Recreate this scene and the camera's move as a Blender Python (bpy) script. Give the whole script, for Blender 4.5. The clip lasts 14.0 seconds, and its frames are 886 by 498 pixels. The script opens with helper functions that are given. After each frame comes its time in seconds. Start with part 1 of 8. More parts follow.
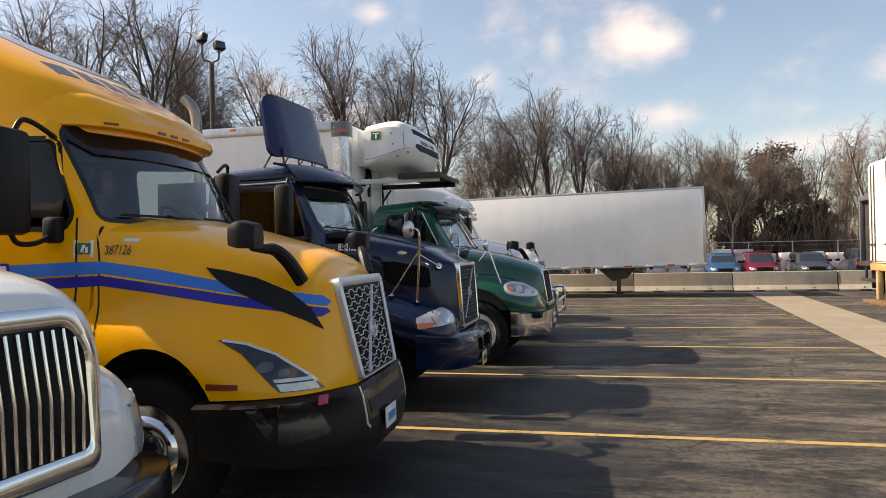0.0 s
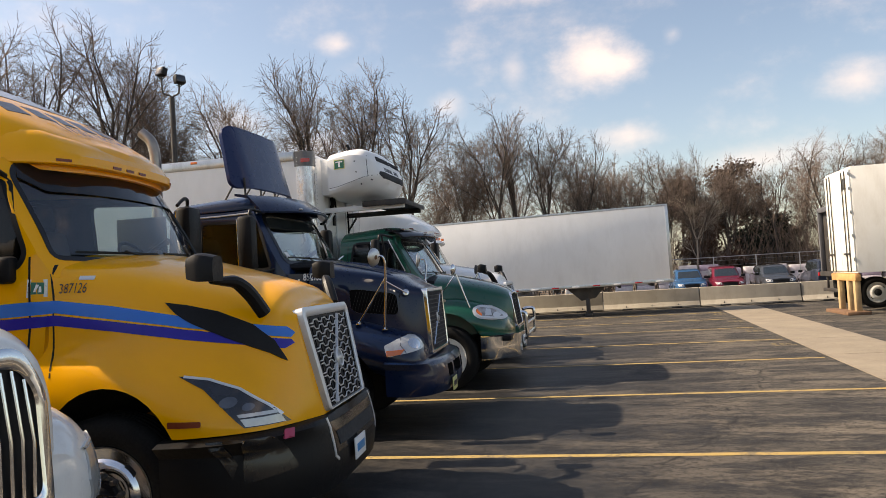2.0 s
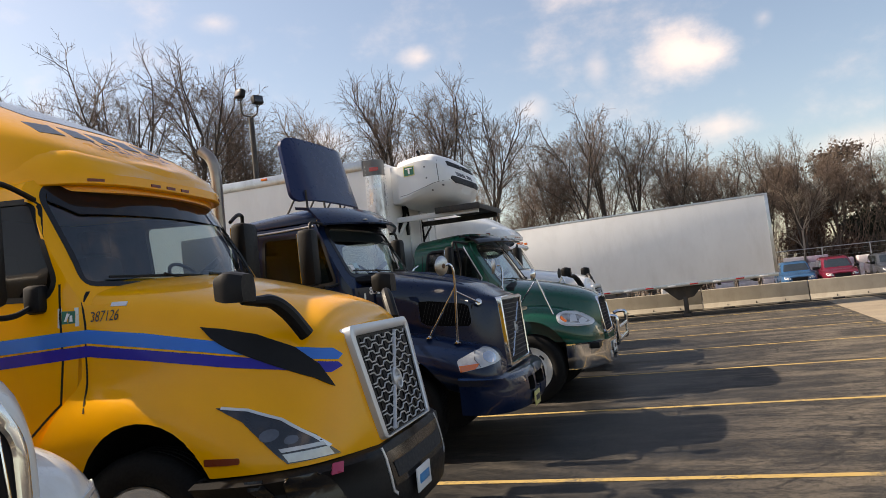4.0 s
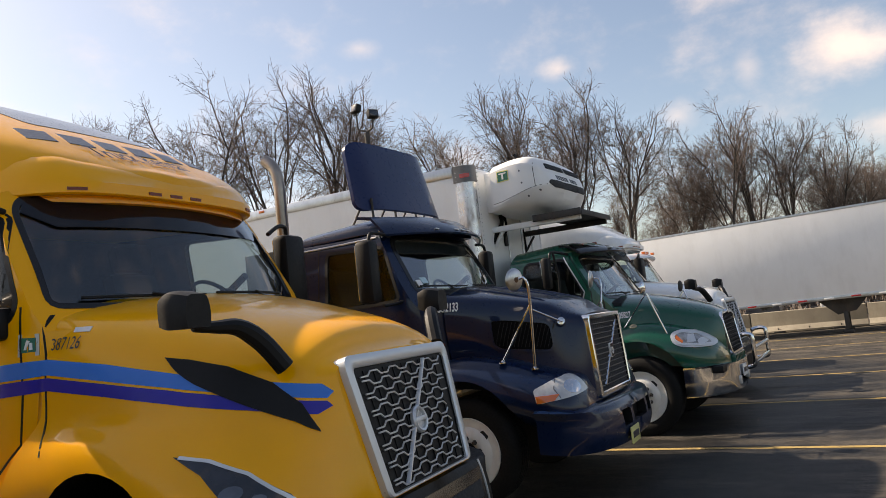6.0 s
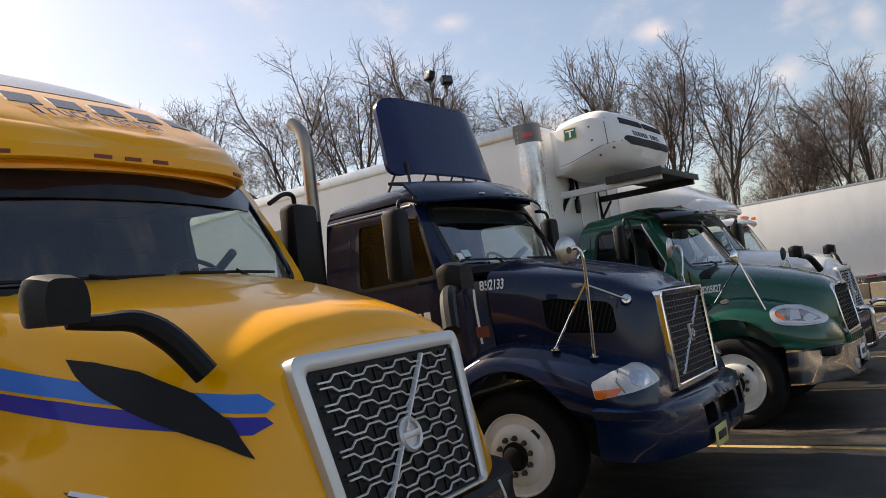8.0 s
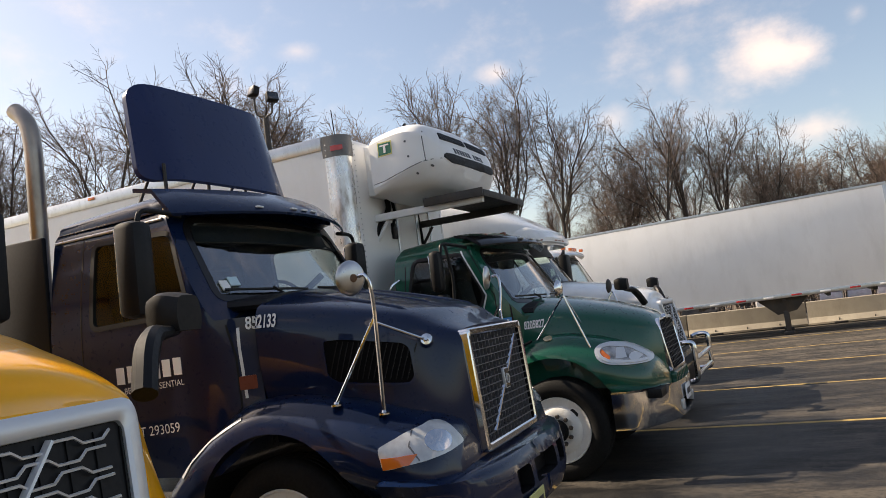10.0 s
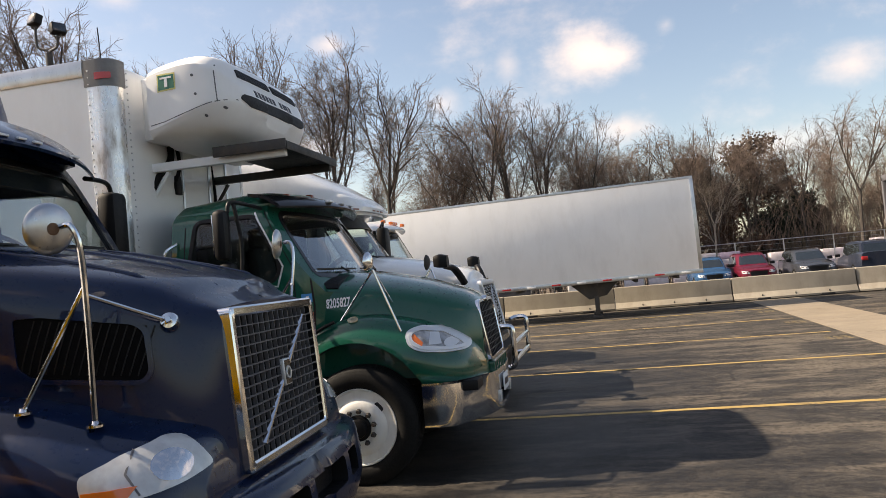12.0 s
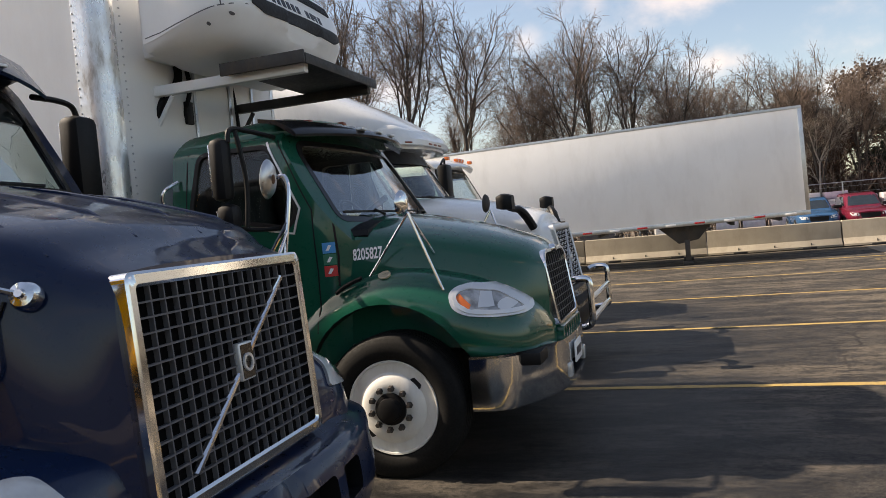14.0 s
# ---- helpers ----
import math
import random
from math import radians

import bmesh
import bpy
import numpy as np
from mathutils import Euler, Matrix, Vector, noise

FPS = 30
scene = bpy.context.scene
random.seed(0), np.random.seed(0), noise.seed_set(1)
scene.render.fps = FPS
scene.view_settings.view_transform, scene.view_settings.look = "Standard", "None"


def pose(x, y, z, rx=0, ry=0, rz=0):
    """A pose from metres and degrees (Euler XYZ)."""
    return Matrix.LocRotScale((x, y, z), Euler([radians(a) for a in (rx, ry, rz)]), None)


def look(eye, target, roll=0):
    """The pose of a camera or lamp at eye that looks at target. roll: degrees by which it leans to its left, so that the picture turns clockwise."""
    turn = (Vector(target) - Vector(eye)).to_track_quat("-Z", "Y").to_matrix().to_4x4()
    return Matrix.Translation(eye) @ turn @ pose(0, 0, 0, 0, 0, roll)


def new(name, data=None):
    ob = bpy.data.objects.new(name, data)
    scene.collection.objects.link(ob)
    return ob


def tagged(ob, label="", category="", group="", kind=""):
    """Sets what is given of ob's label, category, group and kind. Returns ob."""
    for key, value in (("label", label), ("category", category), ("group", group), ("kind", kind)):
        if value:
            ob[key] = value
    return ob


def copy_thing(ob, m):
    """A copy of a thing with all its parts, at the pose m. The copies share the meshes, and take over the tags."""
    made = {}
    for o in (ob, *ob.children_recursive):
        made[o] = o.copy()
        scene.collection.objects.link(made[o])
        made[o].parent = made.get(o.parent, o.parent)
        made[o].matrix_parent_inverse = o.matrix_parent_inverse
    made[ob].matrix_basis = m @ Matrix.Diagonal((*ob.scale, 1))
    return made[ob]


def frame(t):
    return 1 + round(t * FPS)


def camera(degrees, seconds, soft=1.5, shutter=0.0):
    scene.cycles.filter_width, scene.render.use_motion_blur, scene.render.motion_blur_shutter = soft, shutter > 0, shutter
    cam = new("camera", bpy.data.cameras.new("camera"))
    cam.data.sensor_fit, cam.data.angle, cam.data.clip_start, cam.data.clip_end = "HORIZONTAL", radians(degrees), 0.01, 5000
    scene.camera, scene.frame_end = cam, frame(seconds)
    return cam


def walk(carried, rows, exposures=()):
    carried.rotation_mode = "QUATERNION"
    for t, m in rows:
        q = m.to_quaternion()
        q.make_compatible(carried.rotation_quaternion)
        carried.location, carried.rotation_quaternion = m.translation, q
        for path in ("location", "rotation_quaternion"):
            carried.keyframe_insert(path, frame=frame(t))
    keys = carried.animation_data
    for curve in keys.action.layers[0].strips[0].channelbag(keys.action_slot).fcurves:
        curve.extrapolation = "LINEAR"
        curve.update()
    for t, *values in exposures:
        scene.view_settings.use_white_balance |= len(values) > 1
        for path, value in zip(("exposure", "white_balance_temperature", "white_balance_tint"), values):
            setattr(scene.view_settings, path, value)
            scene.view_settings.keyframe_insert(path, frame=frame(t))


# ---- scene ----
cam = camera(61.1, 14.0, soft=0.8)
PATH = [
    (0, (2.021, -7.49, 1.803), (1.538, -5.55, 1.816), -1.2),
    (0.5, (2.03, -7.464, 1.797), (1.56, -5.521, 1.862), -1.4),
    (1, (2.036, -7.456, 1.797), (1.584, -5.51, 1.879), -2.2),
    (1.5, (2.04, -7.449, 1.798), (1.604, -5.499, 1.879), -2.8),
    (2, (2.061, -7.454, 1.794), (1.659, -5.496, 1.873), -3.4),
    (2.5, (2.117, -7.446, 1.803), (1.717, -5.488, 1.883), -5.1),
    (3, (2.148, -7.343, 1.8), (1.665, -5.405, 1.895), -6.9),
    (3.2, (2.094, -7.24, 1.805), (1.576, -5.311, 1.901), -6.4),
    (5.3, (2.243, -6.021, 1.769), (1.515, -4.164, 1.927), -7.7),
    (5.5, (2.265, -5.886, 1.77), (1.555, -4.023, 1.926), -7.1),
    (6, (2.393, -5.569, 1.766), (1.423, -3.831, 1.96), -6.3),
    (6.5, (2.4, -5.29, 1.748), (1.188, -3.708, 1.913), -6.4),
    (7, (2.253, -5.004, 1.779), (1.059, -3.406, 1.925), -6.0),
    (7.5, (2.219, -4.75, 1.751), (1.032, -3.147, 1.898), -6.2),
    (7.7, (2.257, -4.608, 1.759), (1.046, -3.023, 1.911), -7.0),
    (9.8, (1.984, -3.2, 1.784), (1.144, -1.394, 1.971), -7.3),
    (10, (1.961, -3.083, 1.771), (1.132, -1.272, 1.956), -7.2),
    (10.5, (1.847, -2.791, 1.767), (1.341, -0.862, 1.919), -6.2),
    (11, (1.813, -2.558, 1.757), (1.497, -0.587, 1.888), -5.7),
    (11.5, (1.819, -2.204, 1.779), (1.521, -0.23, 1.908), -5.8),
    (12, (1.743, -1.899, 1.744), (1.341, 0.059, 1.818), -5.2),
    (12.5, (1.651, -1.562, 1.771), (1.219, 0.39, 1.822), -4.1),
    (13, (1.679, -1.175, 1.744), (1.282, 0.785, 1.793), -6.0),
    (13.5, (1.699, -0.803, 1.776), (1.144, 1.118, 1.735), -7.2),
    (14, (1.645, -0.471, 1.747), (1.02, 1.428, 1.686), -5.2),
]
walk(cam, [(t, look(eye, target, roll)) for t, eye, target, roll in PATH],
     exposures=[(0, 1.18, 7750, 14), (5, 1.18, 7750, 14), (6.5, 1.06, 7750, 14), (7.5, 1.06, 7750, 14), (10, 1.18, 7750, 14), (14, 1.25, 7750, 14)])

# ---- light and sky ----
SUN_EL, SUN_AZ = radians(40.5), radians(-94)      # azimuth from +Y, negative towards -X
to_sun = Vector((math.sin(SUN_AZ) * math.cos(SUN_EL), math.cos(SUN_AZ) * math.cos(SUN_EL), math.sin(SUN_EL)))
sun_data = bpy.data.lights.new("sun", "SUN")
sun_data.energy, sun_data.angle, sun_data.color = 3.9, radians(0.6), (1.0, 0.93, 0.82)
sun = new("sun", sun_data)
sun.matrix_world = look((0, 0, 50), Vector((0, 0, 50)) - to_sun)


def nd(nt, kind, **kw):
    n = nt.nodes.new(kind)
    for k, v in kw.items():
        n.inputs[k.replace("_", " ")].default_value = v
    return n


world = bpy.data.worlds.new("sky")
scene.world = world
world.use_nodes = True
wt = world.node_tree
wt.nodes.clear()
sky = wt.nodes.new("ShaderNodeTexSky")
sky.sky_type, sky.sun_disc = "NISHITA", False
sky.sun_elevation, sky.sun_rotation = SUN_EL, SUN_AZ
sky.air_density, sky.dust_density, sky.ozone_density = 1.0, 1.4, 1.4
SKY_STRENGTH = 0.085
tc = wt.nodes.new("ShaderNodeTexCoord")


def wmath(op, a, b=None, c=None):
    n = wt.nodes.new("ShaderNodeMath")
    n.operation = op
    for i, v in enumerate((a, b, c)):
        if v is None:
            continue
        if isinstance(v, (int, float)):
            n.inputs[i].default_value = v
        else:
            wt.links.new(v, n.inputs[i])
    return n.outputs[0]


def wnoise(scale, detail, rough, stretch):
    mp = wt.nodes.new("ShaderNodeMapping")
    mp.inputs["Scale"].default_value = stretch
    wt.links.new(tc.outputs["Generated"], mp.inputs["Vector"])
    n = nd(wt, "ShaderNodeTexNoise", Scale=scale, Detail=detail, Roughness=rough)
    wt.links.new(mp.outputs["Vector"], n.inputs["Vector"])
    return n.outputs[0]


# clouds: soft heaps at their bearings (degrees left of +Y, elevation, half width, half height, density)
CLOUDS = [(-0.6, 15.2, 4.4, 2.8, 1.0), (-3.0, 9.6, 3.2, 1.6, .75), (18.8, 17.8, 1.8, 1.1, .7), (10.7, 13.0, 2.0, 1.6, .5), (5.4, 15.2, 1.2, 1.7, .4),
          (-6.5, 16.5, 1.1, 1.0, .35), (5.0, 20.8, 5.2, 1.5, .85), (-18.0, 11.5, 3.6, 2.0, .75), (34.0, 21.0, 2.2, 1.1, .5), (63.0, 15.5, 9.0, 3.0, .7),
          (21.0, 10.5, 3.6, 1.9, .6), (27.0, 12.0, 3.0, 2.0, .5), (40.0, 9.0, 7.0, 2.2, .5), (-12.0, 7.0, 6.0, 1.6, .5),
          (85.0, 24.0, 14.0, 5.0, .6), (-60.0, 25.0, 16.0, 6.0, .8), (-110.0, 30.0, 18.0, 7.0, .8), (160.0, 28.0, 22.0, 7.0, .8), (110.0, 35.0, 16.0, 7.0, .7)]
edge = wnoise(11.0, 9.0, 0.6, (1, 1, 1.5))
total = None
for az, el, wa, we, dens in CLOUDS:
    a, e = radians(az), radians(el)
    d = Vector((-math.sin(a) * math.cos(e), math.cos(a) * math.cos(e), math.sin(e)))
    r = Vector((math.cos(a), math.sin(a), 0))
    u = r.cross(d)
    comps = []
    for axis, half in ((r, wa), (u, we)):
        n = wt.nodes.new("ShaderNodeVectorMath")
        n.operation = "DOT_PRODUCT"
        wt.links.new(tc.outputs["Generated"], n.inputs[0])
        n.inputs[1].default_value = axis / math.sin(radians(half))
        comps.append(n.outputs["Value"])
    f = wt.nodes.new("ShaderNodeVectorMath")
    f.operation = "DOT_PRODUCT"
    wt.links.new(tc.outputs["Generated"], f.inputs[0])
    f.inputs[1].default_value = d
    rr = wmath("ADD", wmath("MULTIPLY", comps[0], comps[0]), wmath("MULTIPLY", comps[1], comps[1]))
    blob = wmath("MULTIPLY", wmath("SUBTRACT", 1.0, wmath("SQRT", rr)), wmath("GREATER_THAN", f.outputs["Value"], 0.0))
    body = wmath("MULTIPLY_ADD", wmath("SUBTRACT", edge, 0.5), 1.9, blob)
    sm = wt.nodes.new("ShaderNodeMapRange")
    sm.interpolation_type = "SMOOTHSTEP"
    wt.links.new(body, sm.inputs["Value"])
    sm.inputs["From Min"].default_value, sm.inputs["From Max"].default_value = -0.05, 1.15
    sm.inputs["To Min"].default_value, sm.inputs["To Max"].default_value = 0.0, dens
    total = sm.outputs[0] if total is None else wmath("MAXIMUM", total, sm.outputs[0])
shade = wt.nodes.new("ShaderNodeMix")
shade.data_type = "RGBA"
wt.links.new(wnoise(5.0, 4.0, 0.5, (1, 1, 1.5)), shade.inputs["Factor"])
shade.inputs["A"].default_value, shade.inputs["B"].default_value = (5.2, 4.8, 4.9, 1), (7.2, 6.5, 6.4, 1)
cmix = wt.nodes.new("ShaderNodeMix")
cmix.data_type = "RGBA"
wt.links.new(total, cmix.inputs["Factor"])
wt.links.new(sky.outputs[0], cmix.inputs["A"])
wt.links.new(shade.outputs["Result"], cmix.inputs["B"])
bg = nd(wt, "ShaderNodeBackground", Strength=SKY_STRENGTH)
wt.links.new(cmix.outputs["Result"], bg.inputs["Color"])
wo = wt.nodes.new("ShaderNodeOutputWorld")
wt.links.new(bg.outputs[0], wo.inputs[0])


# ---- materials ----
def mat(name):
    m = bpy.data.materials.new(name)
    m.use_nodes = True
    nt = m.node_tree
    return m, nt, nt.nodes["Principled BSDF"]


def tex(nt, kind="ShaderNodeTexNoise", scale=5.0, detail=4.0, rough=0.55, stretch=None, coord="Object"):
    t = nt.nodes.new("ShaderNodeTexCoord")
    n = nt.nodes.new(kind)
    src = t.outputs[coord]
    if stretch:
        mp = nt.nodes.new("ShaderNodeMapping")
        mp.inputs["Scale"].default_value = stretch
        nt.links.new(src, mp.inputs["Vector"])
        src = mp.outputs[0]
    nt.links.new(src, n.inputs["Vector"])
    n.inputs["Scale"].default_value = scale
    if kind == "ShaderNodeTexNoise":
        n.inputs["Detail"].default_value, n.inputs["Roughness"].default_value = detail, rough
    return n.outputs[0]


def ramp(nt, src, lo, hi, a=0.0, b=1.0):
    n = nt.nodes.new("ShaderNodeMapRange")
    nt.links.new(src, n.inputs["Value"])
    for k, v in zip(("From Min", "From Max", "To Min", "To Max"), (lo, hi, a, b)):
        n.inputs[k].default_value = v
    return n.outputs[0]


def mixc(nt, fac, a, b):
    n = nt.nodes.new("ShaderNodeMix")
    n.data_type = "RGBA"
    if isinstance(fac, float):
        n.inputs["Factor"].default_value = fac
    else:
        nt.links.new(fac, n.inputs["Factor"])
    for k, v in (("A", a), ("B", b)):
        if isinstance(v, tuple):
            n.inputs[k].default_value = (*v, 1)
        else:
            nt.links.new(v, n.inputs[k])
    return n.outputs["Result"]


def mul(nt, a, b):
    n = nt.nodes.new("ShaderNodeMath")
    n.operation = "MULTIPLY"
    for i, v in enumerate((a, b)):
        if isinstance(v, (int, float)):
            n.inputs[i].default_value = v
        else:
            nt.links.new(v, n.inputs[i])
    return n.outputs[0]


def bump(nt, p, src, strength=0.2, dist=0.005):
    b = nd(nt, "ShaderNodeBump", Strength=strength, Distance=dist)
    nt.links.new(src, b.inputs["Height"])
    nt.links.new(b.outputs[0], p.inputs["Normal"])


def surface(name, col, rough=0.5, metal=0.0, coat=0.0, dirt=0.0, dirt_col=(0.16, 0.13, 0.10), var=0.12, scale=3.0, grain=0.0, spec=0.5):
    """A material with two scales of variation: broad tone and fine dirt."""
    m, nt, p = mat(name)
    broad = tex(nt, scale=scale, detail=3)
    fine = tex(nt, scale=scale * 14, detail=6, rough=0.7)
    dark = tuple(c * (1 - var) for c in col)
    light = tuple(min(1, c * (1 + var)) for c in col)
    c = mixc(nt, ramp(nt, broad, 0.3, 0.7), dark, light)
    if dirt:
        streak = tex(nt, scale=scale * 2.2, detail=6, rough=0.7, stretch=(1, 1, 0.35))
        c = mixc(nt, mul(nt, ramp(nt, streak, 0.48, 0.75), dirt), c, dirt_col)
    nt.links.new(c, p.inputs["Base Color"])
    nt.links.new(ramp(nt, fine, 0.3, 0.7, max(0.02, rough * 0.8), min(1, rough * 1.25)), p.inputs["Roughness"])
    p.inputs["Metallic"].default_value = metal
    p.inputs["Specular IOR Level"].default_value = spec
    if coat:
        p.inputs["Coat Weight"].default_value = coat
        p.inputs["Coat Roughness"].default_value = 0.025
    if grain:
        bump(nt, p, fine, grain, 0.003)
    return m


def paint(name, col, dirt=0.12, rough=0.30, coat=0.9):
    return surface(name, col, rough=rough, coat=coat, dirt=dirt, var=0.05, scale=1.6, spec=0.12)


def glass(name, tint=(0.80, 0.88, 0.86), gloss=0.015, base=0.10):
    m, nt, p = mat(name)
    nt.nodes.remove(p)
    tr = nt.nodes.new("ShaderNodeBsdfTransparent")
    tr.inputs[0].default_value = (*tint, 1)
    gl = nt.nodes.new("ShaderNodeBsdfGlossy")
    gl.inputs["Roughness"].default_value = gloss
    lw = nt.nodes.new("ShaderNodeLayerWeight")
    lw.inputs["Blend"].default_value = 0.5
    pw = nt.nodes.new("ShaderNodeMath")
    pw.operation = "POWER"
    nt.links.new(lw.outputs["Facing"], pw.inputs[0])
    pw.inputs[1].default_value = 5.0
    fr = nt.nodes.new("ShaderNodeMath")
    fr.operation = "MULTIPLY_ADD"
    nt.links.new(pw.outputs[0], fr.inputs[0])
    fr.inputs[1].default_value, fr.inputs[2].default_value = 0.98 - base, base
    mx = nt.nodes.new("ShaderNodeMixShader")
    nt.links.new(fr.outputs[0], mx.inputs[0])
    nt.links.new(tr.outputs[0], mx.inputs[1])
    nt.links.new(gl.outputs[0], mx.inputs[2])
    nt.links.new(mx.outputs[0], nt.nodes["Material Output"].inputs[0])
    return m


YELLOW = paint("yellow_paint", (0.95, 0.415, 0.0), dirt=0.01, coat=0.55, rough=0.36)
NAVY = paint("navy_paint", (0.0032, 0.0118, 0.042), dirt=0.0, coat=0.62)
NAVY_DULL = surface("navy_faded_paint", (0.010, 0.020, 0.078), rough=0.30, coat=0.30, dirt=0.02, var=0.1, scale=1.2, spec=0.2)
GREEN = paint("green_paint", (0.003, 0.075, 0.046), dirt=0.02)
WHITE = paint("white_paint", (0.78, 0.78, 0.76), dirt=0.15)
CREAM = surface("weathered_white_panel", (0.74, 0.72, 0.66), rough=0.45, dirt=0.3, dirt_col=(0.42, 0.35, 0.25), var=0.04, scale=0.8)
BOX_WHITE = surface("white_box_panel", (0.82, 0.82, 0.81), rough=0.42, dirt=0.18, dirt_col=(0.40, 0.38, 0.34), var=0.04, scale=0.7)
TK_WHITE = surface("white_fibreglass", (0.82, 0.82, 0.81), rough=0.36, dirt=0.12, dirt_col=(0.45, 0.42, 0.38), var=0.04, scale=1.5)
CHROME = surface("chrome", (0.72, 0.73, 0.74), rough=0.10, metal=1.0, dirt=0.10, dirt_col=(0.36, 0.35, 0.34), var=0.04)
ALU = surface("brushed_aluminium", (0.55, 0.56, 0.57), rough=0.32, metal=1.0, dirt=0.25, var=0.1, scale=4)
SILVER = surface("silver_plastic", (0.66, 0.67, 0.68), rough=0.34, metal=0.45, var=0.04, scale=1.0)
BLACK = surface("black_plastic", (0.007, 0.007, 0.008), rough=0.48, var=0.2, dirt=0.03, dirt_col=(0.03, 0.028, 0.026), spec=0.22)
GLOSS_BLACK = surface("gloss_black_plastic", (0.012, 0.012, 0.013), rough=0.18, var=0.1, dirt=0.05)
GREY = surface("grey_plastic", (0.10, 0.10, 0.11), rough=0.5, var=0.12)
DARK = surface("dark_interior", (0.020, 0.021, 0.024), rough=0.75, var=0.2)
SEAT = surface("seat_fabric", (0.020, 0.019, 0.019), rough=0.9, var=0.25, scale=8)
RUBBER = surface("tyre_rubber", (0.007, 0.007, 0.007), rough=0.75, var=0.2, dirt=0.10, dirt_col=(0.03, 0.027, 0.024), scale=4, grain=0.1, spec=0.2)
STEEL_WHITE = surface("white_wheel_steel", (0.74, 0.73, 0.69), rough=0.4, dirt=0.22, dirt_col=(0.30, 0.22, 0.15), var=0.06, scale=5)
STEEL_DARK = surface("dark_frame_steel", (0.045, 0.042, 0.040), rough=0.6, metal=0.3, dirt=0.4, dirt_col=(0.12, 0.08, 0.05), var=0.25)
RUST = surface("rusty_steel", (0.16, 0.085, 0.045), rough=0.8, dirt=0.5, dirt_col=(0.05, 0.035, 0.03), var=0.3, scale=5, grain=0.2)
EXHAUST = surface("heat_stained_steel", (0.36, 0.31, 0.26), rough=0.35, metal=0.9, dirt=0.4, dirt_col=(0.16, 0.10, 0.06), var=0.2, scale=3)
BLUE = surface("light_blue_vinyl", (0.015, 0.17, 0.62), rough=0.4, coat=0.25, var=0.05, spec=0.3)
DEEP_BLUE = surface("deep_blue_vinyl", (0.012, 0.008, 0.30), rough=0.4, coat=0.25, var=0.05, spec=0.3)
INK = surface("dark_lettering", (0.02, 0.02, 0.03), rough=0.5)
GREY_BLUE = surface("slate_lettering", (0.07, 0.085, 0.12), rough=0.4)
VINYL_WHITE = surface("white_vinyl", (0.80, 0.80, 0.80), rough=0.4, var=0.03)
VINYL_GREY = surface("grey_vinyl", (0.36, 0.37, 0.40), rough=0.4, var=0.03)
STICK_GREEN = surface("green_sticker", (0.010, 0.14, 0.085), rough=0.4)
STICK_RED = surface("red_sticker", (0.5, 0.03, 0.03), rough=0.4)
STICK_BLUE = surface("blue_sticker", (0.03, 0.25, 0.55), rough=0.4)
STICK_YELLOW = surface("straw_sticker", (0.62, 0.58, 0.22), rough=0.4)
ORANGE = surface("amber_lens", (0.75, 0.16, 0.02), rough=0.15, coat=1.0, var=0.1)
RED = surface("red_lens", (0.45, 0.02, 0.02), rough=0.2, coat=0.6, var=0.1)
DULL_ORANGE = surface("dull_marker_lens", (0.20, 0.035, 0.012), rough=0.3, coat=0.1, var=0.1, spec=0.3)
LAMP_CLEAR = surface("cloudy_lamp_lens", (0.52, 0.53, 0.53), rough=0.20, metal=0.25, coat=0.6, var=0.18, scale=9, dirt=0.15)
LAMP_GLASS = surface("clear_lamp_glass", (0.36, 0.365, 0.37), rough=0.10, metal=0.35, coat=0.5, var=0.5, scale=14)
LAMP_DARK = surface("smoked_lamp_lens", (0.016, 0.018, 0.024), rough=0.10, coat=0.5, var=0.4, scale=9)
GLASS = glass("window_glass", (0.74, 0.86, 0.86), base=0.15)
PALE_GLASS = glass("pale_windscreen_glass", (0.86, 0.97, 0.94), base=0.36)
BROW_REFLECTION = surface("brow_reflection_dark", (0.010, 0.010, 0.012), rough=0.10, coat=0.35, var=0.1, spec=0.3)
# darker copy of the side glass: near pane's low brightness sits in its tint
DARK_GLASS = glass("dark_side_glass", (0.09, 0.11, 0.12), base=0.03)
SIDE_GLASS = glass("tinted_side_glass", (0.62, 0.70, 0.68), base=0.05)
MIRROR = surface("mirror_glass", (0.85, 0.86, 0.86), rough=0.03, metal=1.0, var=0.02)


# ---- mesh kit ----
def part(name, bm, material, parent, label="", smooth=35, kind=""):
    """Links a bmesh (or mesh) as one mesh object under a thing or a part."""
    if isinstance(bm, bmesh.types.BMesh):
        me = bpy.data.meshes.new(name)
        bmesh.ops.recalc_face_normals(bm, faces=bm.faces[:])
        bm.to_mesh(me)
        bm.free()
    else:
        me = bm
    if material is not None:
        for m in (material if isinstance(material, (list, tuple)) else [material]):
            me.materials.append(m)
    if smooth:
        me.polygons.foreach_set("use_smooth", [True] * len(me.polygons))
        me.set_sharp_from_angle(angle=radians(smooth))
    ob = new(name, me)
    if parent is not None:
        ob.parent = parent
    return tagged(ob, label=label, kind=kind)


def thing(name, at, label, category, group="", kind="", turn=0):
    ob = new(name)
    ob.empty_display_size = 0.3
    ob.matrix_basis = pose(*at, 0, 0, turn)
    return tagged(ob, label=label, category=category, group=group, kind=kind)


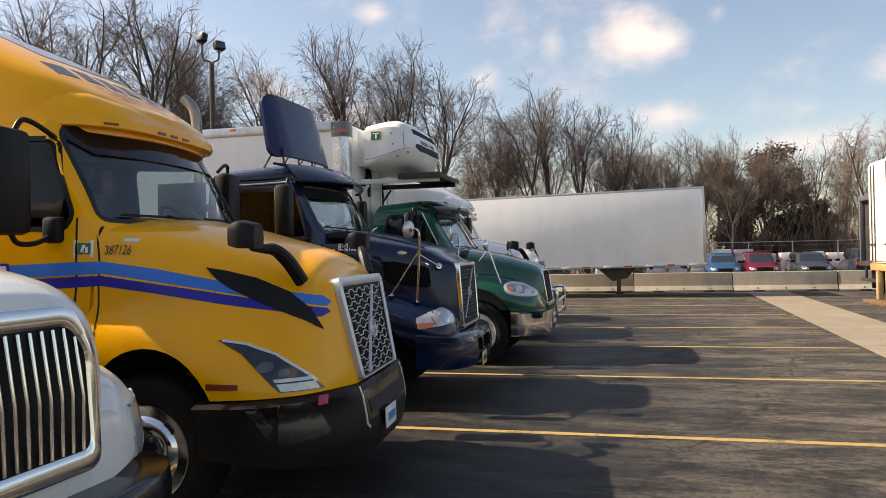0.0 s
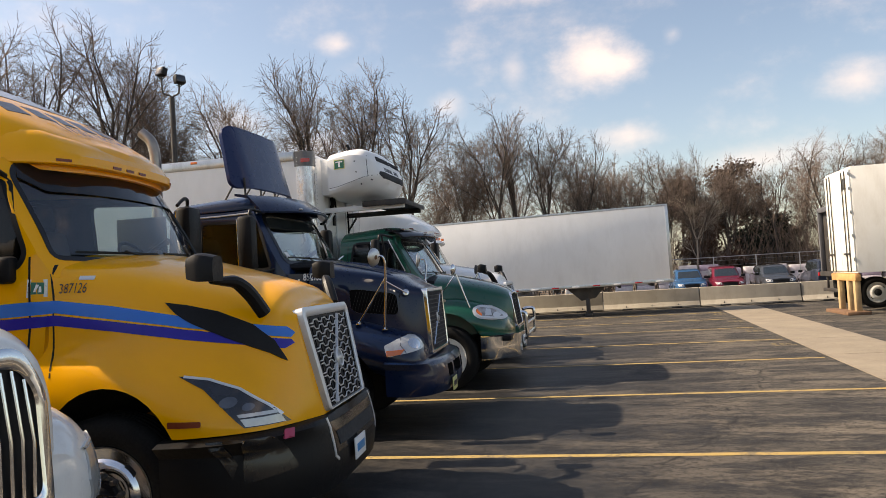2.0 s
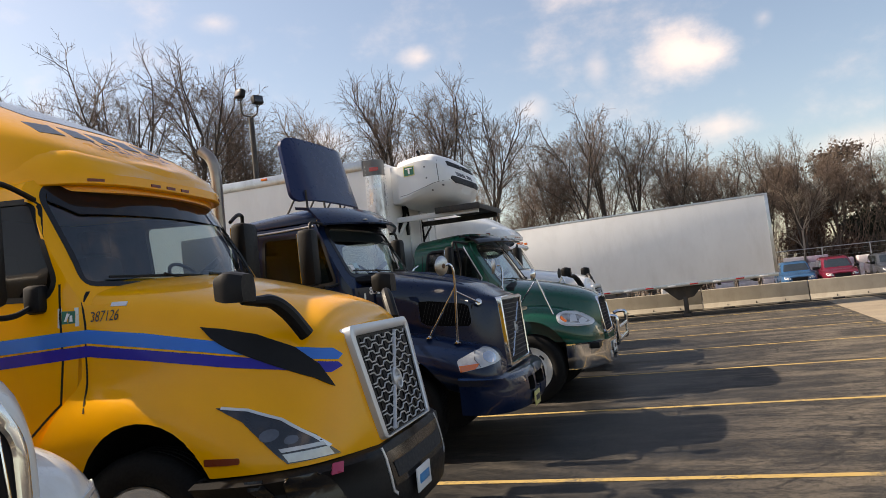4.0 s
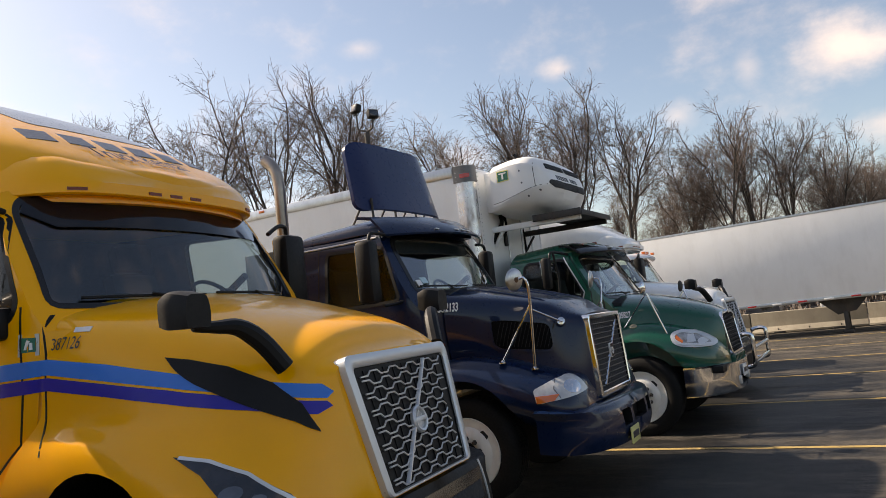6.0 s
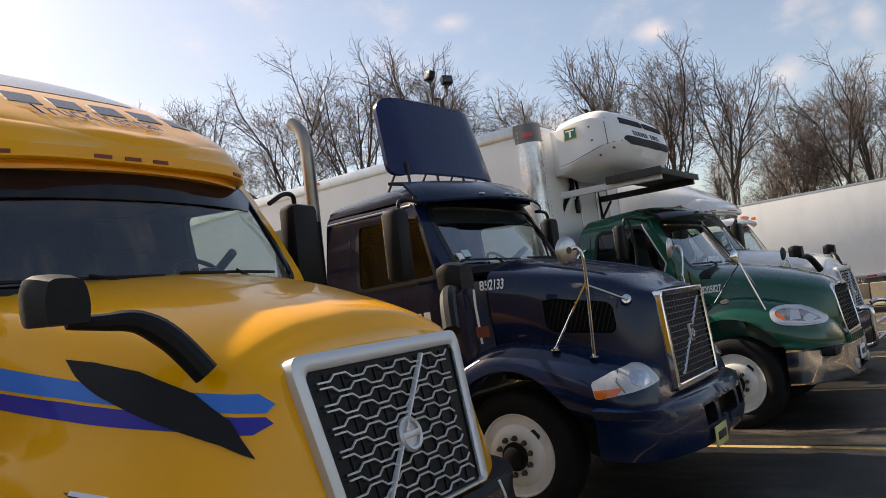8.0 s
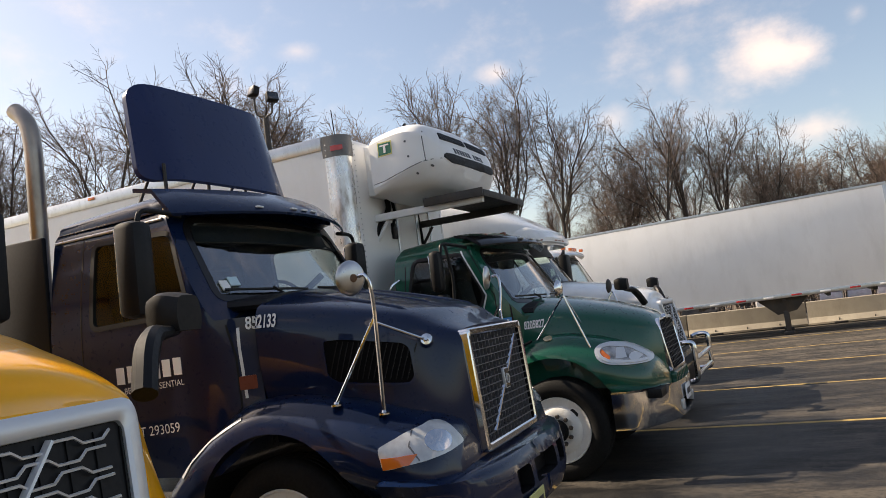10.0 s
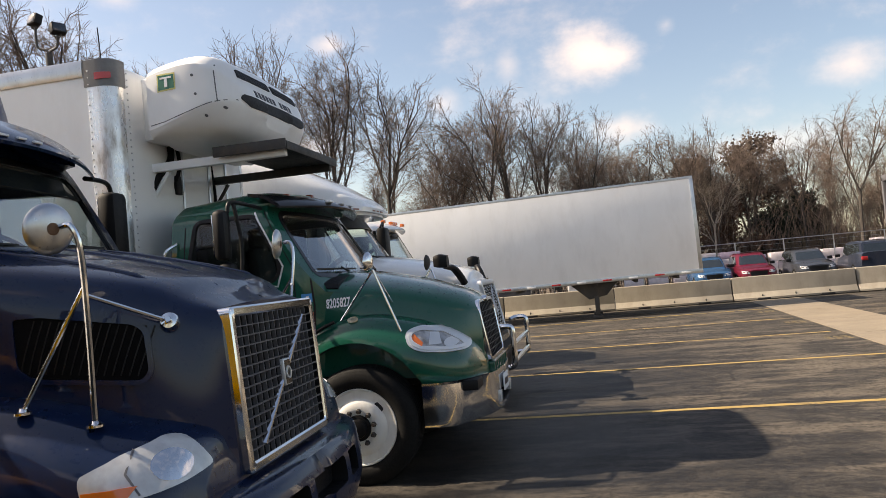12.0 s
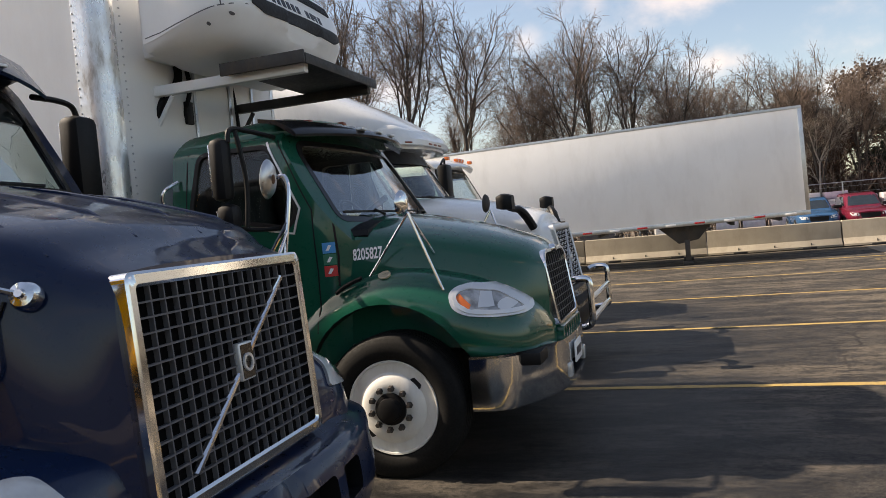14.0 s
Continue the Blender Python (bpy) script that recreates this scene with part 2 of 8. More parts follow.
def box(bm, lo, hi, bevel=0.0, m=None, mi=0):
    """A box between two corners, its edges bevelled."""
    lo, hi = Vector(lo), Vector(hi)
    mat4 = Matrix.Translation((lo + hi) / 2) @ Matrix.Diagonal((*(hi - lo), 1))
    if m is not None:
        mat4 = m @ mat4
    r = bmesh.ops.create_cube(bm, size=1, matrix=mat4)
    vs = r["verts"]
    faces = {f for v in vs for f in v.link_faces}
    for f in faces:
        f.material_index = mi
    if bevel:
        es = list({e for v in vs for e in v.link_edges})
        bmesh.ops.bevel(bm, geom=es, offset=bevel, segments=2, affect="EDGES", profile=0.5)
    return bm


def boxpart(name, lo, hi, material, parent, bevel=0.008, label="", m=None):
    return part(name, box(bmesh.new(), lo, hi, bevel, m), material, parent, label)


def tube(bm, pts, r, seg=8, cap=True):
    """A tube along points; r is one radius or one for each point."""
    pts = [Vector(p) for p in pts]
    rs = r if isinstance(r, (list, tuple)) else [r] * len(pts)
    rings = []
    ref = None
    for i, p in enumerate(pts):
        d = (pts[min(i + 1, len(pts) - 1)] - pts[max(i - 1, 0)]).normalized()
        if ref is None:
            ref = d.orthogonal().normalized()
        ref = (ref - d * ref.dot(d)).normalized()
        b = d.cross(ref)
        rings.append([bm.verts.new(p + (ref * math.cos(t) + b * math.sin(t)) * rs[i]) for t in [2 * math.pi * k / seg for k in range(seg)]])
    for a, b in zip(rings, rings[1:]):
        for k in range(seg):
            bm.faces.new((a[k], a[(k + 1) % seg], b[(k + 1) % seg], b[k]))
    if cap:
        bm.faces.new(rings[0][::-1])
        bm.faces.new(rings[-1])
    return bm


def smooth_line(pts, n=6):
    """Catmull-Rom through the points."""
    pts = [Vector(p) for p in pts]
    out = []
    for i in range(len(pts) - 1):
        p0, p1, p2, p3 = pts[max(i - 1, 0)], pts[i], pts[i + 1], pts[min(i + 2, len(pts) - 1)]
        for k in range(n):
            t = k / n
            out.append(0.5 * ((2 * p1) + (p2 - p0) * t + (2 * p0 - 5 * p1 + 4 * p2 - p3) * t * t + (3 * p1 - p0 - 3 * p2 + p3) * t ** 3))
    out.append(pts[-1])
    return out


def lathe(bm, prof, seg=40, axis="y", centre=(0, 0, 0), mi=0):
    """Revolves (radius, along) pairs about an axis."""
    c = Vector(centre)
    rings = []
    for r, a in prof:
        ring = []
        for k in range(seg):
            t = 2 * math.pi * k / seg
            u, w = r * math.cos(t), r * math.sin(t)
            q = {"y": (u, a, w), "x": (a, u, w), "z": (u, w, a)}[axis]
            ring.append(bm.verts.new(c + Vector(q)))
        rings.append(ring)
    for a, b in zip(rings, rings[1:]):
        for k in range(seg):
            f = bm.faces.new((a[k], a[(k + 1) % seg], b[(k + 1) % seg], b[k]))
            f.material_index = mi
    for ring in (rings[0], rings[-1]):
        if (ring[0].co - ring[seg // 2].co).length > 1e-5:
            bm.faces.new(ring).material_index = mi
    return bm


def hull(stations, nx=5, nv=4, smooth_x=True):
    """A closed body lofted through half sections [(x, half width, z), ...] that run from the bottom edge to the top centre."""
    rows = [smooth_line(s, nv) if nv > 1 else [Vector(p) for p in s] for s in stations]
    if smooth_x and nx > 1:
        cols = [smooth_line([r[j] for r in rows], nx) for j in range(len(rows[0]))]
        rows = [[c[i] for c in cols] for i in range(len(cols[0]))]
    bm = bmesh.new()
    loops = []
    for r in rows:
        left = [bm.verts.new((p.x, -max(p.y, 0), p.z)) for p in r[:-1]]
        mid = [bm.verts.new((r[-1].x, 0, r[-1].z))]
        right = [bm.verts.new((p.x, max(p.y, 0), p.z)) for p in reversed(r[:-1])]
        loops.append(left + mid + right)
    n = len(loops[0])
    for a, b in zip(loops, loops[1:]):
        for k in range(n):
            bm.faces.new((a[k], a[(k + 1) % n], b[(k + 1) % n], b[k]))
    for ring in (loops[0], loops[-1]):
        bm.faces.new(ring)
    bmesh.ops.recalc_face_normals(bm, faces=bm.faces[:])
    return bm


def as_mesh(bm, materials=()):
    me = bpy.data.meshes.new("solid")
    bmesh.ops.recalc_face_normals(bm, faces=bm.faces[:])
    bm.to_mesh(me)
    bm.free()
    for m in materials:
        me.materials.append(m)
    return me


def carve(base, cutters):
    """Boolean difference of meshes; the cut faces take the cutter's material."""
    ob = new("base", base)
    tools = []
    for c in cutters:
        co = new("cutter", c)
        md = ob.modifiers.new("cut", "BOOLEAN")
        md.operation, md.solver, md.object, md.material_mode = "DIFFERENCE", "EXACT", co, "TRANSFER"
        tools.append(co)
    dg = bpy.context.evaluated_depsgraph_get()
    out = bpy.data.meshes.new_from_object(ob.evaluated_get(dg))
    for o in (ob, *tools):
        bpy.data.objects.remove(o)
    return out


def prism(poly, lo, hi, axis="y", bevel=0.0):
    """A prism over a polygon: (x, z) along y, (y, z) along x, (x, y) along z."""
    bm = bmesh.new()
    put = {"y": lambda p, a: (p[0], a, p[1]), "x": lambda p, a: (a, p[0], p[1]), "z": lambda p, a: (p[0], p[1], a)}[axis]
    a = [bm.verts.new(put(p, lo)) for p in poly]
    b = [bm.verts.new(put(p, hi)) for p in poly]
    n = len(poly)
    for k in range(n):
        bm.faces.new((a[k], a[(k + 1) % n], b[(k + 1) % n], b[k]))
    bm.faces.new(a[::-1])
    bm.faces.new(b)
    bmesh.ops.recalc_face_normals(bm, faces=bm.faces[:])
    if bevel:
        bmesh.ops.bevel(bm, geom=bm.edges[:], offset=bevel, segments=2, affect="EDGES", profile=0.5)
    return bm


def rounded(poly, r=0.04, n=4):
    """Rounds the corners of a polygon of 2D points."""
    out = []
    m = len(poly)
    for i in range(m):
        p, a, b = Vector(poly[i]), Vector(poly[i - 1]), Vector(poly[(i + 1) % m])
        ra = min(r, (a - p).length * 0.45)
        rb = min(r, (b - p).length * 0.45)
        s, e = p + (a - p).normalized() * ra, p + (b - p).normalized() * rb
        for k in range(n + 1):
            t = k / n
            out.append(tuple(s * (1 - t) ** 2 + p * 2 * t * (1 - t) + e * t * t))
    return out


def ellipse(cx, cz, a, b, n=20, tilt=0.0):
    c, s = math.cos(radians(tilt)), math.sin(radians(tilt))
    pts = [(a * math.cos(2 * math.pi * k / n), b * math.sin(2 * math.pi * k / n)) for k in range(n)]
    return [(cx + u * c - v * s, cz + u * s + v * c) for u, v in pts]


def tree_of(*meshes):
    """A BVH of bodies in a thing's own space."""
    from mathutils.bvhtree import BVHTree
    vs, fs = [], []
    for me in meshes:
        o = len(vs)
        vs += [v.co.copy() for v in me.vertices]
        fs += [[o + i for i in p.vertices] for p in me.polygons]
    return BVHTree.FromPolygons(vs, fs)


def land(bvh, p, way, off):
    """Where a ray from p lands on the bodies: the place lifted by off, and the normal."""
    hit, nrm, _, _ = bvh.ray_cast(p, way)
    if hit is None:
        hit, nrm, _, _ = bvh.find_nearest(p + way * 3.0)
    if nrm.dot(way) > 0:
        nrm = -nrm
    return hit + nrm * off, nrm


def patch(poly, bvh, side="near", off=0.004, sink=0.012, step=0.08):
    """A thin plate that lies on a body: a polygon of (x, z) seen from a side, (y, z) from the front, (x, y) from above."""
    way, put = {
        "near": (Vector((0, 1, 0)), lambda p: Vector((p[0], -4.0, p[1]))),
        "far": (Vector((0, -1, 0)), lambda p: Vector((p[0], 4.0, p[1]))),
        "front": (Vector((-1, 0, 0)), lambda p: Vector((4.0, p[0], p[1]))),
        "corner": (Vector((-1, 1, 0)).normalized(), lambda p: Vector((0.7071 * p[0] + 3.0, 0.7071 * p[0] - 3.0, p[1]))),
        "top": (Vector((0, 0, -1)), lambda p: Vector((p[0], p[1], 8.0)))}[side]
    bm = bmesh.new()
    f = bm.faces.new([bm.verts.new((p[0], p[1], 0)) for p in poly])
    bmesh.ops.triangulate(bm, faces=[f])
    for ax in (0, 1):
        lo, hi = min(p[ax] for p in poly), max(p[ax] for p in poly)
        k = max(1, int((hi - lo) / step))
        for i in range(1, k):
            co = [0, 0, 0]
            co[ax] = lo + (hi - lo) * i / k
            no = [0, 0, 0]
            no[ax] = 1
            bmesh.ops.bisect_plane(bm, geom=bm.verts[:] + bm.edges[:] + bm.faces[:], plane_co=co, plane_no=no)
    rim = [e for e in bm.edges if e.is_boundary]
    under = {}
    for v in bm.verts[:]:
        p, n = land(bvh, put((v.co.x, v.co.y)), way, off)
        under[v] = p - n * (off + sink)
        v.co = p
    low = {}
    for e in rim:
        for v in e.verts:
            if v not in low:
                low[v] = bm.verts.new(under[v])
        bm.faces.new((e.verts[0], e.verts[1], low[e.verts[1]], low[e.verts[0]]))
    return bm


def band(pts, bvh, width, side="near", off=0.004, step=0.06, closed=False):
    """A narrow strip that follows a line on a body."""
    line = [Vector(p) for p in pts]
    bm = bmesh.new()
    fine = []
    pairs = list(zip(line, line[1:] + ([line[0]] if closed else [])))
    for a, b in (pairs if closed else zip(line, line[1:])):
        k = max(1, int((b - a).length / step))
        fine += [a.lerp(b, i / k) for i in range(k)]
    if not closed:
        fine.append(line[-1])
    n = len(fine)
    lo, hi = [], []
    for i, p in enumerate(fine):
        q, s = (fine[(i + 1) % n], fine[i - 1]) if closed else (fine[min(i + 1, n - 1)], fine[max(i - 1, 0)])
        d = (q - s).normalized()
        nn = Vector((-d.y, d.x)) * width / 2
        lo.append(p - nn)
        hi.append(p + nn)
    way = {"near": Vector((0, 1, 0)), "far": Vector((0, -1, 0)), "front": Vector((-1, 0, 0)), "top": Vector((0, 0, -1)), "corner": Vector((-1, 1, 0)).normalized()}[side]
    put = {"corner": lambda p: Vector((0.7071 * p[0] + 3.0, 0.7071 * p[0] - 3.0, p[1])), "near": lambda p: Vector((p[0], -4.0, p[1])), "far": lambda p: Vector((p[0], 4.0, p[1])), "front": lambda p: Vector((4.0, p[0], p[1])),
           "top": lambda p: Vector((p[0], p[1], 8.0))}[side]
    rows = []
    for a, b in zip(lo, hi):
        (pa, na), (pb, nb) = land(bvh, put(a), way, off), land(bvh, put(b), way, off)
        rows.append([bm.verts.new(x) for x in (pa - na * (off + 0.01), pa, pb, pb - nb * (off + 0.01))])
    for i in range(n if closed else n - 1):
        a, b = rows[i], rows[(i + 1) % n]
        for k in range(3):
            bm.faces.new((a[k], a[k + 1], b[k + 1], b[k]))
    return bm


def words(text, size, at, bvh, side="near", off=0.006, lean=0.0, slope=0.0, bold=0.0, narrow=1.0):
    """Flat lettering that lies on a body: at is the start of its base line; slope in degrees."""
    cu = bpy.data.curves.new("lettering", "FONT")
    cu.body, cu.size, cu.shear, cu.offset = text, size, lean, bold
    ob = new("lettering", cu)
    dg = bpy.context.evaluated_depsgraph_get()
    me = bpy.data.meshes.new_from_object(ob.evaluated_get(dg))
    bpy.data.objects.remove(ob)
    bm = bmesh.new()
    bm.from_mesh(me)
    c, s = math.cos(radians(slope)), math.sin(radians(slope))
    way = {"near": Vector((0, 1, 0)), "front": Vector((-1, 0, 0))}[side]
    for v in bm.verts:
        u, w = v.co.x * narrow * c - v.co.y * s, v.co.x * narrow * s + v.co.y * c
        p = Vector((at[0] + u, -4.0, at[1] + w)) if side == "near" else Vector((4.0, at[0] + u, at[1] + w))
        v.co, _ = land(bvh, p, way, off)
    return bm


def mirrored(bm):
    """Turns a part of the near side into that of the far side."""
    for v in bm.verts:
        v.co.y = -v.co.y
    return bm

# ---- ground ----
def asphalt():
    m, nt, p = mat("worn_asphalt")
    grit = tex(nt, scale=60, detail=5, rough=0.8)
    mott = tex(nt, scale=1.9, detail=9, rough=0.72, stretch=(0.7, 1.3, 1))
    dust = tex(nt, scale=0.50, detail=8, rough=0.70, stretch=(1, 3.0, 1))
    c = mixc(nt, ramp(nt, grit, 0.30, 0.72), (0.003, 0.003, 0.004), (0.052, 0.050, 0.049))
    c = mixc(nt, ramp(nt, mott, 0.46, 0.56, 0.0, 0.9), c, (0.076, 0.067, 0.056))
    c = mixc(nt, ramp(nt, dust, 0.49, 0.56, 0.0, 0.9), c, (0.145, 0.122, 0.095))
    blot = tex(nt, scale=2.6, detail=8, rough=0.75, stretch=(0.6, 1.5, 1))
    c = mixc(nt, ramp(nt, blot, 0.50, 0.60, 0.0, 0.85), c, (0.009, 0.009, 0.0095))
    chips = tex(nt, scale=11, detail=8, rough=0.8, stretch=(0.8, 1.3, 1))
    c = mixc(nt, ramp(nt, chips, 0.50, 0.60, 0.0, 0.5), c, (0.115, 0.096, 0.074))
    pits = tex(nt, scale=17, detail=7, rough=0.8)
    c = mixc(nt, ramp(nt, pits, 0.49, 0.58, 0.0, 0.65), c, (0.008, 0.008, 0.009))
    specks = tex(nt, scale=95, detail=3, rough=0.7)
    c = mixc(nt, ramp(nt, specks, 0.58, 0.66, 0.0, 0.6), c, (0.20, 0.185, 0.165))
    c = mixc(nt, ramp(nt, specks, 0.42, 0.34, 0.0, 0.7), c, (0.004, 0.004, 0.005))
    vor = nt.nodes.new("ShaderNodeTexVoronoi")
    vor.feature = "DISTANCE_TO_EDGE"
    t = nt.nodes.new("ShaderNodeTexCoord")
    wob = nt.nodes.new("ShaderNodeTexNoise")
    wob.inputs["Scale"].default_value, wob.inputs["Detail"].default_value = 1.3, 6
    nt.links.new(t.outputs["Object"], wob.inputs["Vector"])
    mx = nt.nodes.new("ShaderNodeMix")
    mx.data_type = "RGBA"
    mx.inputs["Factor"].default_value = 0.30
    nt.links.new(t.outputs["Object"], mx.inputs["A"])
    nt.links.new(wob.outputs["Color"], mx.inputs["B"])
    nt.links.new(mx.outputs["Result"], vor.inputs["Vector"])
    vor.inputs["Scale"].default_value = 0.33
    crack = mul(nt, ramp(nt, vor.outputs["Distance"], 0.0, 0.006, 1.0, 0.0), ramp(nt, mott, 0.42, 0.56))
    c = mixc(nt, crack, c, (0.012, 0.011, 0.010))
    damp_shade_n = tex(nt, scale=0.26, detail=5, rough=0.6, stretch=(1.0, 1.9, 1))
    # damp tone and the truck row's shade, both put into the asphalt's colour
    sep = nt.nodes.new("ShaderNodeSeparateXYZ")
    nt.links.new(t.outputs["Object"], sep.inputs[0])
    damp_shade = mul(nt, mul(nt, ramp(nt, sep.outputs["X"], 4.2, 1.4), ramp(nt, sep.outputs["Y"], -11.0, -7.0)), ramp(nt, sep.outputs["Y"], 17.0, 12.0))
    damp_shade = mul(nt, damp_shade, ramp(nt, damp_shade_n, 0.30, 0.48))
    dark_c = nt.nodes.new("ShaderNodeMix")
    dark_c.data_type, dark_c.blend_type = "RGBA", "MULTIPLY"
    nt.links.new(mul(nt, damp_shade, 0.9), dark_c.inputs["Factor"])
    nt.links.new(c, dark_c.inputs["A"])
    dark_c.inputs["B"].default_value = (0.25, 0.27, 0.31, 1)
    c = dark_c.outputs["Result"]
    nt.links.new(c, p.inputs["Base Color"])
    nt.links.new(ramp(nt, damp_shade, 0.0, 1.0, 0.85, 0.55), p.inputs["Roughness"])
    p.inputs["Specular IOR Level"].default_value = 0.22
    bump(nt, p, grit, 0.55, 0.010)
    return m


def worn_line():
    m, nt, p = mat("worn_yellow_line_paint")
    wear = tex(nt, scale=26, detail=7, rough=0.75)
    broad = tex(nt, scale=1.7, detail=4, rough=0.6)
    add = nt.nodes.new("ShaderNodeMath")
    nt.links.new(ramp(nt, wear, 0.35, 0.65, 0.0, 0.55), add.inputs[0])
    nt.links.new(ramp(nt, broad, 0.35, 0.7, 0.0, 0.6), add.inputs[1])
    c = mixc(nt, ramp(nt, add.outputs[0], 0.55, 0.85), (0.36, 0.245, 0.078), (0.09, 0.076, 0.056))
    nt.links.new(c, p.inputs["Base Color"])
    p.inputs["Roughness"].default_value = 0.8
    bump(nt, p, wear, 0.3, 0.004)
    return m


CONCRETE = surface("weathered_concrete", (0.34, 0.305, 0.25), rough=0.85, dirt=0.45, dirt_col=(0.19, 0.165, 0.13), var=0.12, scale=1.3, grain=0.25)
SLAB = surface("dusty_concrete_slab", (0.225, 0.185, 0.135), rough=0.9, dirt=0.4, dirt_col=(0.15, 0.125, 0.09), var=0.14, scale=0.9, grain=0.2)
SOIL = surface("leaf_litter_soil", (0.10, 0.075, 0.05), rough=0.95, dirt=0.5, dirt_col=(0.17, 0.13, 0.08), var=0.3, scale=0.5, grain=0.5)
FADED = surface("faded_line_paint", (0.17, 0.125, 0.055), rough=0.9, dirt=0.8, dirt_col=(0.06, 0.05, 0.038), var=0.3, scale=6)
ASPHALT = asphalt()
LINE = worn_line()

bm = bmesh.new()
xs = [-900, -300, -80] + [-40 + 4 * i for i in range(21)] + [80, 300, 900]
ys = [-400, -100, -40] + [-24 + 4 * i for i in range(16)] + [60, 120, 400, 1500]
grid = [[bm.verts.new((x, y, 0)) for x in xs] for y in ys]
for j in range(len(ys) - 1):
    for i in range(len(xs) - 1):
        fc = bm.faces.new((grid[j][i], grid[j][i + 1], grid[j + 1][i + 1], grid[j + 1][i]))
        fc.material_index = 1 if (ys[j] >= 36 or ys[j] < -60 or abs(xs[i]) > 75) else 0
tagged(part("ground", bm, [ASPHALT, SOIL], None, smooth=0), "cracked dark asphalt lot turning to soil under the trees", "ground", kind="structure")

# stall lines
PITCH = 3.5
rng = random.Random(3)
for i in range(-3, 7):
    y = PITCH * i
    end = 5.62 + 0.032 * (y + 4) - 0.16 + rng.uniform(-0.08, 0.08)
    bm = bmesh.new()
    n = 30
    rows = []
    for k in range(n + 1):
        x = -9.0 + (end + 9.0) * k / n
        w = 0.055 + rng.uniform(-0.006, 0.006)
        rows.append((bm.verts.new((x, y - w, 0.004)), bm.verts.new((x, y + w, 0.004))))
    for a, b in zip(rows, rows[1:]):
        bm.faces.new((a[0], b[0], b[1], a[1]))
    tagged(part("stall_line", bm, LINE, None, smooth=0), "worn yellow painted stall line on asphalt", "road marking", "stall lines", "structure")

# faded hatch marks at the ends of the lines
for i, y in enumerate((9.2, 12.7, 16.2, 19.7)):
    bm = bmesh.new()
    x0 = 5.62 + 0.032 * (y + 4) - 0.52
    for k in range(9):
        x, w = x0 + 0.15 * (k % 3) + rng.uniform(-.02, .02), rng.uniform(0.07, 0.13)
        yy = y + 0.17 * (k // 3)
        bm.faces.new([bm.verts.new(q) for q in ((x, yy, 0.004), (x + w, yy + 0.01, 0.004), (x + w + 0.02, yy + 0.11, 0.004), (x + 0.02, yy + 0.12, 0.004))])
    tagged(part("hatch_mark", bm, FADED, None, smooth=0), "faded yellow hatch paint on asphalt", "road marking", "hatch marks", "structure")

# concrete gutter strip of cast slabs
gutter = thing("gutter_strip", (0, 0, 0), "pale dusty concrete gutter strip set in asphalt", "pavement", kind="structure")
y = -14.0
while y < 24.8:
    y2 = min(y + 3.05, 24.85)
    xa, xb = 5.62 + 0.032 * (y + 4), 5.62 + 0.032 * (y2 + 4)
    bm = bmesh.new()
    w = 1.55
    lo = [(xa, y + 0.012), (xa + w, y + 0.012), (xb + w, y2 - 0.012), (xb, y2 - 0.012)]
    a = [bm.verts.new((p[0], p[1], -0.05)) for p in lo]
    b = [bm.verts.new((p[0], p[1], 0.012)) for p in lo]
    bm.faces.new(b)
    for k in range(4):
        bm.faces.new((a[k], a[(k + 1) % 4], b[(k + 1) % 4], b[k]))
    part("slab", bm, SLAB, gutter, smooth=0)
    y = y2


# precast barriers
def barrier_mesh(length):
    bm = bmesh.new()
    sec = [(0.28, 0.03), (0.28, 0.09), (0.165, 0.27), (0.10, 0.79), (0.085, 0.81), (-0.085, 0.81), (-0.10, 0.79), (-0.165, 0.27), (-0.28, 0.09), (-0.28, 0.03)]
    loops = []
    for x in (0.0, 0.012, length - 0.012, length):
        k = 0.985 if x in (0.0, length) else 1.0
        loops.append([bm.verts.new((x, y * k, z * k)) for y, z in sec])
    n = len(sec)
    for a, b in zip(loops, loops[1:]):
        for k in range(n):
            bm.faces.new((a[k], a[(k + 1) % n], b[(k + 1) % n], b[k]))
    bm.faces.new(loops[0])
    bm.faces.new(loops[-1])
    return bm


first = None
rng = random.Random(8)
for i in range(-7, 8):
    at = pose(2.16 + 3.92 * i + 0.015, 25.35 + rng.uniform(-0.02, 0.02), 0, 0, 0, rng.uniform(-0.3, 0.3))
    if first is None:
        first = thing("concrete_barrier", (0, 0, 0), "weathered grey precast concrete barrier on the asphalt", "barrier", "barrier row")
        part("body", barrier_mesh(3.88), CONCRETE, first, smooth=20)
        for x in (0.75, 2.75):
            boxpart("lifting_slot", (x, -0.286, 0.0), (x + 0.42, 0.286, 0.075), DARK, first, 0.01, "dark forklift slot")
        for x in (0.9, 1.95, 3.0):
            boxpart("drain_notch", (x, -0.262, 0.10), (x + 0.03, -0.225, 0.19), STEEL_DARK, first, 0.004)
        first.matrix_basis = at
    else:
        copy_thing(first, at)


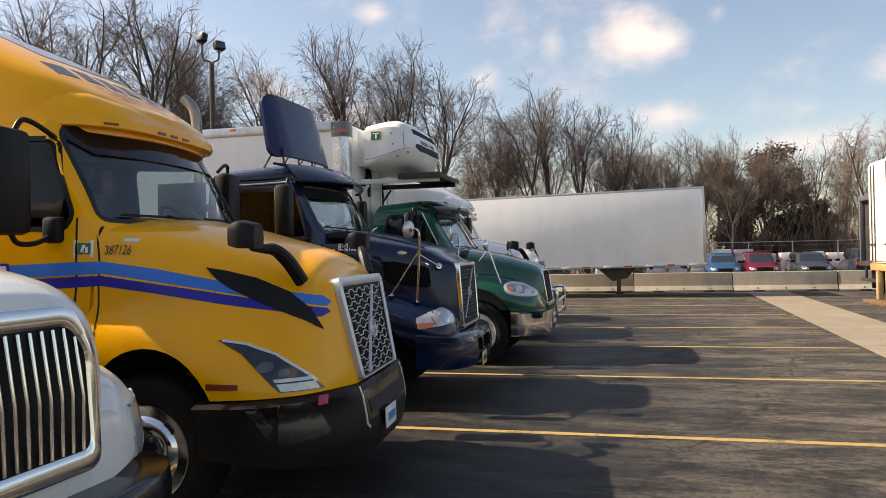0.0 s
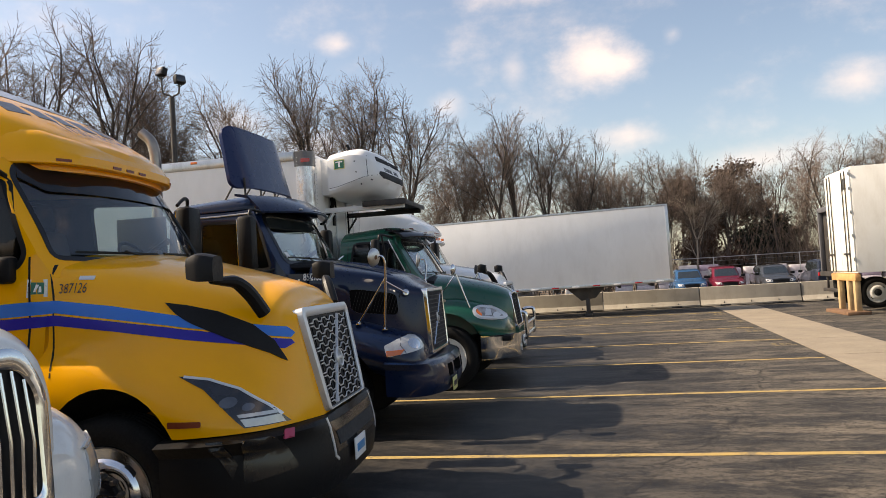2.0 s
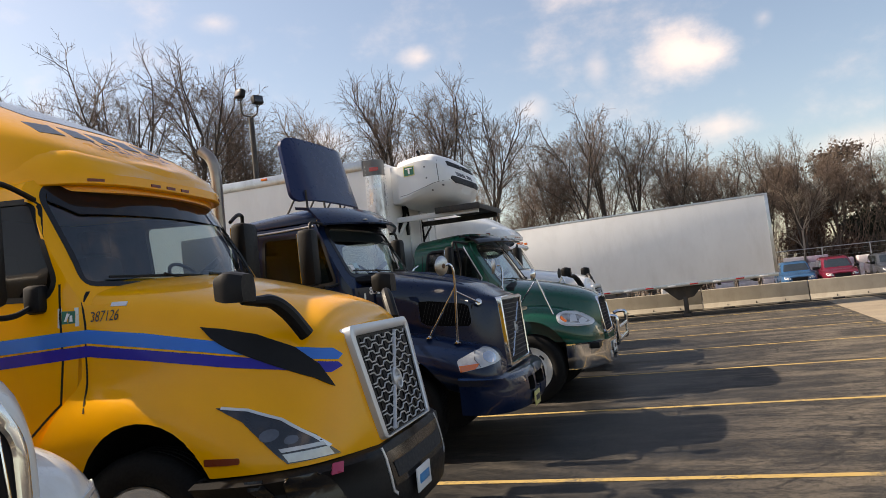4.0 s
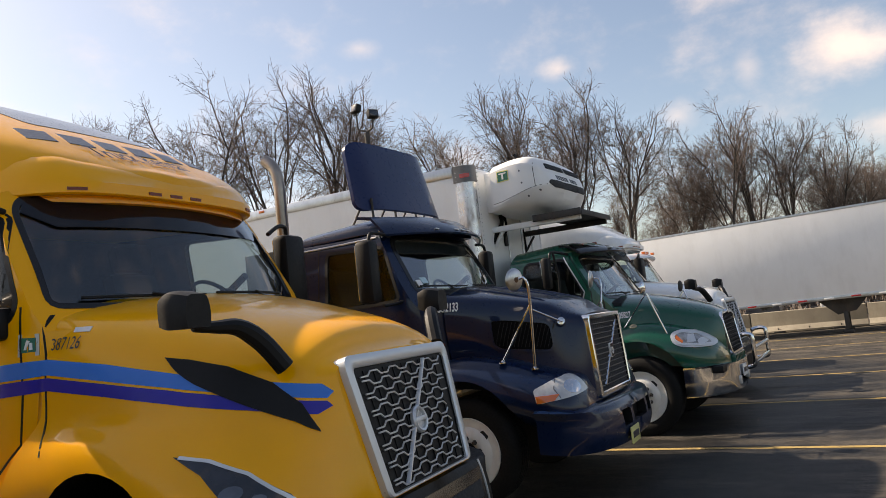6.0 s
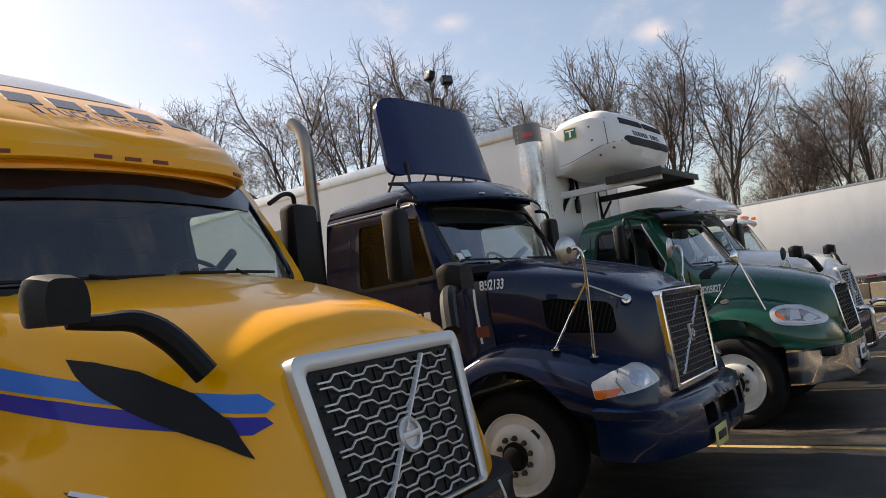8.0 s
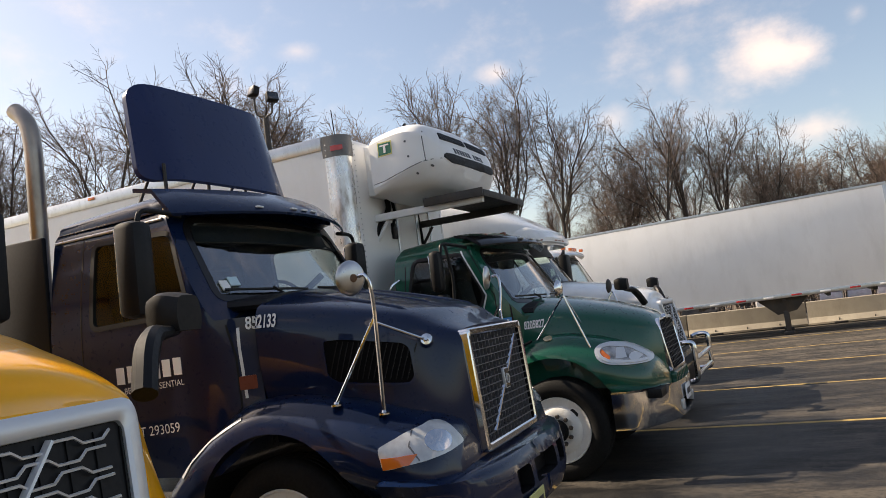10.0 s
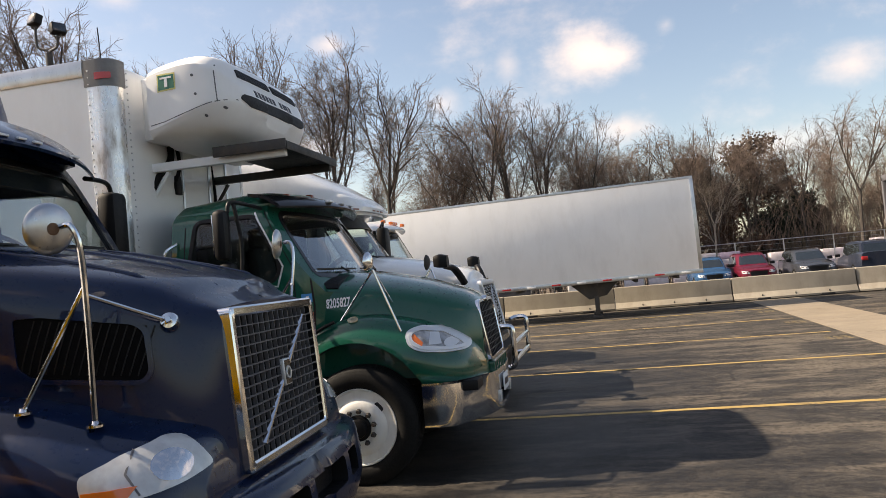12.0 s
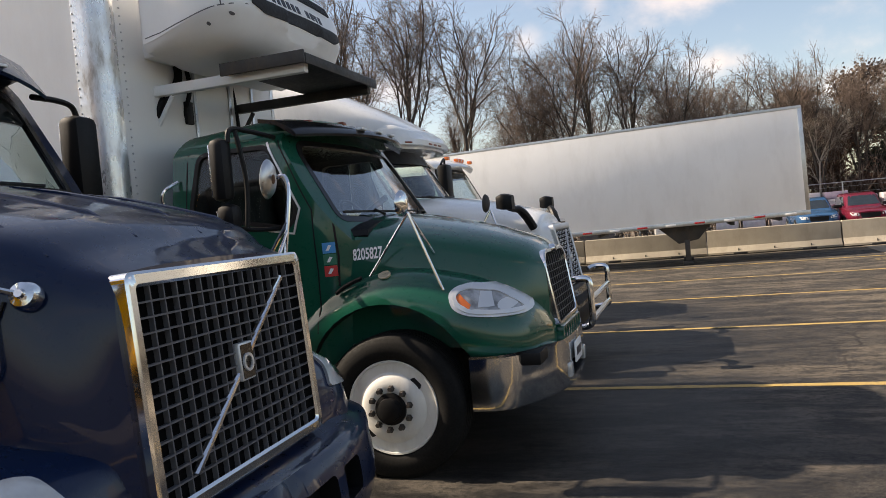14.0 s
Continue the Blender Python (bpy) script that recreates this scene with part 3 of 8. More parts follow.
# ---- trucks ----
def wheel(parent, x, v, near=True, r=0.52, rim_mat=None, wide=0.29, label="", nuts=True, name="wheel"):
    """A wheel whose outer face lies at half width v."""
    s = -1 if near else 1
    rim_mat = rim_mat or STEEL_WHITE
    at = (x, s * v, r - 0.012)
    prof = [(0.338, -0.005), (0.332, 0.008), (0.320, 0.006), (0.312, -0.02), (0.292, -0.035), (0.270, -0.028), (0.238, 0.010), (0.200, 0.030), (0.170, 0.034), (0.120, 0.034), (0.112, 0.030), (0.0, 0.030)]
    bm = lathe(bmesh.new(), [(a * r / 0.52, s * b) for a, b in prof], 48)
    wh = part(name, bm, rim_mat, parent, label)
    wh.matrix_basis = pose(*at)
    k = r / 0.52
    tp = [(0.300, -0.03), (0.334, -0.004), (0.352, 0.012), (0.40, 0.024), (0.455, 0.018), (0.492, 0.0), (0.513, -0.02), (0.520, -0.05)]
    for a in (-0.075, -0.125, -0.175, -0.225):
        tp += [(0.520, a), (0.508, a - 0.003), (0.508, a - 0.012), (0.520, a - 0.015)]
    tp += [(0.520, -wide + 0.03), (0.505, -wide), (0.40, -wide - 0.02), (0.30, -wide)]
    part("tyre", lathe(bmesh.new(), [(a * k, s * b) for a, b in tp], 56), RUBBER, wh, "worn black rubber tyre", smooth=50)
    part("hub", lathe(bmesh.new(), [(0.116 * k, s * 0.028), (0.112 * k, s * 0.050), (0.085 * k, s * 0.055), (0.080 * k, s * 0.085), (0.05 * k, s * 0.095), (0.0, s * 0.095)], 32), BLACK, wh, "greasy black hub")
    for t in (42, 222):
        bm = bmesh.new()
        lathe(bm, [(0.0, 0.0), (0.040 * k, 0.0), (0.045 * k, 0.004), (0.047 * k, 0.0)], 16)
        h = part("hand_hole", bm, DARK, wh)
        rr = 0.243 * k
        h.matrix_basis = pose(rr * math.cos(radians(t)), s * 0.0015, rr * math.sin(radians(t)), s * 12 * math.sin(radians(t)), 0, -s * 12 * math.cos(radians(t)))
    if nuts:
        bm = bmesh.new()
        lathe(bm, [(0.0, s * 0.040), (0.016, s * 0.040), (0.019, s * 0.012), (0.024, s * 0.010), (0.025, 0.0)][::-1], 6)
        me = None
        for i in range(10):
            t = 2 * math.pi * i / 10 + 0.2
            if me is None:
                n = part("lug_nut", bm, STEEL_DARK, wh)
                me = n.data
            else:
                n = new("lug_nut", me)
                n.parent = wh
            n.matrix_basis = pose(0.146 * k * math.cos(t), s * 0.034, 0.146 * k * math.sin(t))
    return wh


def windscreen_cutter(f, z0, z1, half, mats, ny=14, nz=6):
    """The space in front of a curved windscreen x = f(y, z)."""
    bm = bmesh.new()
    a = [[bm.verts.new((f(-half + 2 * half * i / ny, z0 + (z1 - z0) * j / nz), -half + 2 * half * i / ny, z0 + (z1 - z0) * j / nz)) for i in range(ny + 1)] for j in range(nz + 1)]
    b = [[bm.verts.new((3.0, v.co.y, v.co.z)) for v in row] for row in a]
    for j in range(nz):
        for i in range(ny):
            bm.faces.new((a[j][i], a[j][i + 1], a[j + 1][i + 1], a[j + 1][i]))
            bm.faces.new((b[j][i], b[j + 1][i], b[j + 1][i + 1], b[j][i + 1]))
    for i in range(ny):
        bm.faces.new((a[0][i], b[0][i], b[0][i + 1], a[0][i + 1]))
        bm.faces.new((a[nz][i], a[nz][i + 1], b[nz][i + 1], b[nz][i]))
    for j in range(nz):
        bm.faces.new((a[j][0], a[j + 1][0], b[j + 1][0], b[j][0]))
        bm.faces.new((a[j][ny], b[j][ny], b[j + 1][ny], a[j + 1][ny]))
    return as_mesh(bm, mats)


def shift(stations, dx0, dx1, dv, dz0, dz1):
    """Sections drawn in by the thickness of a wall."""
    out = []
    for i, s in enumerate(stations):
        dx = dx0 if i == 0 else dx1 if i == len(stations) - 1 else 0
        zs = [p[2] for p in s]
        lo, hi = min(zs), max(zs)
        out.append([(p[0] + dx, max(0, p[1] - dv) if p[1] > 0 else 0, p[2] + dz0 + (dz1 - dz0) * (p[2] - lo) / (hi - lo)) for p in s])
    return out


def cab_shell(stations, f, z_ws, z_top, ws_poly, side_polys, paint_mat, nv=3, wall=0.05):
    """A hollow cab with a raked curved front, a windscreen opening and side window openings. Returns the shell and the solid body."""
    solid = carve(as_mesh(hull(stations, 3, nv), [paint_mat]), [windscreen_cutter(f, z_ws, z_top, 1.7, [paint_mat])])
    inner = carve(as_mesh(hull(shift(stations, wall, -wall, wall, wall, -wall), 3, nv), [DARK]), [windscreen_cutter(lambda y, z: f(y, z) - wall, z_ws - 1.0, z_top, 1.7, [DARK])])
    cutters = [inner, as_mesh(prism(ws_poly, f(0, z_ws) - 1.1, 2.0, "x"), [BLACK])]
    for sp in side_polys:
        cutters.append(as_mesh(prism(sp, -2.0, 2.0, "y"), [BLACK]))
    return carve(solid.copy(), cutters), solid


def seat(parent, x, y, z, name="seat"):
    bm = bmesh.new()
    box(bm, (x - 0.25, y - 0.25, z - 0.05), (x + 0.25, y + 0.25, z + 0.10), 0.05)
    m = pose(x - 0.26, y, z + 0.08, 0, -12, 0)
    box(bm, (-0.07, -0.24, 0), (0.07, 0.24, 0.62), 0.05, m)
    box(bm, (-0.05, -0.14, 0.64), (0.06, 0.14, 0.86), 0.04, m)
    return part(name, bm, SEAT, parent, "dark fabric driver's seat")


def steering(parent, x, y, z):
    bm = bmesh.new()
    m = pose(x, y, z, 0, -35, 0)
    ring = [m @ Vector((0, 0.23 * math.cos(t), 0.23 * math.sin(t))) for t in [2 * math.pi * k / 28 for k in range(29)]]
    tube(bm, ring, 0.016, 6, cap=False)
    for t in (0.2, math.pi - 0.2, -math.pi / 2):
        tube(bm, [m @ Vector((0.02, 0, 0)), m @ Vector((0, 0.22 * math.cos(t), 0.22 * math.sin(t)))], 0.014, 6)
    tube(bm, [m @ Vector((0.02, 0, 0)), m @ Vector((0.35, 0, -0.02))], 0.03, 8)
    return part("steering_wheel", bm, BLACK, parent)


def wiper(parent, bvh, pivot, a, b):
    """A wiper: an arm from the pivot to the middle of a blade from a to b, all (y, z) seen from the front."""
    bm = bmesh.new()
    def on(p, off):
        return land(bvh, Vector((4.0, p[0], p[1])), Vector((-1, 0, 0)), off)[0]
    pts = [on((a[0] + (b[0] - a[0]) * t / 6, a[1] + (b[1] - a[1]) * t / 6), 0.02) for t in range(7)]
    tube(bm, pts, 0.010, 5)
    tube(bm, [on(pivot, 0.03), on(((a[0] + b[0]) / 2, (a[1] + b[1]) / 2), 0.045)], [0.014, 0.008], 5)
    return part("wiper", bm, BLACK, parent)


def plate(parent, at, turn, col, bar_col):
    """A number plate with plain bars for its writing."""
    bm = box(bmesh.new(), (-0.006, -0.155, -0.078), (0.006, 0.155, 0.078), 0.004)
    p = part("number_plate", bm, col, parent, "small painted metal number plate")
    p.matrix_basis = pose(*at, 0, 0, turn)
    bm = box(bmesh.new(), (0.006, -0.11, -0.03), (0.009, 0.11, 0.03), 0.001)
    part("plate_bar", bm, bar_col, p)
    return p


# the yellow sleeper tractor
def sleeper_tractor(name, at, label, PAINT, colour, turn=0):
    T = thing(name, at, label, "truck", "parked trucks", turn=turn)
    # bonnet with its wings, cut for the front wheels
    st = [
        [(-2.34, 1.20, 0.74), (-2.22, 1.25, 1.04), (-2.02, 1.24, 1.33), (-1.85, 1.20, 1.50), (-1.85, 1.19, 1.75), (-1.85, 1.14, 1.96), (-1.85, 1.0, 2.06), (-1.85, 0.55, 2.13), (-1.85, 0, 2.15)],
        [(-1.45, 1.25, 0.92), (-1.45, 1.28, 1.16), (-1.45, 1.255, 1.34), (-1.45, 1.17, 1.46), (-1.45, 1.15, 1.70), (-1.45, 1.10, 1.88), (-1.45, 0.97, 2.00), (-1.45, 0.55, 2.085), (-1.45, 0, 2.11)],
        [(-0.95, 1.27, 0.88), (-0.95, 1.275, 1.08), (-0.95, 1.22, 1.26), (-0.95, 1.13, 1.40), (-0.95, 1.08, 1.60), (-0.95, 1.02, 1.77), (-0.95, 0.90, 1.90), (-0.95, 0.5, 1.99), (-0.95, 0, 2.02)],
        [(-0.55, 1.24, 0.88), (-0.55, 1.23, 1.00), (-0.55, 1.15, 1.17), (-0.55, 1.05, 1.33), (-0.55, 0.98, 1.52), (-0.55, 0.92, 1.67), (-0.55, 0.81, 1.79), (-0.55, 0.45, 1.89), (-0.55, 0, 1.92)],
        [(-0.25, 1.08, 0.88), (-0.25, 1.06, 0.97), (-0.25, 0.98, 1.12), (-0.25, 0.89, 1.28), (-0.25, 0.83, 1.45), (-0.25, 0.79, 1.58), (-0.25, 0.72, 1.68), (-0.25, 0.4, 1.78), (-0.25, 0, 1.81)],
        [(-0.09, 0.85, 0.88), (-0.09, 0.83, 0.95), (-0.10, 0.80, 1.08), (-0.12, 0.77, 1.25), (-0.14, 0.74, 1.40), (-0.16, 0.72, 1.52), (-0.18, 0.67, 1.62), (-0.19, 0.38, 1.69), (-0.19, 0, 1.705)],
        [(0.04, 0.56, 0.88), (0.028, 0.575, 0.95), (0.0, 0.60, 1.08), (-0.035, 0.62, 1.25), (-0.065, 0.635, 1.40), (-0.09, 0.64, 1.52), (-0.105, 0.61, 1.60), (-0.115, 0.36, 1.645), (-0.115, 0, 1.655)]]
    body = as_mesh(hull(st, 5, 3), [PAINT])
    arch = bmesh.new()
    lathe(arch, [(0.66, -1.6), (0.66, 1.6)], 40, "y", (-1.32, 0, 0.56))
    hood = carve(body.copy(), [as_mesh(arch, [BLACK])])
    part("hood", hood, None, T, f"glossy {colour} hood with flared wheel wings")
    # cab and sleeper
    f = lambda y, z: -1.52 - 0.27 * (y / 1.05) ** 2 - 0.62 * (z - 2.05)
    side = [(1.20, 1.10), (1.21, 1.6), (1.21, 2.05), (1.14, 2.6), (1.08, 2.80), (0.7, 2.86), (0, 2.88)]
    cs = [[(x, v, z) for v, z in side] for x in (-6.1, -4.2, -3.2, -2.5, -1.92)]
    cs.append([(-1.36, v * 0.80, max(z, 1.34)) for v, z in side])
    ws = rounded([(-1.11, 2.09), (-0.5, 2.06), (0.5, 2.06), (1.05, 2.09), (0.99, 2.70), (0.90, 2.79), (-0.97, 2.79), (-1.06, 2.70)], 0.07)
    win = rounded([(-2.98, 2.06), (-2.06, 2.02), (-2.0, 2.12), (-2.20, 2.66), (-2.98, 2.70)], 0.06)
    shell, solid = cab_shell(cs, f, 1.95, 3.2, ws, [win], PAINT)
    cab = part("cab", shell, None, T, f"glossy {colour} cab and sleeper")
    B = tree_of(body, solid)
    C = tree_of(solid)
    part("windscreen", patch(ws, C, "front", -0.012, 0.006, 0.12), GLASS, cab, "dark raked windscreen")
    part("windscreen_seal", band([(y, z) for y, z in ws], C, 0.032, "front", 0.004, closed=True), GLOSS_BLACK, cab)
    # brow's dark reflection laid on the glass as a strip
    part("visor_band", patch([(-1.04, 2.67), (-0.90, 2.575), (0.86, 2.575), (0.97, 2.67), (0.93, 2.785), (-0.98, 2.785)], C, "front", 0.004, 0.005, 0.08), BROW_REFLECTION, cab, "dark strip for the brow's reflection along the windscreen's top")
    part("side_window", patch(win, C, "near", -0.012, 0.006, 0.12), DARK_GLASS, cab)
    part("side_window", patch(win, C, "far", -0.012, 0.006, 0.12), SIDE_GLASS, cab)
    part("side_window_seal", band(win, C, 0.035, "near", 0.003, closed=True), BLACK, cab)
    # roof fairing
    rf = [
        [(-1.66, 0.10, 2.75), (-1.66, 0.10, 2.80), (-1.66, 0.08, 2.90), (-1.67, 0.04, 2.955), (-1.67, 0, 2.96)],
        [(-1.69, 0.44, 2.745), (-1.69, 0.44, 2.83), (-1.70, 0.40, 2.93), (-1.71, 0.22, 2.985), (-1.71, 0, 2.99)],
        [(-1.77, 0.70, 2.74), (-1.77, 0.70, 2.86), (-1.78, 0.63, 2.97), (-1.80, 0.34, 3.03), (-1.80, 0, 3.04)],
        [(-1.93, 0.92, 2.75), (-1.93, 0.92, 2.92), (-1.95, 0.83, 3.07), (-1.98, 0.46, 3.14), (-1.99, 0, 3.15)],
        [(-2.20, 1.09, 2.76), (-2.24, 1.09, 3.02), (-2.28, 0.98, 3.23), (-2.3, 0.58, 3.33), (-2.3, 0, 3.34)],
        [(-2.9, 1.19, 2.78), (-2.93, 1.19, 3.25), (-2.97, 1.08, 3.55), (-3.0, 0.65, 3.67), (-3.0, 0, 3.69)],
        [(-3.8, 1.21, 2.80), (-3.8, 1.21, 3.45), (-3.8, 1.12, 3.83), (-3.8, 0.68, 3.97), (-3.8, 0, 3.99)],
        [(-4.6, 1.21, 2.80), (-4.6, 1.21, 3.66), (-4.6, 1.13, 4.06), (-4.6, 0.70, 4.20), (-4.6, 0, 4.22)],
        [(-6.1, 1.21, 2.80), (-6.1, 1.21, 3.72), (-6.1, 1.13, 4.12), (-6.1, 0.70, 4.26), (-6.1, 0, 4.28)]]
    roof_me = as_mesh(hull(rf, 5, 4), [PAINT])
    roof = part("roof_fairing", roof_me, None, T, f"{colour} high roof fairing")
    R = tree_of(roof_me)
    # the brow over the windscreen, wrapped round to the sides
    plan = [(0.0, -1.60, 2.96), (0.44, -1.615, 2.97), (0.70, -1.67, 2.985), (0.92, -1.80, 3.02), (1.06, -2.06, 3.05), (1.14, -2.44, 3.08), (1.192, -2.95, 3.10), (1.204, -3.5, 3.12)]
    plan = [(-y, x, z) for y, x, z in plan[:0:-1]] + [(y * 0.95, x, z) for y, x, z in plan]
    line = smooth_line([(x, y, z) for y, x, z in plan], 4)
    bm = bmesh.new()
    rows = []
    for k, p in enumerate(line):
        d = line[min(k + 1, len(line) - 1)] - line[max(k - 1, 0)]
        o = Vector((d.y, -d.x, 0)).normalized()
        q = Vector((p.x, p.y, 0))
        rows.append([bm.verts.new(q + o * a + Vector((0, 0, z))) for a, z in ((-0.10, 2.785), (-0.012, 2.775), (0.0, 2.785), (0.0, 2.85), (-0.030, p.z - 0.11), (-0.062, p.z - 0.05), (-0.105, p.z - 0.005), (-0.17, p.z + 0.03), (-0.22, p.z + 0.045), (-0.22, p.z - 0.10))])
    for a, b in zip(rows, rows[1:]):
        for k in range(10):
            bm.faces.new((a[k], b[k], b[(k + 1) % 10], a[(k + 1) % 10]))
    bm.faces.new(rows[0])
    bm.faces.new(rows[-1])
    brow_me = as_mesh(bm, [PAINT])
    brow = part("roof_brow", brow_me, None, T, f"{colour} brow over the windscreen", smooth=50)
    V = tree_of(brow_me)
    for y in (-0.80, -0.30, -0.12, 0.06, 0.72):
        part("clearance_light", patch([(y - 0.05, 2.797), (y + 0.05, 2.797), (y + 0.05, 2.816), (y - 0.05, 2.816)], V, "front", 0.008, 0.02, 0.05), DULL_ORANGE, brow)
    # bumper
    bs = [
        [(-0.86, 1.26, 0.50), (-0.86, 1.27, 0.62), (-0.86, 1.27, 0.76), (-0.86, 1.25, 0.865), (-0.86, 0, 0.87)],
        [(-0.50, 1.26, 0.46), (-0.50, 1.275, 0.60), (-0.50, 1.27, 0.76), (-0.50, 1.24, 0.87), (-0.50, 0, 0.875)],
        [(-0.20, 1.14, 0.42), (-0.19, 1.16, 0.58), (-0.2, 1.14, 0.76), (-0.2, 1.08, 0.87), (-0.2, 0, 0.875)],
        [(0.05, 0.80, 0.38), (0.07, 0.82, 0.56), (0.05, 0.80, 0.76), (0.03, 0.78, 0.87), (0.03, 0, 0.875)],
        [(0.12, 0.45, 0.38), (0.15, 0.48, 0.56), (0.12, 0.48, 0.76), (0.08, 0.46, 0.87), (0.08, 0, 0.875)],
        [(0.13, 0.06, 0.38), (0.16, 0.06, 0.56), (0.13, 0.06, 0.76), (0.09, 0.06, 0.87), (0.09, 0, 0.875)]]
    bump_me = as_mesh(hull(bs, 4, 3), [BLACK])
    bumper = part("bumper", bump_me, None, T, "black moulded plastic bumper")
    D = tree_of(bump_me)
    wheel(T, -1.40, 1.20, True, rim_mat=CHROME, label="polished chrome front wheel")
    wheel(T, -1.40, 1.20, False, rim_mat=CHROME, nuts=False)
    return T, cab, B, C, R, D, bumper, roof


# the navy day-cab tractor
def day_cab_tractor(name, at, label, PAINT, colour, turn=0):
    T = thing(name, at, label, "truck", "parked trucks", turn=turn)
    st = [
        [(-1.32, 0.90, 1.10), (-1.32, 0.94, 1.3), (-1.32, 1.00, 1.5), (-1.32, 1.03, 1.75), (-1.32, 1.02, 1.93), (-1.32, 0.93, 2.03), (-1.32, 0.5, 2.11), (-1.32, 0, 2.12)],
        [(-0.85, 0.88, 1.05), (-0.85, 0.90, 1.3), (-0.85, 0.93, 1.5), (-0.85, 0.93, 1.72), (-0.85, 0.91, 1.86), (-0.85, 0.83, 1.95), (-0.85, 0.45, 2.01), (-0.85, 0, 2.02)],
        [(-0.40, 0.80, 1.0), (-0.40, 0.80, 1.25), (-0.40, 0.80, 1.45), (-0.40, 0.79, 1.65), (-0.40, 0.77, 1.77), (-0.40, 0.69, 1.85), (-0.40, 0.38, 1.89), (-0.40, 0, 1.90)],
        [(-0.16, 0.70, 0.95), (-0.17, 0.70, 1.2), (-0.18, 0.69, 1.4), (-0.19, 0.67, 1.58), (-0.20, 0.65, 1.68), (-0.21, 0.58, 1.745), (-0.21, 0.34, 1.775), (-0.21, 0, 1.785)],
        [(-0.012, 0.59, 0.90), (-0.027, 0.59, 1.15), (-0.038, 0.59, 1.35), (-0.050, 0.59, 1.53), (-0.058, 0.575, 1.63), (-0.068, 0.54, 1.685), (-0.072, 0.3, 1.705), (-0.072, 0, 1.71)]]
    body = as_mesh(hull(st, 5, 3), [PAINT])
    hood = part("hood", body.copy(), None, T, f"glossy {colour} hood")
    fs = [
        [(-2.02, 1.02, 0.55), (-2.02, 1.16, 0.58), (-2.02, 1.18, 0.70), (-2.02, 1.16, 0.86), (-2.02, 0.95, 0.92), (-2.02, 0.0, 0.92)],
        [(-1.75, 1.02, 0.70), (-1.75, 1.18, 0.80), (-1.75, 1.20, 1.00), (-1.75, 1.15, 1.13), (-1.75, 0.95, 1.18), (-1.75, 0.0, 1.18)],
        [(-1.32, 1.02, 0.80), (-1.32, 1.20, 0.95), (-1.32, 1.21, 1.18), (-1.32, 1.14, 1.34), (-1.32, 0.95, 1.40), (-1.32, 0.0, 1.40)],
        [(-0.80, 1.02, 0.80), (-0.80, 1.21, 0.95), (-0.80, 1.21, 1.15), (-0.80, 1.12, 1.29), (-0.80, 0.92, 1.36), (-0.80, 0.0, 1.36)],
        [(-0.42, 1.02, 0.70), (-0.42, 1.20, 0.85), (-0.42, 1.20, 1.05), (-0.42, 1.10, 1.18), (-0.42, 0.85, 1.25), (-0.42, 0.0, 1.25)],
        [(-0.12, 0.95, 0.70), (-0.12, 1.13, 0.80), (-0.12, 1.11, 0.98), (-0.12, 1.00, 1.10), (-0.12, 0.76, 1.15), (-0.12, 0.0, 1.15)],
        [(-0.03, 0.70, 0.70), (0.0, 0.92, 0.78), (-0.01, 0.90, 0.93), (-0.03, 0.80, 1.00), (-0.05, 0.65, 1.03), (-0.05, 0.0, 1.03)]]
    wing = as_mesh(hull(fs, 5, 3), [PAINT])
    arch = bmesh.new()
    lathe(arch, [(0.60, -1.6), (0.60, 1.6)], 40, "y", (-1.18, 0, 0.60))
    wings = carve(wing.copy(), [as_mesh(arch, [BLACK])])
    part("front_wing", wings, None, T, f"{colour} front wings over the steer axle")
    f = lambda y, z: -1.45 - 0.16 * (y / 1.05) ** 2 - 0.54 * (z - 2.1)
    side = [(1.15, 0.95), (1.16, 1.5), (1.17, 2.0), (1.10, 2.55), (1.03, 2.76), (0.75, 2.86), (0, 2.90)]
    cs = [[(x, v, z) for v, z in side] for x in (-3.02, -2.5, -2.0, -1.62)] + [[(-1.34, v * 0.84, max(z, 1.25)) for v, z in side]]
    ws = rounded([(-1.02, 2.10), (-0.5, 2.07), (0.5, 2.07), (1.02, 2.10), (0.98, 2.62), (0.9, 2.70), (-0.9, 2.70), (-0.98, 2.62)], 0.07)
    win = rounded([(-2.62, 2.00), (-1.72, 2.03), (-1.90, 2.60), (-2.62, 2.62)], 0.07)
    shell, solid = cab_shell(cs, f, 1.95, 3.2, ws, [win], PAINT)
    cab = part("cab", shell, None, T, f"{colour} day cab")
    B = tree_of(body, wing, solid)
    C = tree_of(solid)
    part("windscreen", patch(ws, C, "front", -0.012, 0.006, 0.12), PALE_GLASS, cab, "pale clear windscreen")
    part("windscreen_seal", band(ws, C, 0.05, "front", 0.004, closed=True), GLOSS_BLACK, cab)
    part("side_window", patch(win, C, "near", -0.012, 0.006, 0.12), SIDE_GLASS, cab)
    part("side_window", patch(win, C, "far", -0.012, 0.006, 0.12), SIDE_GLASS, cab)
    part("side_window_seal", band(win, C, 0.035, "near", 0.003, closed=True), BLACK, cab)
    wheel(T, -1.18, 1.12, True, label="white steel front wheel, hub stained")
    wheel(T, -1.18, 1.12, False, nuts=False)
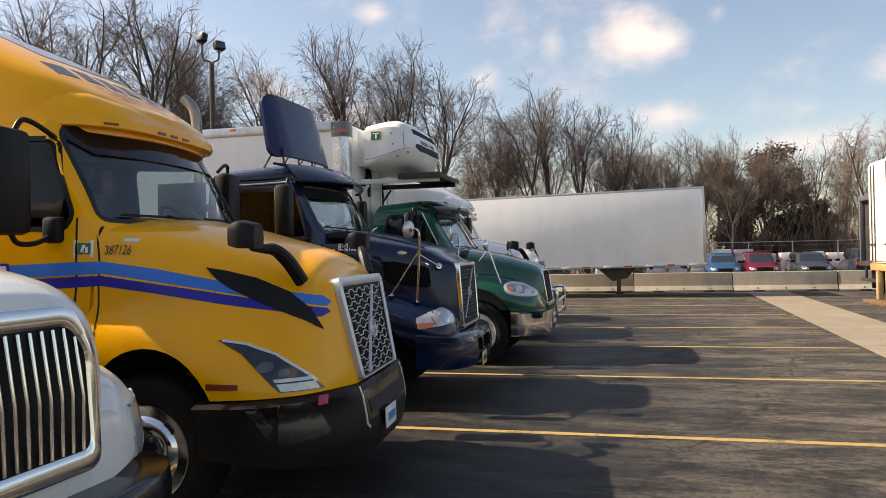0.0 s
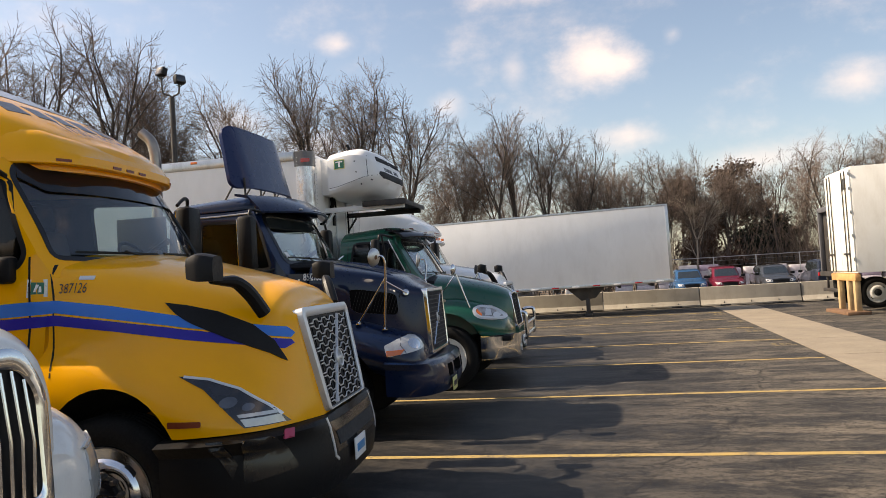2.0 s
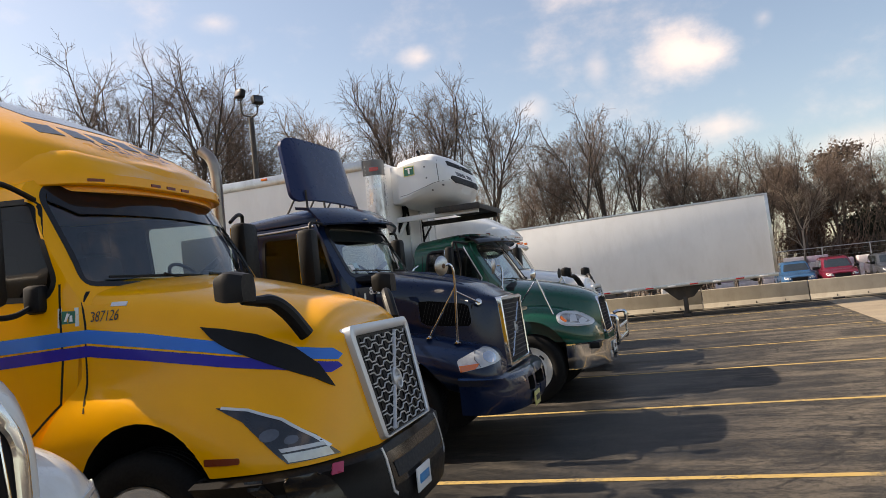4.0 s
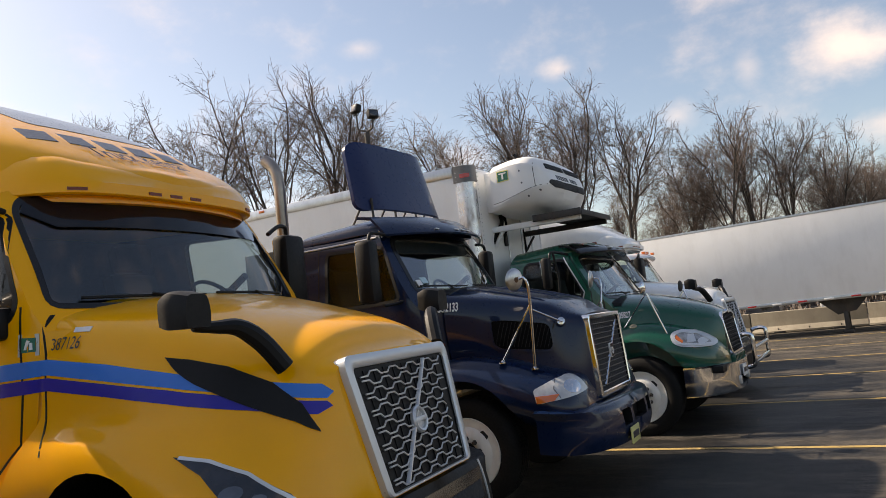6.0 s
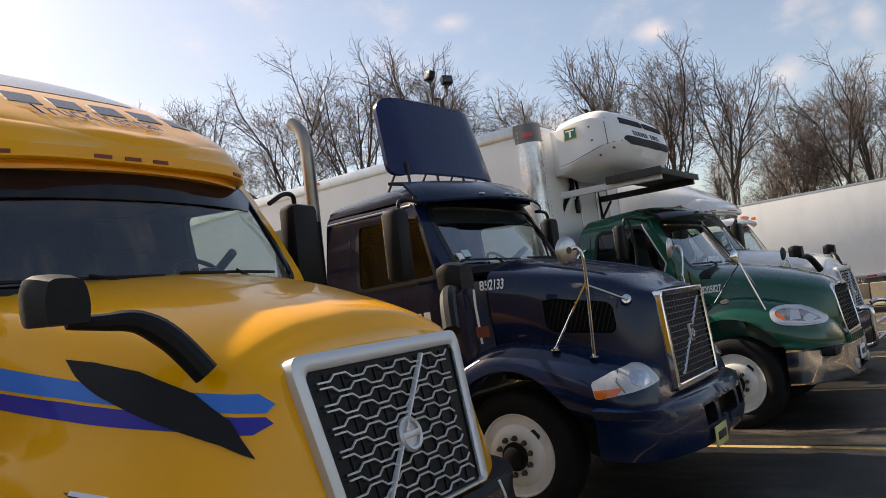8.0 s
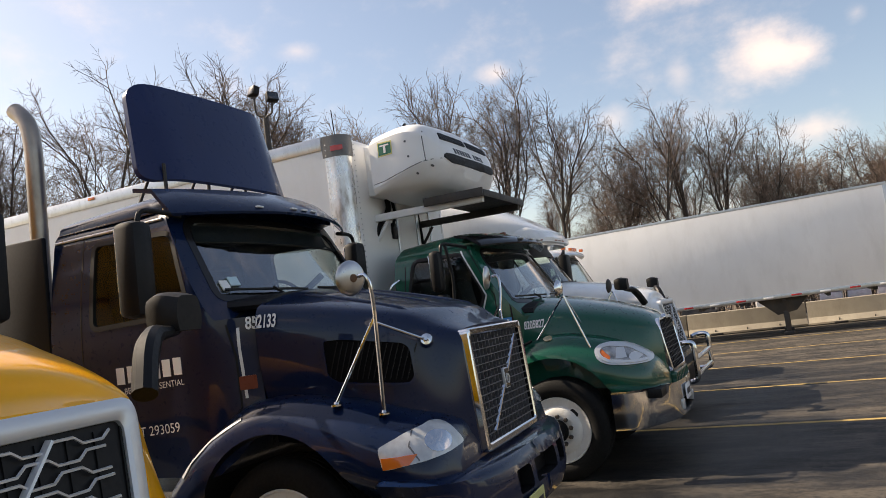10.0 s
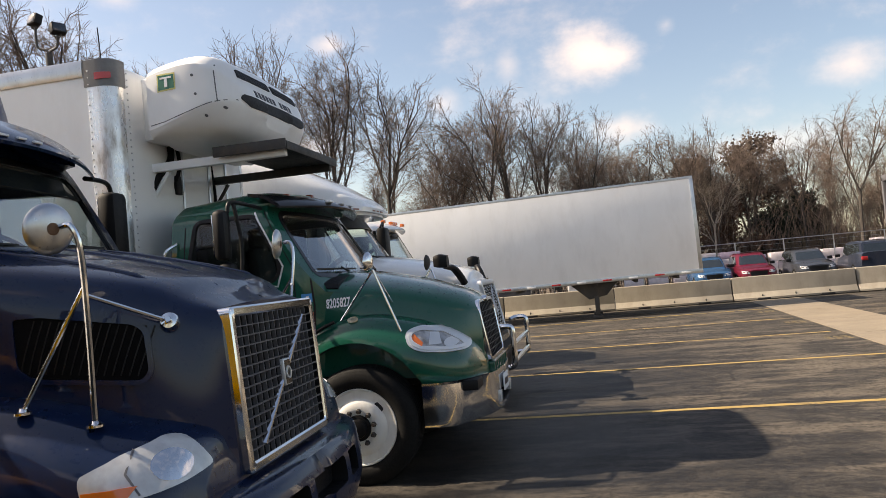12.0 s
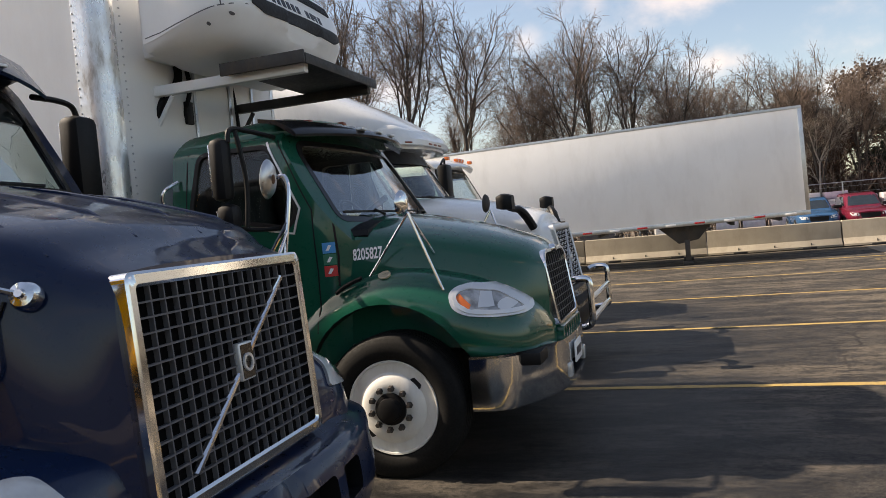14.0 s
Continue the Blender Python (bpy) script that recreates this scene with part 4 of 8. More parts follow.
    bs = [
        [(-0.42, 1.20, 0.50), (-0.42, 1.21, 0.62), (-0.42, 1.21, 0.80), (-0.42, 1.18, 0.90), (-0.42, 0, 0.91)],
        [(-0.16, 1.18, 0.48), (-0.14, 1.19, 0.60), (-0.14, 1.19, 0.78), (-0.16, 1.15, 0.88), (-0.16, 0, 0.89)],
        [(0.05, 0.98, 0.47), (0.08, 1.01, 0.58), (0.07, 1.00, 0.76), (0.03, 0.96, 0.86), (0.02, 0, 0.87)],
        [(0.17, 0.55, 0.46), (0.20, 0.56, 0.56), (0.19, 0.56, 0.75), (0.14, 0.55, 0.85), (0.12, 0, 0.86)],
        [(0.19, 0.05, 0.46), (0.22, 0.05, 0.56), (0.21, 0.05, 0.75), (0.16, 0.05, 0.85), (0.14, 0, 0.86)]]
    bump_me = as_mesh(hull(bs, 4, 3), [PAINT])
    slots = [as_mesh(prism(rounded([(a, 0.62), (b, 0.62), (b, 0.77), (a, 0.77)], 0.03), 0.12, 0.5, "x"), [BLACK]) for a, b in ((-0.55, -0.30), (-0.22, 0.30), (0.38, 0.58))]
    bumper = part("bumper", carve(bump_me.copy(), slots), None, T, f"{colour} steel bumper with openings")
    return T, cab, B, C, tree_of(bump_me), bumper


# the green refrigerated box truck
def green_truck():
    T = thing("green_box_truck", (0.0, 5.55, 0), "green box truck with white refrigerated body, parked", "truck", "parked trucks")
    st = [
        [(-0.80, 1.02, 0.95), (-0.80, 1.03, 1.2), (-0.80, 1.04, 1.4), (-0.80, 1.03, 1.62), (-0.80, 0.96, 1.76), (-0.80, 0.55, 1.88), (-0.80, 0, 1.91)],
        [(-0.40, 0.95, 0.9), (-0.40, 0.95, 1.2), (-0.40, 0.95, 1.4), (-0.40, 0.93, 1.58), (-0.40, 0.86, 1.71), (-0.40, 0.5, 1.82), (-0.40, 0, 1.85)],
        [(0.10, 0.84, 0.85), (0.10, 0.84, 1.1), (0.10, 0.83, 1.3), (0.10, 0.80, 1.48), (0.10, 0.74, 1.60), (0.10, 0.44, 1.70), (0.10, 0, 1.73)],
        [(0.45, 0.70, 0.8), (0.45, 0.70, 1.0), (0.45, 0.69, 1.2), (0.45, 0.66, 1.38), (0.45, 0.60, 1.49), (0.45, 0.36, 1.58), (0.45, 0, 1.60)],
        [(0.62, 0.52, 0.8), (0.62, 0.52, 1.0), (0.62, 0.51, 1.18), (0.61, 0.49, 1.33), (0.60, 0.46, 1.42), (0.58, 0.28, 1.49), (0.58, 0, 1.505)]]
    body = as_mesh(hull(st, 5, 3), [GREEN])
    part("hood", body.copy(), None, T, "glossy dark green sloping hood")
    fs = [
        [(-1.18, 1.0, 0.75), (-1.18, 1.14, 0.78), (-1.18, 1.17, 0.90), (-1.18, 1.13, 1.02), (-1.18, 0.98, 1.08), (-1.18, 0.0, 1.08)],
        [(-0.85, 1.0, 0.80), (-0.85, 1.16, 0.95), (-0.85, 1.19, 1.12), (-0.85, 1.13, 1.26), (-0.85, 0.98, 1.34), (-0.85, 0.0, 1.34)],
        [(-0.40, 1.0, 0.80), (-0.40, 1.18, 1.0), (-0.40, 1.20, 1.22), (-0.40, 1.12, 1.38), (-0.40, 0.92, 1.47), (-0.40, 0.0, 1.47)],
        [(0.05, 1.0, 0.76), (0.05, 1.17, 0.92), (0.05, 1.18, 1.14), (0.05, 1.08, 1.31), (0.05, 0.86, 1.40), (0.05, 0.0, 1.40)],
        [(0.32, 0.95, 0.76), (0.32, 1.10, 0.86), (0.32, 1.10, 1.05), (0.32, 1.00, 1.21), (0.32, 0.78, 1.29), (0.32, 0.0, 1.29)],
        [(0.52, 0.80, 0.76), (0.53, 0.90, 0.82), (0.53, 0.89, 0.98), (0.52, 0.80, 1.10), (0.52, 0.62, 1.16), (0.52, 0.0, 1.16)],
        [(0.64, 0.45, 0.76), (0.65, 0.5, 0.80), (0.65, 0.49, 0.90), (0.64, 0.46, 0.98), (0.63, 0.4, 1.02), (0.63, 0.0, 1.02)]]
    wing = as_mesh(hull(fs, 5, 3), [GREEN])
    arch = bmesh.new()
    lathe(arch, [(0.64, -1.6), (0.64, 1.6)], 40, "y", (-0.44, 0, 0.60))
    part("front_wing", carve(wing.copy(), [as_mesh(arch, [BLACK])]), None, T, "green front wings over white steel wheels")
    f = lambda y, z: -0.66 - 0.12 * (y / 1.0) ** 2 - 0.62 * (z - 1.85)
    side = [(1.08, 0.80), (1.12, 1.4), (1.13, 1.85), (1.08, 2.3), (1.02, 2.50), (0.75, 2.62), (0, 2.68)]
    cs = [[(x, v, z) for v, z in side] for x in (-2.14, -1.7, -1.25, -0.90)] + [[(-0.58, v * 0.82, max(z, 1.2)) for v, z in side]]
    ws = rounded([(-0.98, 1.87), (-0.5, 1.84), (0.5, 1.84), (0.98, 1.87), (0.93, 2.40), (0.85, 2.48), (-0.85, 2.48), (-0.93, 2.40)], 0.07)
    win = rounded([(-1.98, 1.99), (-1.12, 1.83), (-1.05, 1.97), (-1.30, 2.46), (-1.90, 2.46)], 0.08)
    shell, solid = cab_shell(cs, f, 1.7, 3.0, ws, [win], GREEN)
    cab = part("cab", shell, None, T, "dark green two-door cab")
    B = tree_of(body, wing, solid)
    C = tree_of(solid)
    part("windscreen", patch(ws, C, "front", -0.012, 0.006, 0.12), PALE_GLASS, cab, "pale clear windscreen")
    part("windscreen_seal", band(ws, C, 0.045, "front", 0.004, closed=True), GLOSS_BLACK, cab)
    part("side_window", patch(win, C, "near", -0.012, 0.006, 0.12), SIDE_GLASS, cab)
    part("side_window", patch(win, C, "far", -0.012, 0.006, 0.12), SIDE_GLASS, cab)
    part("side_window_seal", band(win, C, 0.035, "near", 0.003, closed=True), BLACK, cab)
    wheel(T, -0.42, 1.19, True, label="white steel front wheel with rust stains")
    wheel(T, -0.42, 1.19, False, nuts=False)
    bs = [
        [(0.15, 1.13, 0.475), (0.15, 1.14, 0.49), (0.15, 1.14, 0.82), (0.15, 1.13, 0.835), (0.15, 0, 0.835)],
        [(0.40, 1.08, 0.475), (0.41, 1.09, 0.49), (0.41, 1.09, 0.82), (0.40, 1.08, 0.835), (0.40, 0, 0.835)],
        [(0.62, 0.70, 0.475), (0.63, 0.71, 0.49), (0.63, 0.71, 0.81), (0.62, 0.70, 0.825), (0.62, 0, 0.825)],
        [(0.70, 0.42, 0.475), (0.71, 0.43, 0.49), (0.71, 0.43, 0.80), (0.70, 0.42, 0.815), (0.70, 0, 0.815)],
        [(0.72, 0.05, 0.475), (0.73, 0.05, 0.49), (0.73, 0.05, 0.80), (0.72, 0.05, 0.815), (0.71, 0, 0.815)]]
    bump_me = as_mesh(hull(bs, 4, 2), [CHROME])
    cut = as_mesh(prism(rounded([(-0.42, 0.52), (0.42, 0.52), (0.42, 0.64), (-0.42, 0.64)], 0.03), 0.6, 1.2, "x"), [BLACK])
    bumper = part("bumper", carve(bump_me.copy(), [cut]), None, T, "scuffed chrome steel bumper")
    # refrigerated body
    X0, X1, Z0, Z1 = -10.2, -2.50, 1.08, 4.06
    bm = box(bmesh.new(), (X0, -1.30, Z0), (X1, 1.30, Z1), 0.0)
    es = [e for e in bm.edges if abs(e.verts[0].co.x - X1) < 0.01 and abs(e.verts[1].co.x - X1) < 0.01]
    bmesh.ops.bevel(bm, geom=es, offset=0.15, segments=8, affect="EDGES", profile=0.5)
    box_me = as_mesh(bm, [BOX_WHITE])
    cargo = part("cargo_box", box_me, None, T, "white insulated cargo box with riveted edges", smooth=50)
    return T, cab, B, C, tree_of(bump_me), bumper, cargo, tree_of(box_me)


Y_T, Y_CAB, Y_B, Y_C, Y_R, Y_D, Y_BUMP, Y_ROOF = sleeper_tractor("yellow_tractor_truck", (0.0, -1.81, 0), "yellow sleeper tractor truck with blue side stripes, parked", YELLOW, "yellow", 4.3)
N_T, N_CAB, N_B, N_C, N_D, N_BUMP = day_cab_tractor("navy_tractor_truck", (0.0, 1.97, 0), "dark navy day-cab tractor truck with roof deflector, parked", NAVY, "navy", 2.2)
G_T, G_CAB, G_B, G_C, G_D, G_BUMP, G_BOX, G_X = green_truck()

# ---- details of the trucks ----
INK_BLACK = surface("flat_black_mesh", (0.003, 0.003, 0.0035), rough=0.9, var=0.1, spec=0.1)
LAMP_BOWL = surface("dim_lamp_bowl", (0.10, 0.11, 0.13), rough=0.12, metal=0.5, coat=0.8, var=0.3, scale=9)
def grille_space(x0, z0, slope):
    """A pose whose x points out of a raked grille, y across it and z up along it."""
    return pose(x0, 0, z0, 0, -math.degrees(math.atan(slope)), 0)


def frame_ring(m, outer, inner, depth, front=0.0):
    """A flat frame between two polygons of the same count, (y, z) in the grille's own plane."""
    bm = bmesh.new()
    rings = []
    for poly, x in ((outer, front - depth), (outer, front - 0.008), ([(a[0] * 0.8 + b[0] * 0.2, a[1] * 0.8 + b[1] * 0.2) for a, b in zip(outer, inner)], front), ([(a[0] * 0.2 + b[0] * 0.8, a[1] * 0.2 + b[1] * 0.8) for a, b in zip(outer, inner)], front), (inner, front - 0.010), (inner, front - depth)):
        rings.append([bm.verts.new(m @ Vector((x, p[0], p[1]))) for p in poly])
    n = len(outer)
    for a, b in zip(rings, rings[1:]):
        for k in range(n):
            bm.faces.new((a[k], a[(k + 1) % n], b[(k + 1) % n], b[k]))
    return bm


def flat_panel(m, poly, x, thick=0.02):
    bm = prism(poly, x - thick, x, "x")
    bm.transform(m)
    return bm


def slash(m, a, b, x, w=0.024):
    bm = bmesh.new()
    a, b = Vector(a), Vector(b)
    d = (b - a).normalized()
    n = Vector((-d.y, d.x)) * w / 2
    lo = [a - n, b - n, b + n, a + n]
    v0 = [bm.verts.new(m @ Vector((x - 0.02, p.x, p.y))) for p in lo]
    mid = [a - n * 0.4, b - n * 0.4, b + n * 0.4, a + n * 0.4]
    v1 = [bm.verts.new(m @ Vector((x, p.x, p.y))) for p in mid]
    bm.faces.new(v1)
    for k in range(4):
        bm.faces.new((v0[k], v0[(k + 1) % 4], v1[(k + 1) % 4], v1[k]))
    return bm


def wave_grille(T):
    """A raked grille of waved bright bars in a wide silver frame."""
    m = grille_space(0.085, 0.90, 0.20)
    H = 0.765
    outer = rounded([(-0.525, 0.0), (0.525, 0.0), (0.615, H - 0.05), (0.59, H), (-0.59, H), (-0.615, H - 0.05)], 0.05)
    inner = rounded([(-0.468, 0.015), (0.468, 0.015), (0.545, H - 0.10), (0.532, H - 0.07), (-0.532, H - 0.07), (-0.545, H - 0.10)], 0.02)
    g = part("grille", frame_ring(m, outer, inner, 0.10), SILVER, T, "wide satin silver grille frame")
    part("grille_backing", flat_panel(m, inner, -0.026, 0.008), BLACK, g)
    rows = 14
    for r in range(rows):
        z = 0.045 + r * 0.047
        half = 0.455 + 0.075 * z / H - 0.03
        pts = []
        y = -half
        k = 0
        amp = 0.012 if r % 2 else -0.012
        while y < half:
            up = amp if k % 2 else -amp
            for dy in (0.0, 0.075):
                if y + dy <= half:
                    pts.append(m @ Vector((-0.012, y + dy, z + up + 0.004 * math.sin(3 * y))))
            y += 0.108
            k += 1
        part("wave_bar", tube(bmesh.new(), pts, 0.0055, 5), SILVER, g)
    for k in range(-5, 6):
        part("grille_rib", tube(bmesh.new(), [m @ Vector((-0.024, k * 0.092, 0.03)), m @ Vector((-0.024, k * 0.108, H - 0.09))], 0.006, 4), BLACK, g)
    part("slash_bar", slash(m, (-0.30, 0.03), (0.26, H - 0.09), 0.0), SILVER, g, "bright diagonal bar")
    c = m @ Vector((0.0, 0.0, 0.335))
    bm = lathe(bmesh.new(), [(0.078, -0.03), (0.080, 0.0), (0.070, 0.012), (0.058, 0.008), (0.056, -0.01)], 32, "x")
    bm.transform(m @ Matrix.Translation((0.0, 0.0, 0.335)))
    bd = part("badge", bm, SILVER, g, "round silver badge ring")
    bm = box(bmesh.new(), (-0.01, -0.066, -0.014), (0.012, 0.066, 0.014), 0.004, m @ Matrix.Translation((0.0, 0.0, 0.335)))
    part("badge_bar", bm, SILVER, bd)
    bm = lathe(bmesh.new(), [(0.0, -0.02), (0.08, -0.02), (0.082, -0.03)], 32, "x")
    bm.transform(m @ Matrix.Translation((0.0, 0.0, 0.335)))
    part("badge_disc", bm, GLOSS_BLACK, bd)
    return g


def post_mirror(T, at, legs, material=ALU):
    """A round bonnet mirror on a bent post with braces down to their feet."""
    x, y, z = at
    bm = lathe(bmesh.new(), [(0.0, 0.030), (0.05, 0.026), (0.088, 0.016), (0.103, 0.004), (0.108, -0.006), (0.100, -0.012), (0.0, -0.012)], 32, "x")
    bm.transform(pose(x, y, z, 0, 6, -24 if y < 0 else 8))
    mr = part("hood_mirror", bm, material, T, "round polished mirror on a chrome post, rust-stained")
    bm = lathe(bmesh.new(), [(0.0, 0.034), (0.016, 0.033), (0.026, 0.030), (0.028, 0.022)], 12, "x")
    bm.transform(pose(x, y, z, 0, 6, -24 if y < 0 else 8))
    part("mirror_boss", bm, RUST, mr, "rusty round mount")
    s = -1 if y < 0 else 1
    foot = Vector(legs[0])
    top = Vector((x + 0.13, y - s * 0.02, z - 0.05))
    pts = smooth_line([foot, foot.lerp(top, 0.5), top - Vector((0.01, 0, 0.06)), Vector((x + 0.10, y, z + 0.0)), Vector((x + 0.05, y, z + 0.005))], 5)
    part("mirror_post", tube(bmesh.new(), pts, 0.013, 8), CHROME, mr)
    for i, l in enumerate(legs[1:]):
        part("mirror_brace", tube(bmesh.new(), [Vector(l), foot.lerp(top, 0.76 if i == 0 else 0.70)], 0.010, 8), CHROME, mr)
    for l in legs:
        bm = lathe(bmesh.new(), [(0.0, 0.02), (0.014, 0.018), (0.026, 0.004), (0.036, 0.0), (0.036, -0.01)], 16, "z")
        bm.transform(Matrix.Translation(l))
        part("post_foot", bm, CHROME, mr)
    return mr


def cab_mirror(T, lo, hi, arms, material=BLACK, r=0.05):
    """A tall mirror housing on bent arms."""
    bm = box(bmesh.new(), lo, hi, min(r, (hi[0] - lo[0]) * 0.4, abs(hi[1] - lo[1]) * 0.45))
    mr = part("side_mirror", bm, material, T, "tall black mirror housing")
    part("mirror_glass", box(bmesh.new(), (lo[0] - 0.004, lo[1] + 0.03, lo[2] + 0.04), (lo[0] + 0.004, hi[1] - 0.03, hi[2] - 0.04), 0.002), MIRROR, mr)
    for a in arms:
        part("mirror_arm", tube(bmesh.new(), smooth_line(a, 5), 0.018, 8), BLACK, mr)
    return mr


def visor(T, f, z_in, z_out, reach, half, material, label="sun visor over the windscreen"):
    """A curved sun visor in front of the windscreen's top."""
    bm = bmesh.new()
    rows = []
    n = 18
    for i in range(n + 1):
        y = -half + 2 * half * i / n
        k = (y / half) ** 2
        xi, xo = f(y, z_in) - 0.05, f(y, z_in) + reach * (1 - 0.35 * k)
        sec = [(xi, z_in), (xi * 0.5 + xo * 0.5, z_in - 0.01 - 0.02 * k), (xo - 0.02, z_out + 0.03 - 0.03 * k), (xo, z_out - 0.03 * k), (xo - 0.01, z_out - 0.018 - 0.03 * k), (xi * 0.5 + xo * 0.5, z_in - 0.045 - 0.02 * k), (xi, z_in - 0.03)]
        rows.append([bm.verts.new((x, y, z)) for x, z in sec])
    for a, b in zip(rows, rows[1:]):
        for k in range(7):
            bm.faces.new((a[k], a[(k + 1) % 7], b[(k + 1) % 7], b[k]))
    bm.faces.new(rows[0])
    bm.faces.new(rows[-1])
    return part("sun_visor", bm, material, T, label, smooth=50)


def dress_sleeper(T, cab, B, C, R, D, bumper, roof, full):
    g = wave_grille(T)
    hood = [o for o in T.children if o.name.startswith("hood")][0]
    lamp = [(-0.73, 1.26), (-0.55, 1.235), (-0.37, 1.16), (-0.20, 1.04), (-0.10, 0.905), (-0.32, 0.91), (-0.45, 1.05), (-0.57, 1.17)]
    sides = ("near", "far") if full else ("near",)
    for sd in sides:
        hl = part("headlight", patch(lamp, B, sd, 0.008, 0.02, 0.05), LAMP_DARK, T, "swept smoked headlight with a bright lower strip")
        part("lamp_strip", patch([(-0.315, 0.917), (-0.125, 0.910), (-0.150, 0.962), (-0.345, 0.965)], B, sd, 0.012, 0.012, 0.05), LAMP_CLEAR, hl)
        part("lamp_strip", patch([(-0.350, 0.975), (-0.158, 0.972), (-0.170, 0.995), (-0.365, 0.995)], B, sd, 0.012, 0.012, 0.05), LAMP_CLEAR, hl)
        part("lamp_rim", band([(-0.70, 1.255), (-0.55, 1.228), (-0.37, 1.153), (-0.21, 1.035), (-0.14, 0.96)], B, 0.014, sd, 0.012), SILVER, hl)
        part("projector", patch(ellipse(-0.42, 1.075, 0.050, 0.034, 14), B, sd, 0.012, 0.012, 0.05), LAMP_BOWL, hl)
        part("projector", patch(ellipse(-0.31, 1.035, 0.034, 0.024, 14), B, sd, 0.012, 0.012, 0.05), LAMP_BOWL, hl)
    vent = [(-0.91, 1.74), (-0.75, 1.715), (-0.55, 1.66), (-0.34, 1.56), (-0.21, 1.44), (-0.135, 1.295), (-0.23, 1.36), (-0.44, 1.46), (-0.70, 1.59), (-0.82, 1.665)]
    v = part("hood_vent", patch(vent, B, "near", 0.014, 0.02, 0.03), BLACK, T, "black side air intake")
    part("side_marker", patch(rounded([(-0.77, 0.95), (-0.56, 0.945), (-0.56, 0.98), (-0.77, 0.99)], 0.01), B, "near", 0.008), DULL_ORANGE, T)
    # bumper insert
    for y in (-0.62, 0.62):
        part("bumper_trim", band([(y, 0.865), (y * 1.0, 0.60), (y * 0.93, 0.57)], D, 0.022, "front", 0.008), SILVER, bumper)
    part("bumper_recess", patch([(-0.58, 0.62), (0.58, 0.62), (0.60, 0.83), (-0.60, 0.83)], D, "front", 0.004, 0.02, 0.1), GLOSS_BLACK, bumper)
    part("bumper_slot", patch([(-0.52, 0.66), (0.52, 0.66), (0.54, 0.76), (-0.54, 0.76)], D, "front", 0.008, 0.02, 0.1), DARK, bumper)
    part("fog_lamp", patch([(-0.50, 0.85), (-0.40, 0.85), (-0.33, 0.70), (-0.36, 0.62)], D, "near", 0.012, 0.02, 0.03), GLOSS_BLACK, bumper)
    part("bumper_panel", patch(rounded([(-0.30, 0.845), (-0.12, 0.845), (-0.02, 0.62), (-0.30, 0.58)], 0.03), D, "near", 0.010, 0.02, 0.03), GLOSS_BLACK, bumper)
    # cowl and wipers
    cowl = hull([[(-1.92, 0.99, 1.95), (-1.92, 0.99, 2.01), (-1.92, 0.8, 2.06), (-1.92, 0, 2.09)], [(-1.40, 0.80, 1.95), (-1.40, 0.80, 1.99), (-1.40, 0.6, 2.05), (-1.40, 0, 2.09)]], 2, 2)
    part("cowl", cowl, BLACK, T)
    wiper(cab, C, (-0.35, 2.08), (-0.95, 2.12), (-0.15, 2.11))
    wiper(cab, C, (0.45, 2.08), (-0.05, 2.12), (0.75, 2.12))
    dash = box(bmesh.new(), (-2.15, -1.08, 1.7), (-1.86, 1.08, 2.03), 0.06)
    part("dashboard", dash, DARK, cab)
    seat(cab, -2.75, 0.6, 1.75)
    seat(cab, -2.75, -0.6, 1.75)
    steering(cab, -2.22, 0.6, 2.1)
    boxpart("bunk_wall", (-3.45, -1.12, 1.2), (-3.38, 1.12, 2.75), DARK, cab, 0.01)
    bm = bmesh.new()
    tube(bm, [(-1.90, 0.42, 2.02), (-1.92, 0.42, 2.12)], 0.02, 8)
    box(bm, (-1.98, 0.36, 2.12), (-1.92, 0.48, 2.19), 0.012)
    part("dash_camera", bm, BLACK, cab)
    # mirrors
    cab_mirror(T, (-2.12, -1.75, 1.98), (-1.95, -1.45, 2.66), [[(-2.03, -1.53, 2.64), (-2.02, -1.47, 2.73), (-2.02, -1.35, 2.73), (-2.04, -1.12, 2.67)], [(-2.03, -1.57, 2.0), (-2.03, -1.51, 1.93), (-2.00, -1.38, 1.93), (-1.98, -1.24, 1.99)]])
    boxpart("mirror_mount", (-2.19, -1.29, 1.93), (-2.06, -1.17, 2.11), BLACK, T, 0.03)
    cab_mirror(T, (-2.10, 1.36, 2.05), (-1.93, 1.64, 2.68), [[(-2.0, 1.45, 2.66), (-1.98, 1.42, 2.74), (-1.96, 1.30, 2.74), (-1.95, 1.14, 2.66)], [(-2.0, 1.48, 2.05), (-2.0, 1.42, 2.0), (-1.92, 1.3, 2.0), (-1.86, 1.2, 2.02)]])
    for s in (-1, 1):
        bm = hull([[(-0.74, 0.065, 1.885), (-0.74, 0.07, 1.94), (-0.74, 0.06, 2.01), (-0.74, 0, 2.02)], [(-0.66, 0.09, 1.865), (-0.66, 0.095, 1.94), (-0.66, 0.085, 2.03), (-0.66, 0, 2.045)], [(-0.56, 0.07, 1.865), (-0.56, 0.08, 1.93), (-0.56, 0.06, 2.01), (-0.56, 0, 2.02)]], 4, 3)
        bm.transform(Matrix.Translation((0.19, s * 1.30, 0.0)))
        hm = part("hood_mirror", bm, BLACK, T, "black mirror on the hood's shoulder")
        arm = smooth_line([(-0.43, s * 1.28, 1.868), (-0.40, s * 1.16, 1.862), (-0.36, s * 1.05, 1.850), (-0.31, s * 0.95, 1.77), (-0.25, s * 0.86, 1.63)], 5)
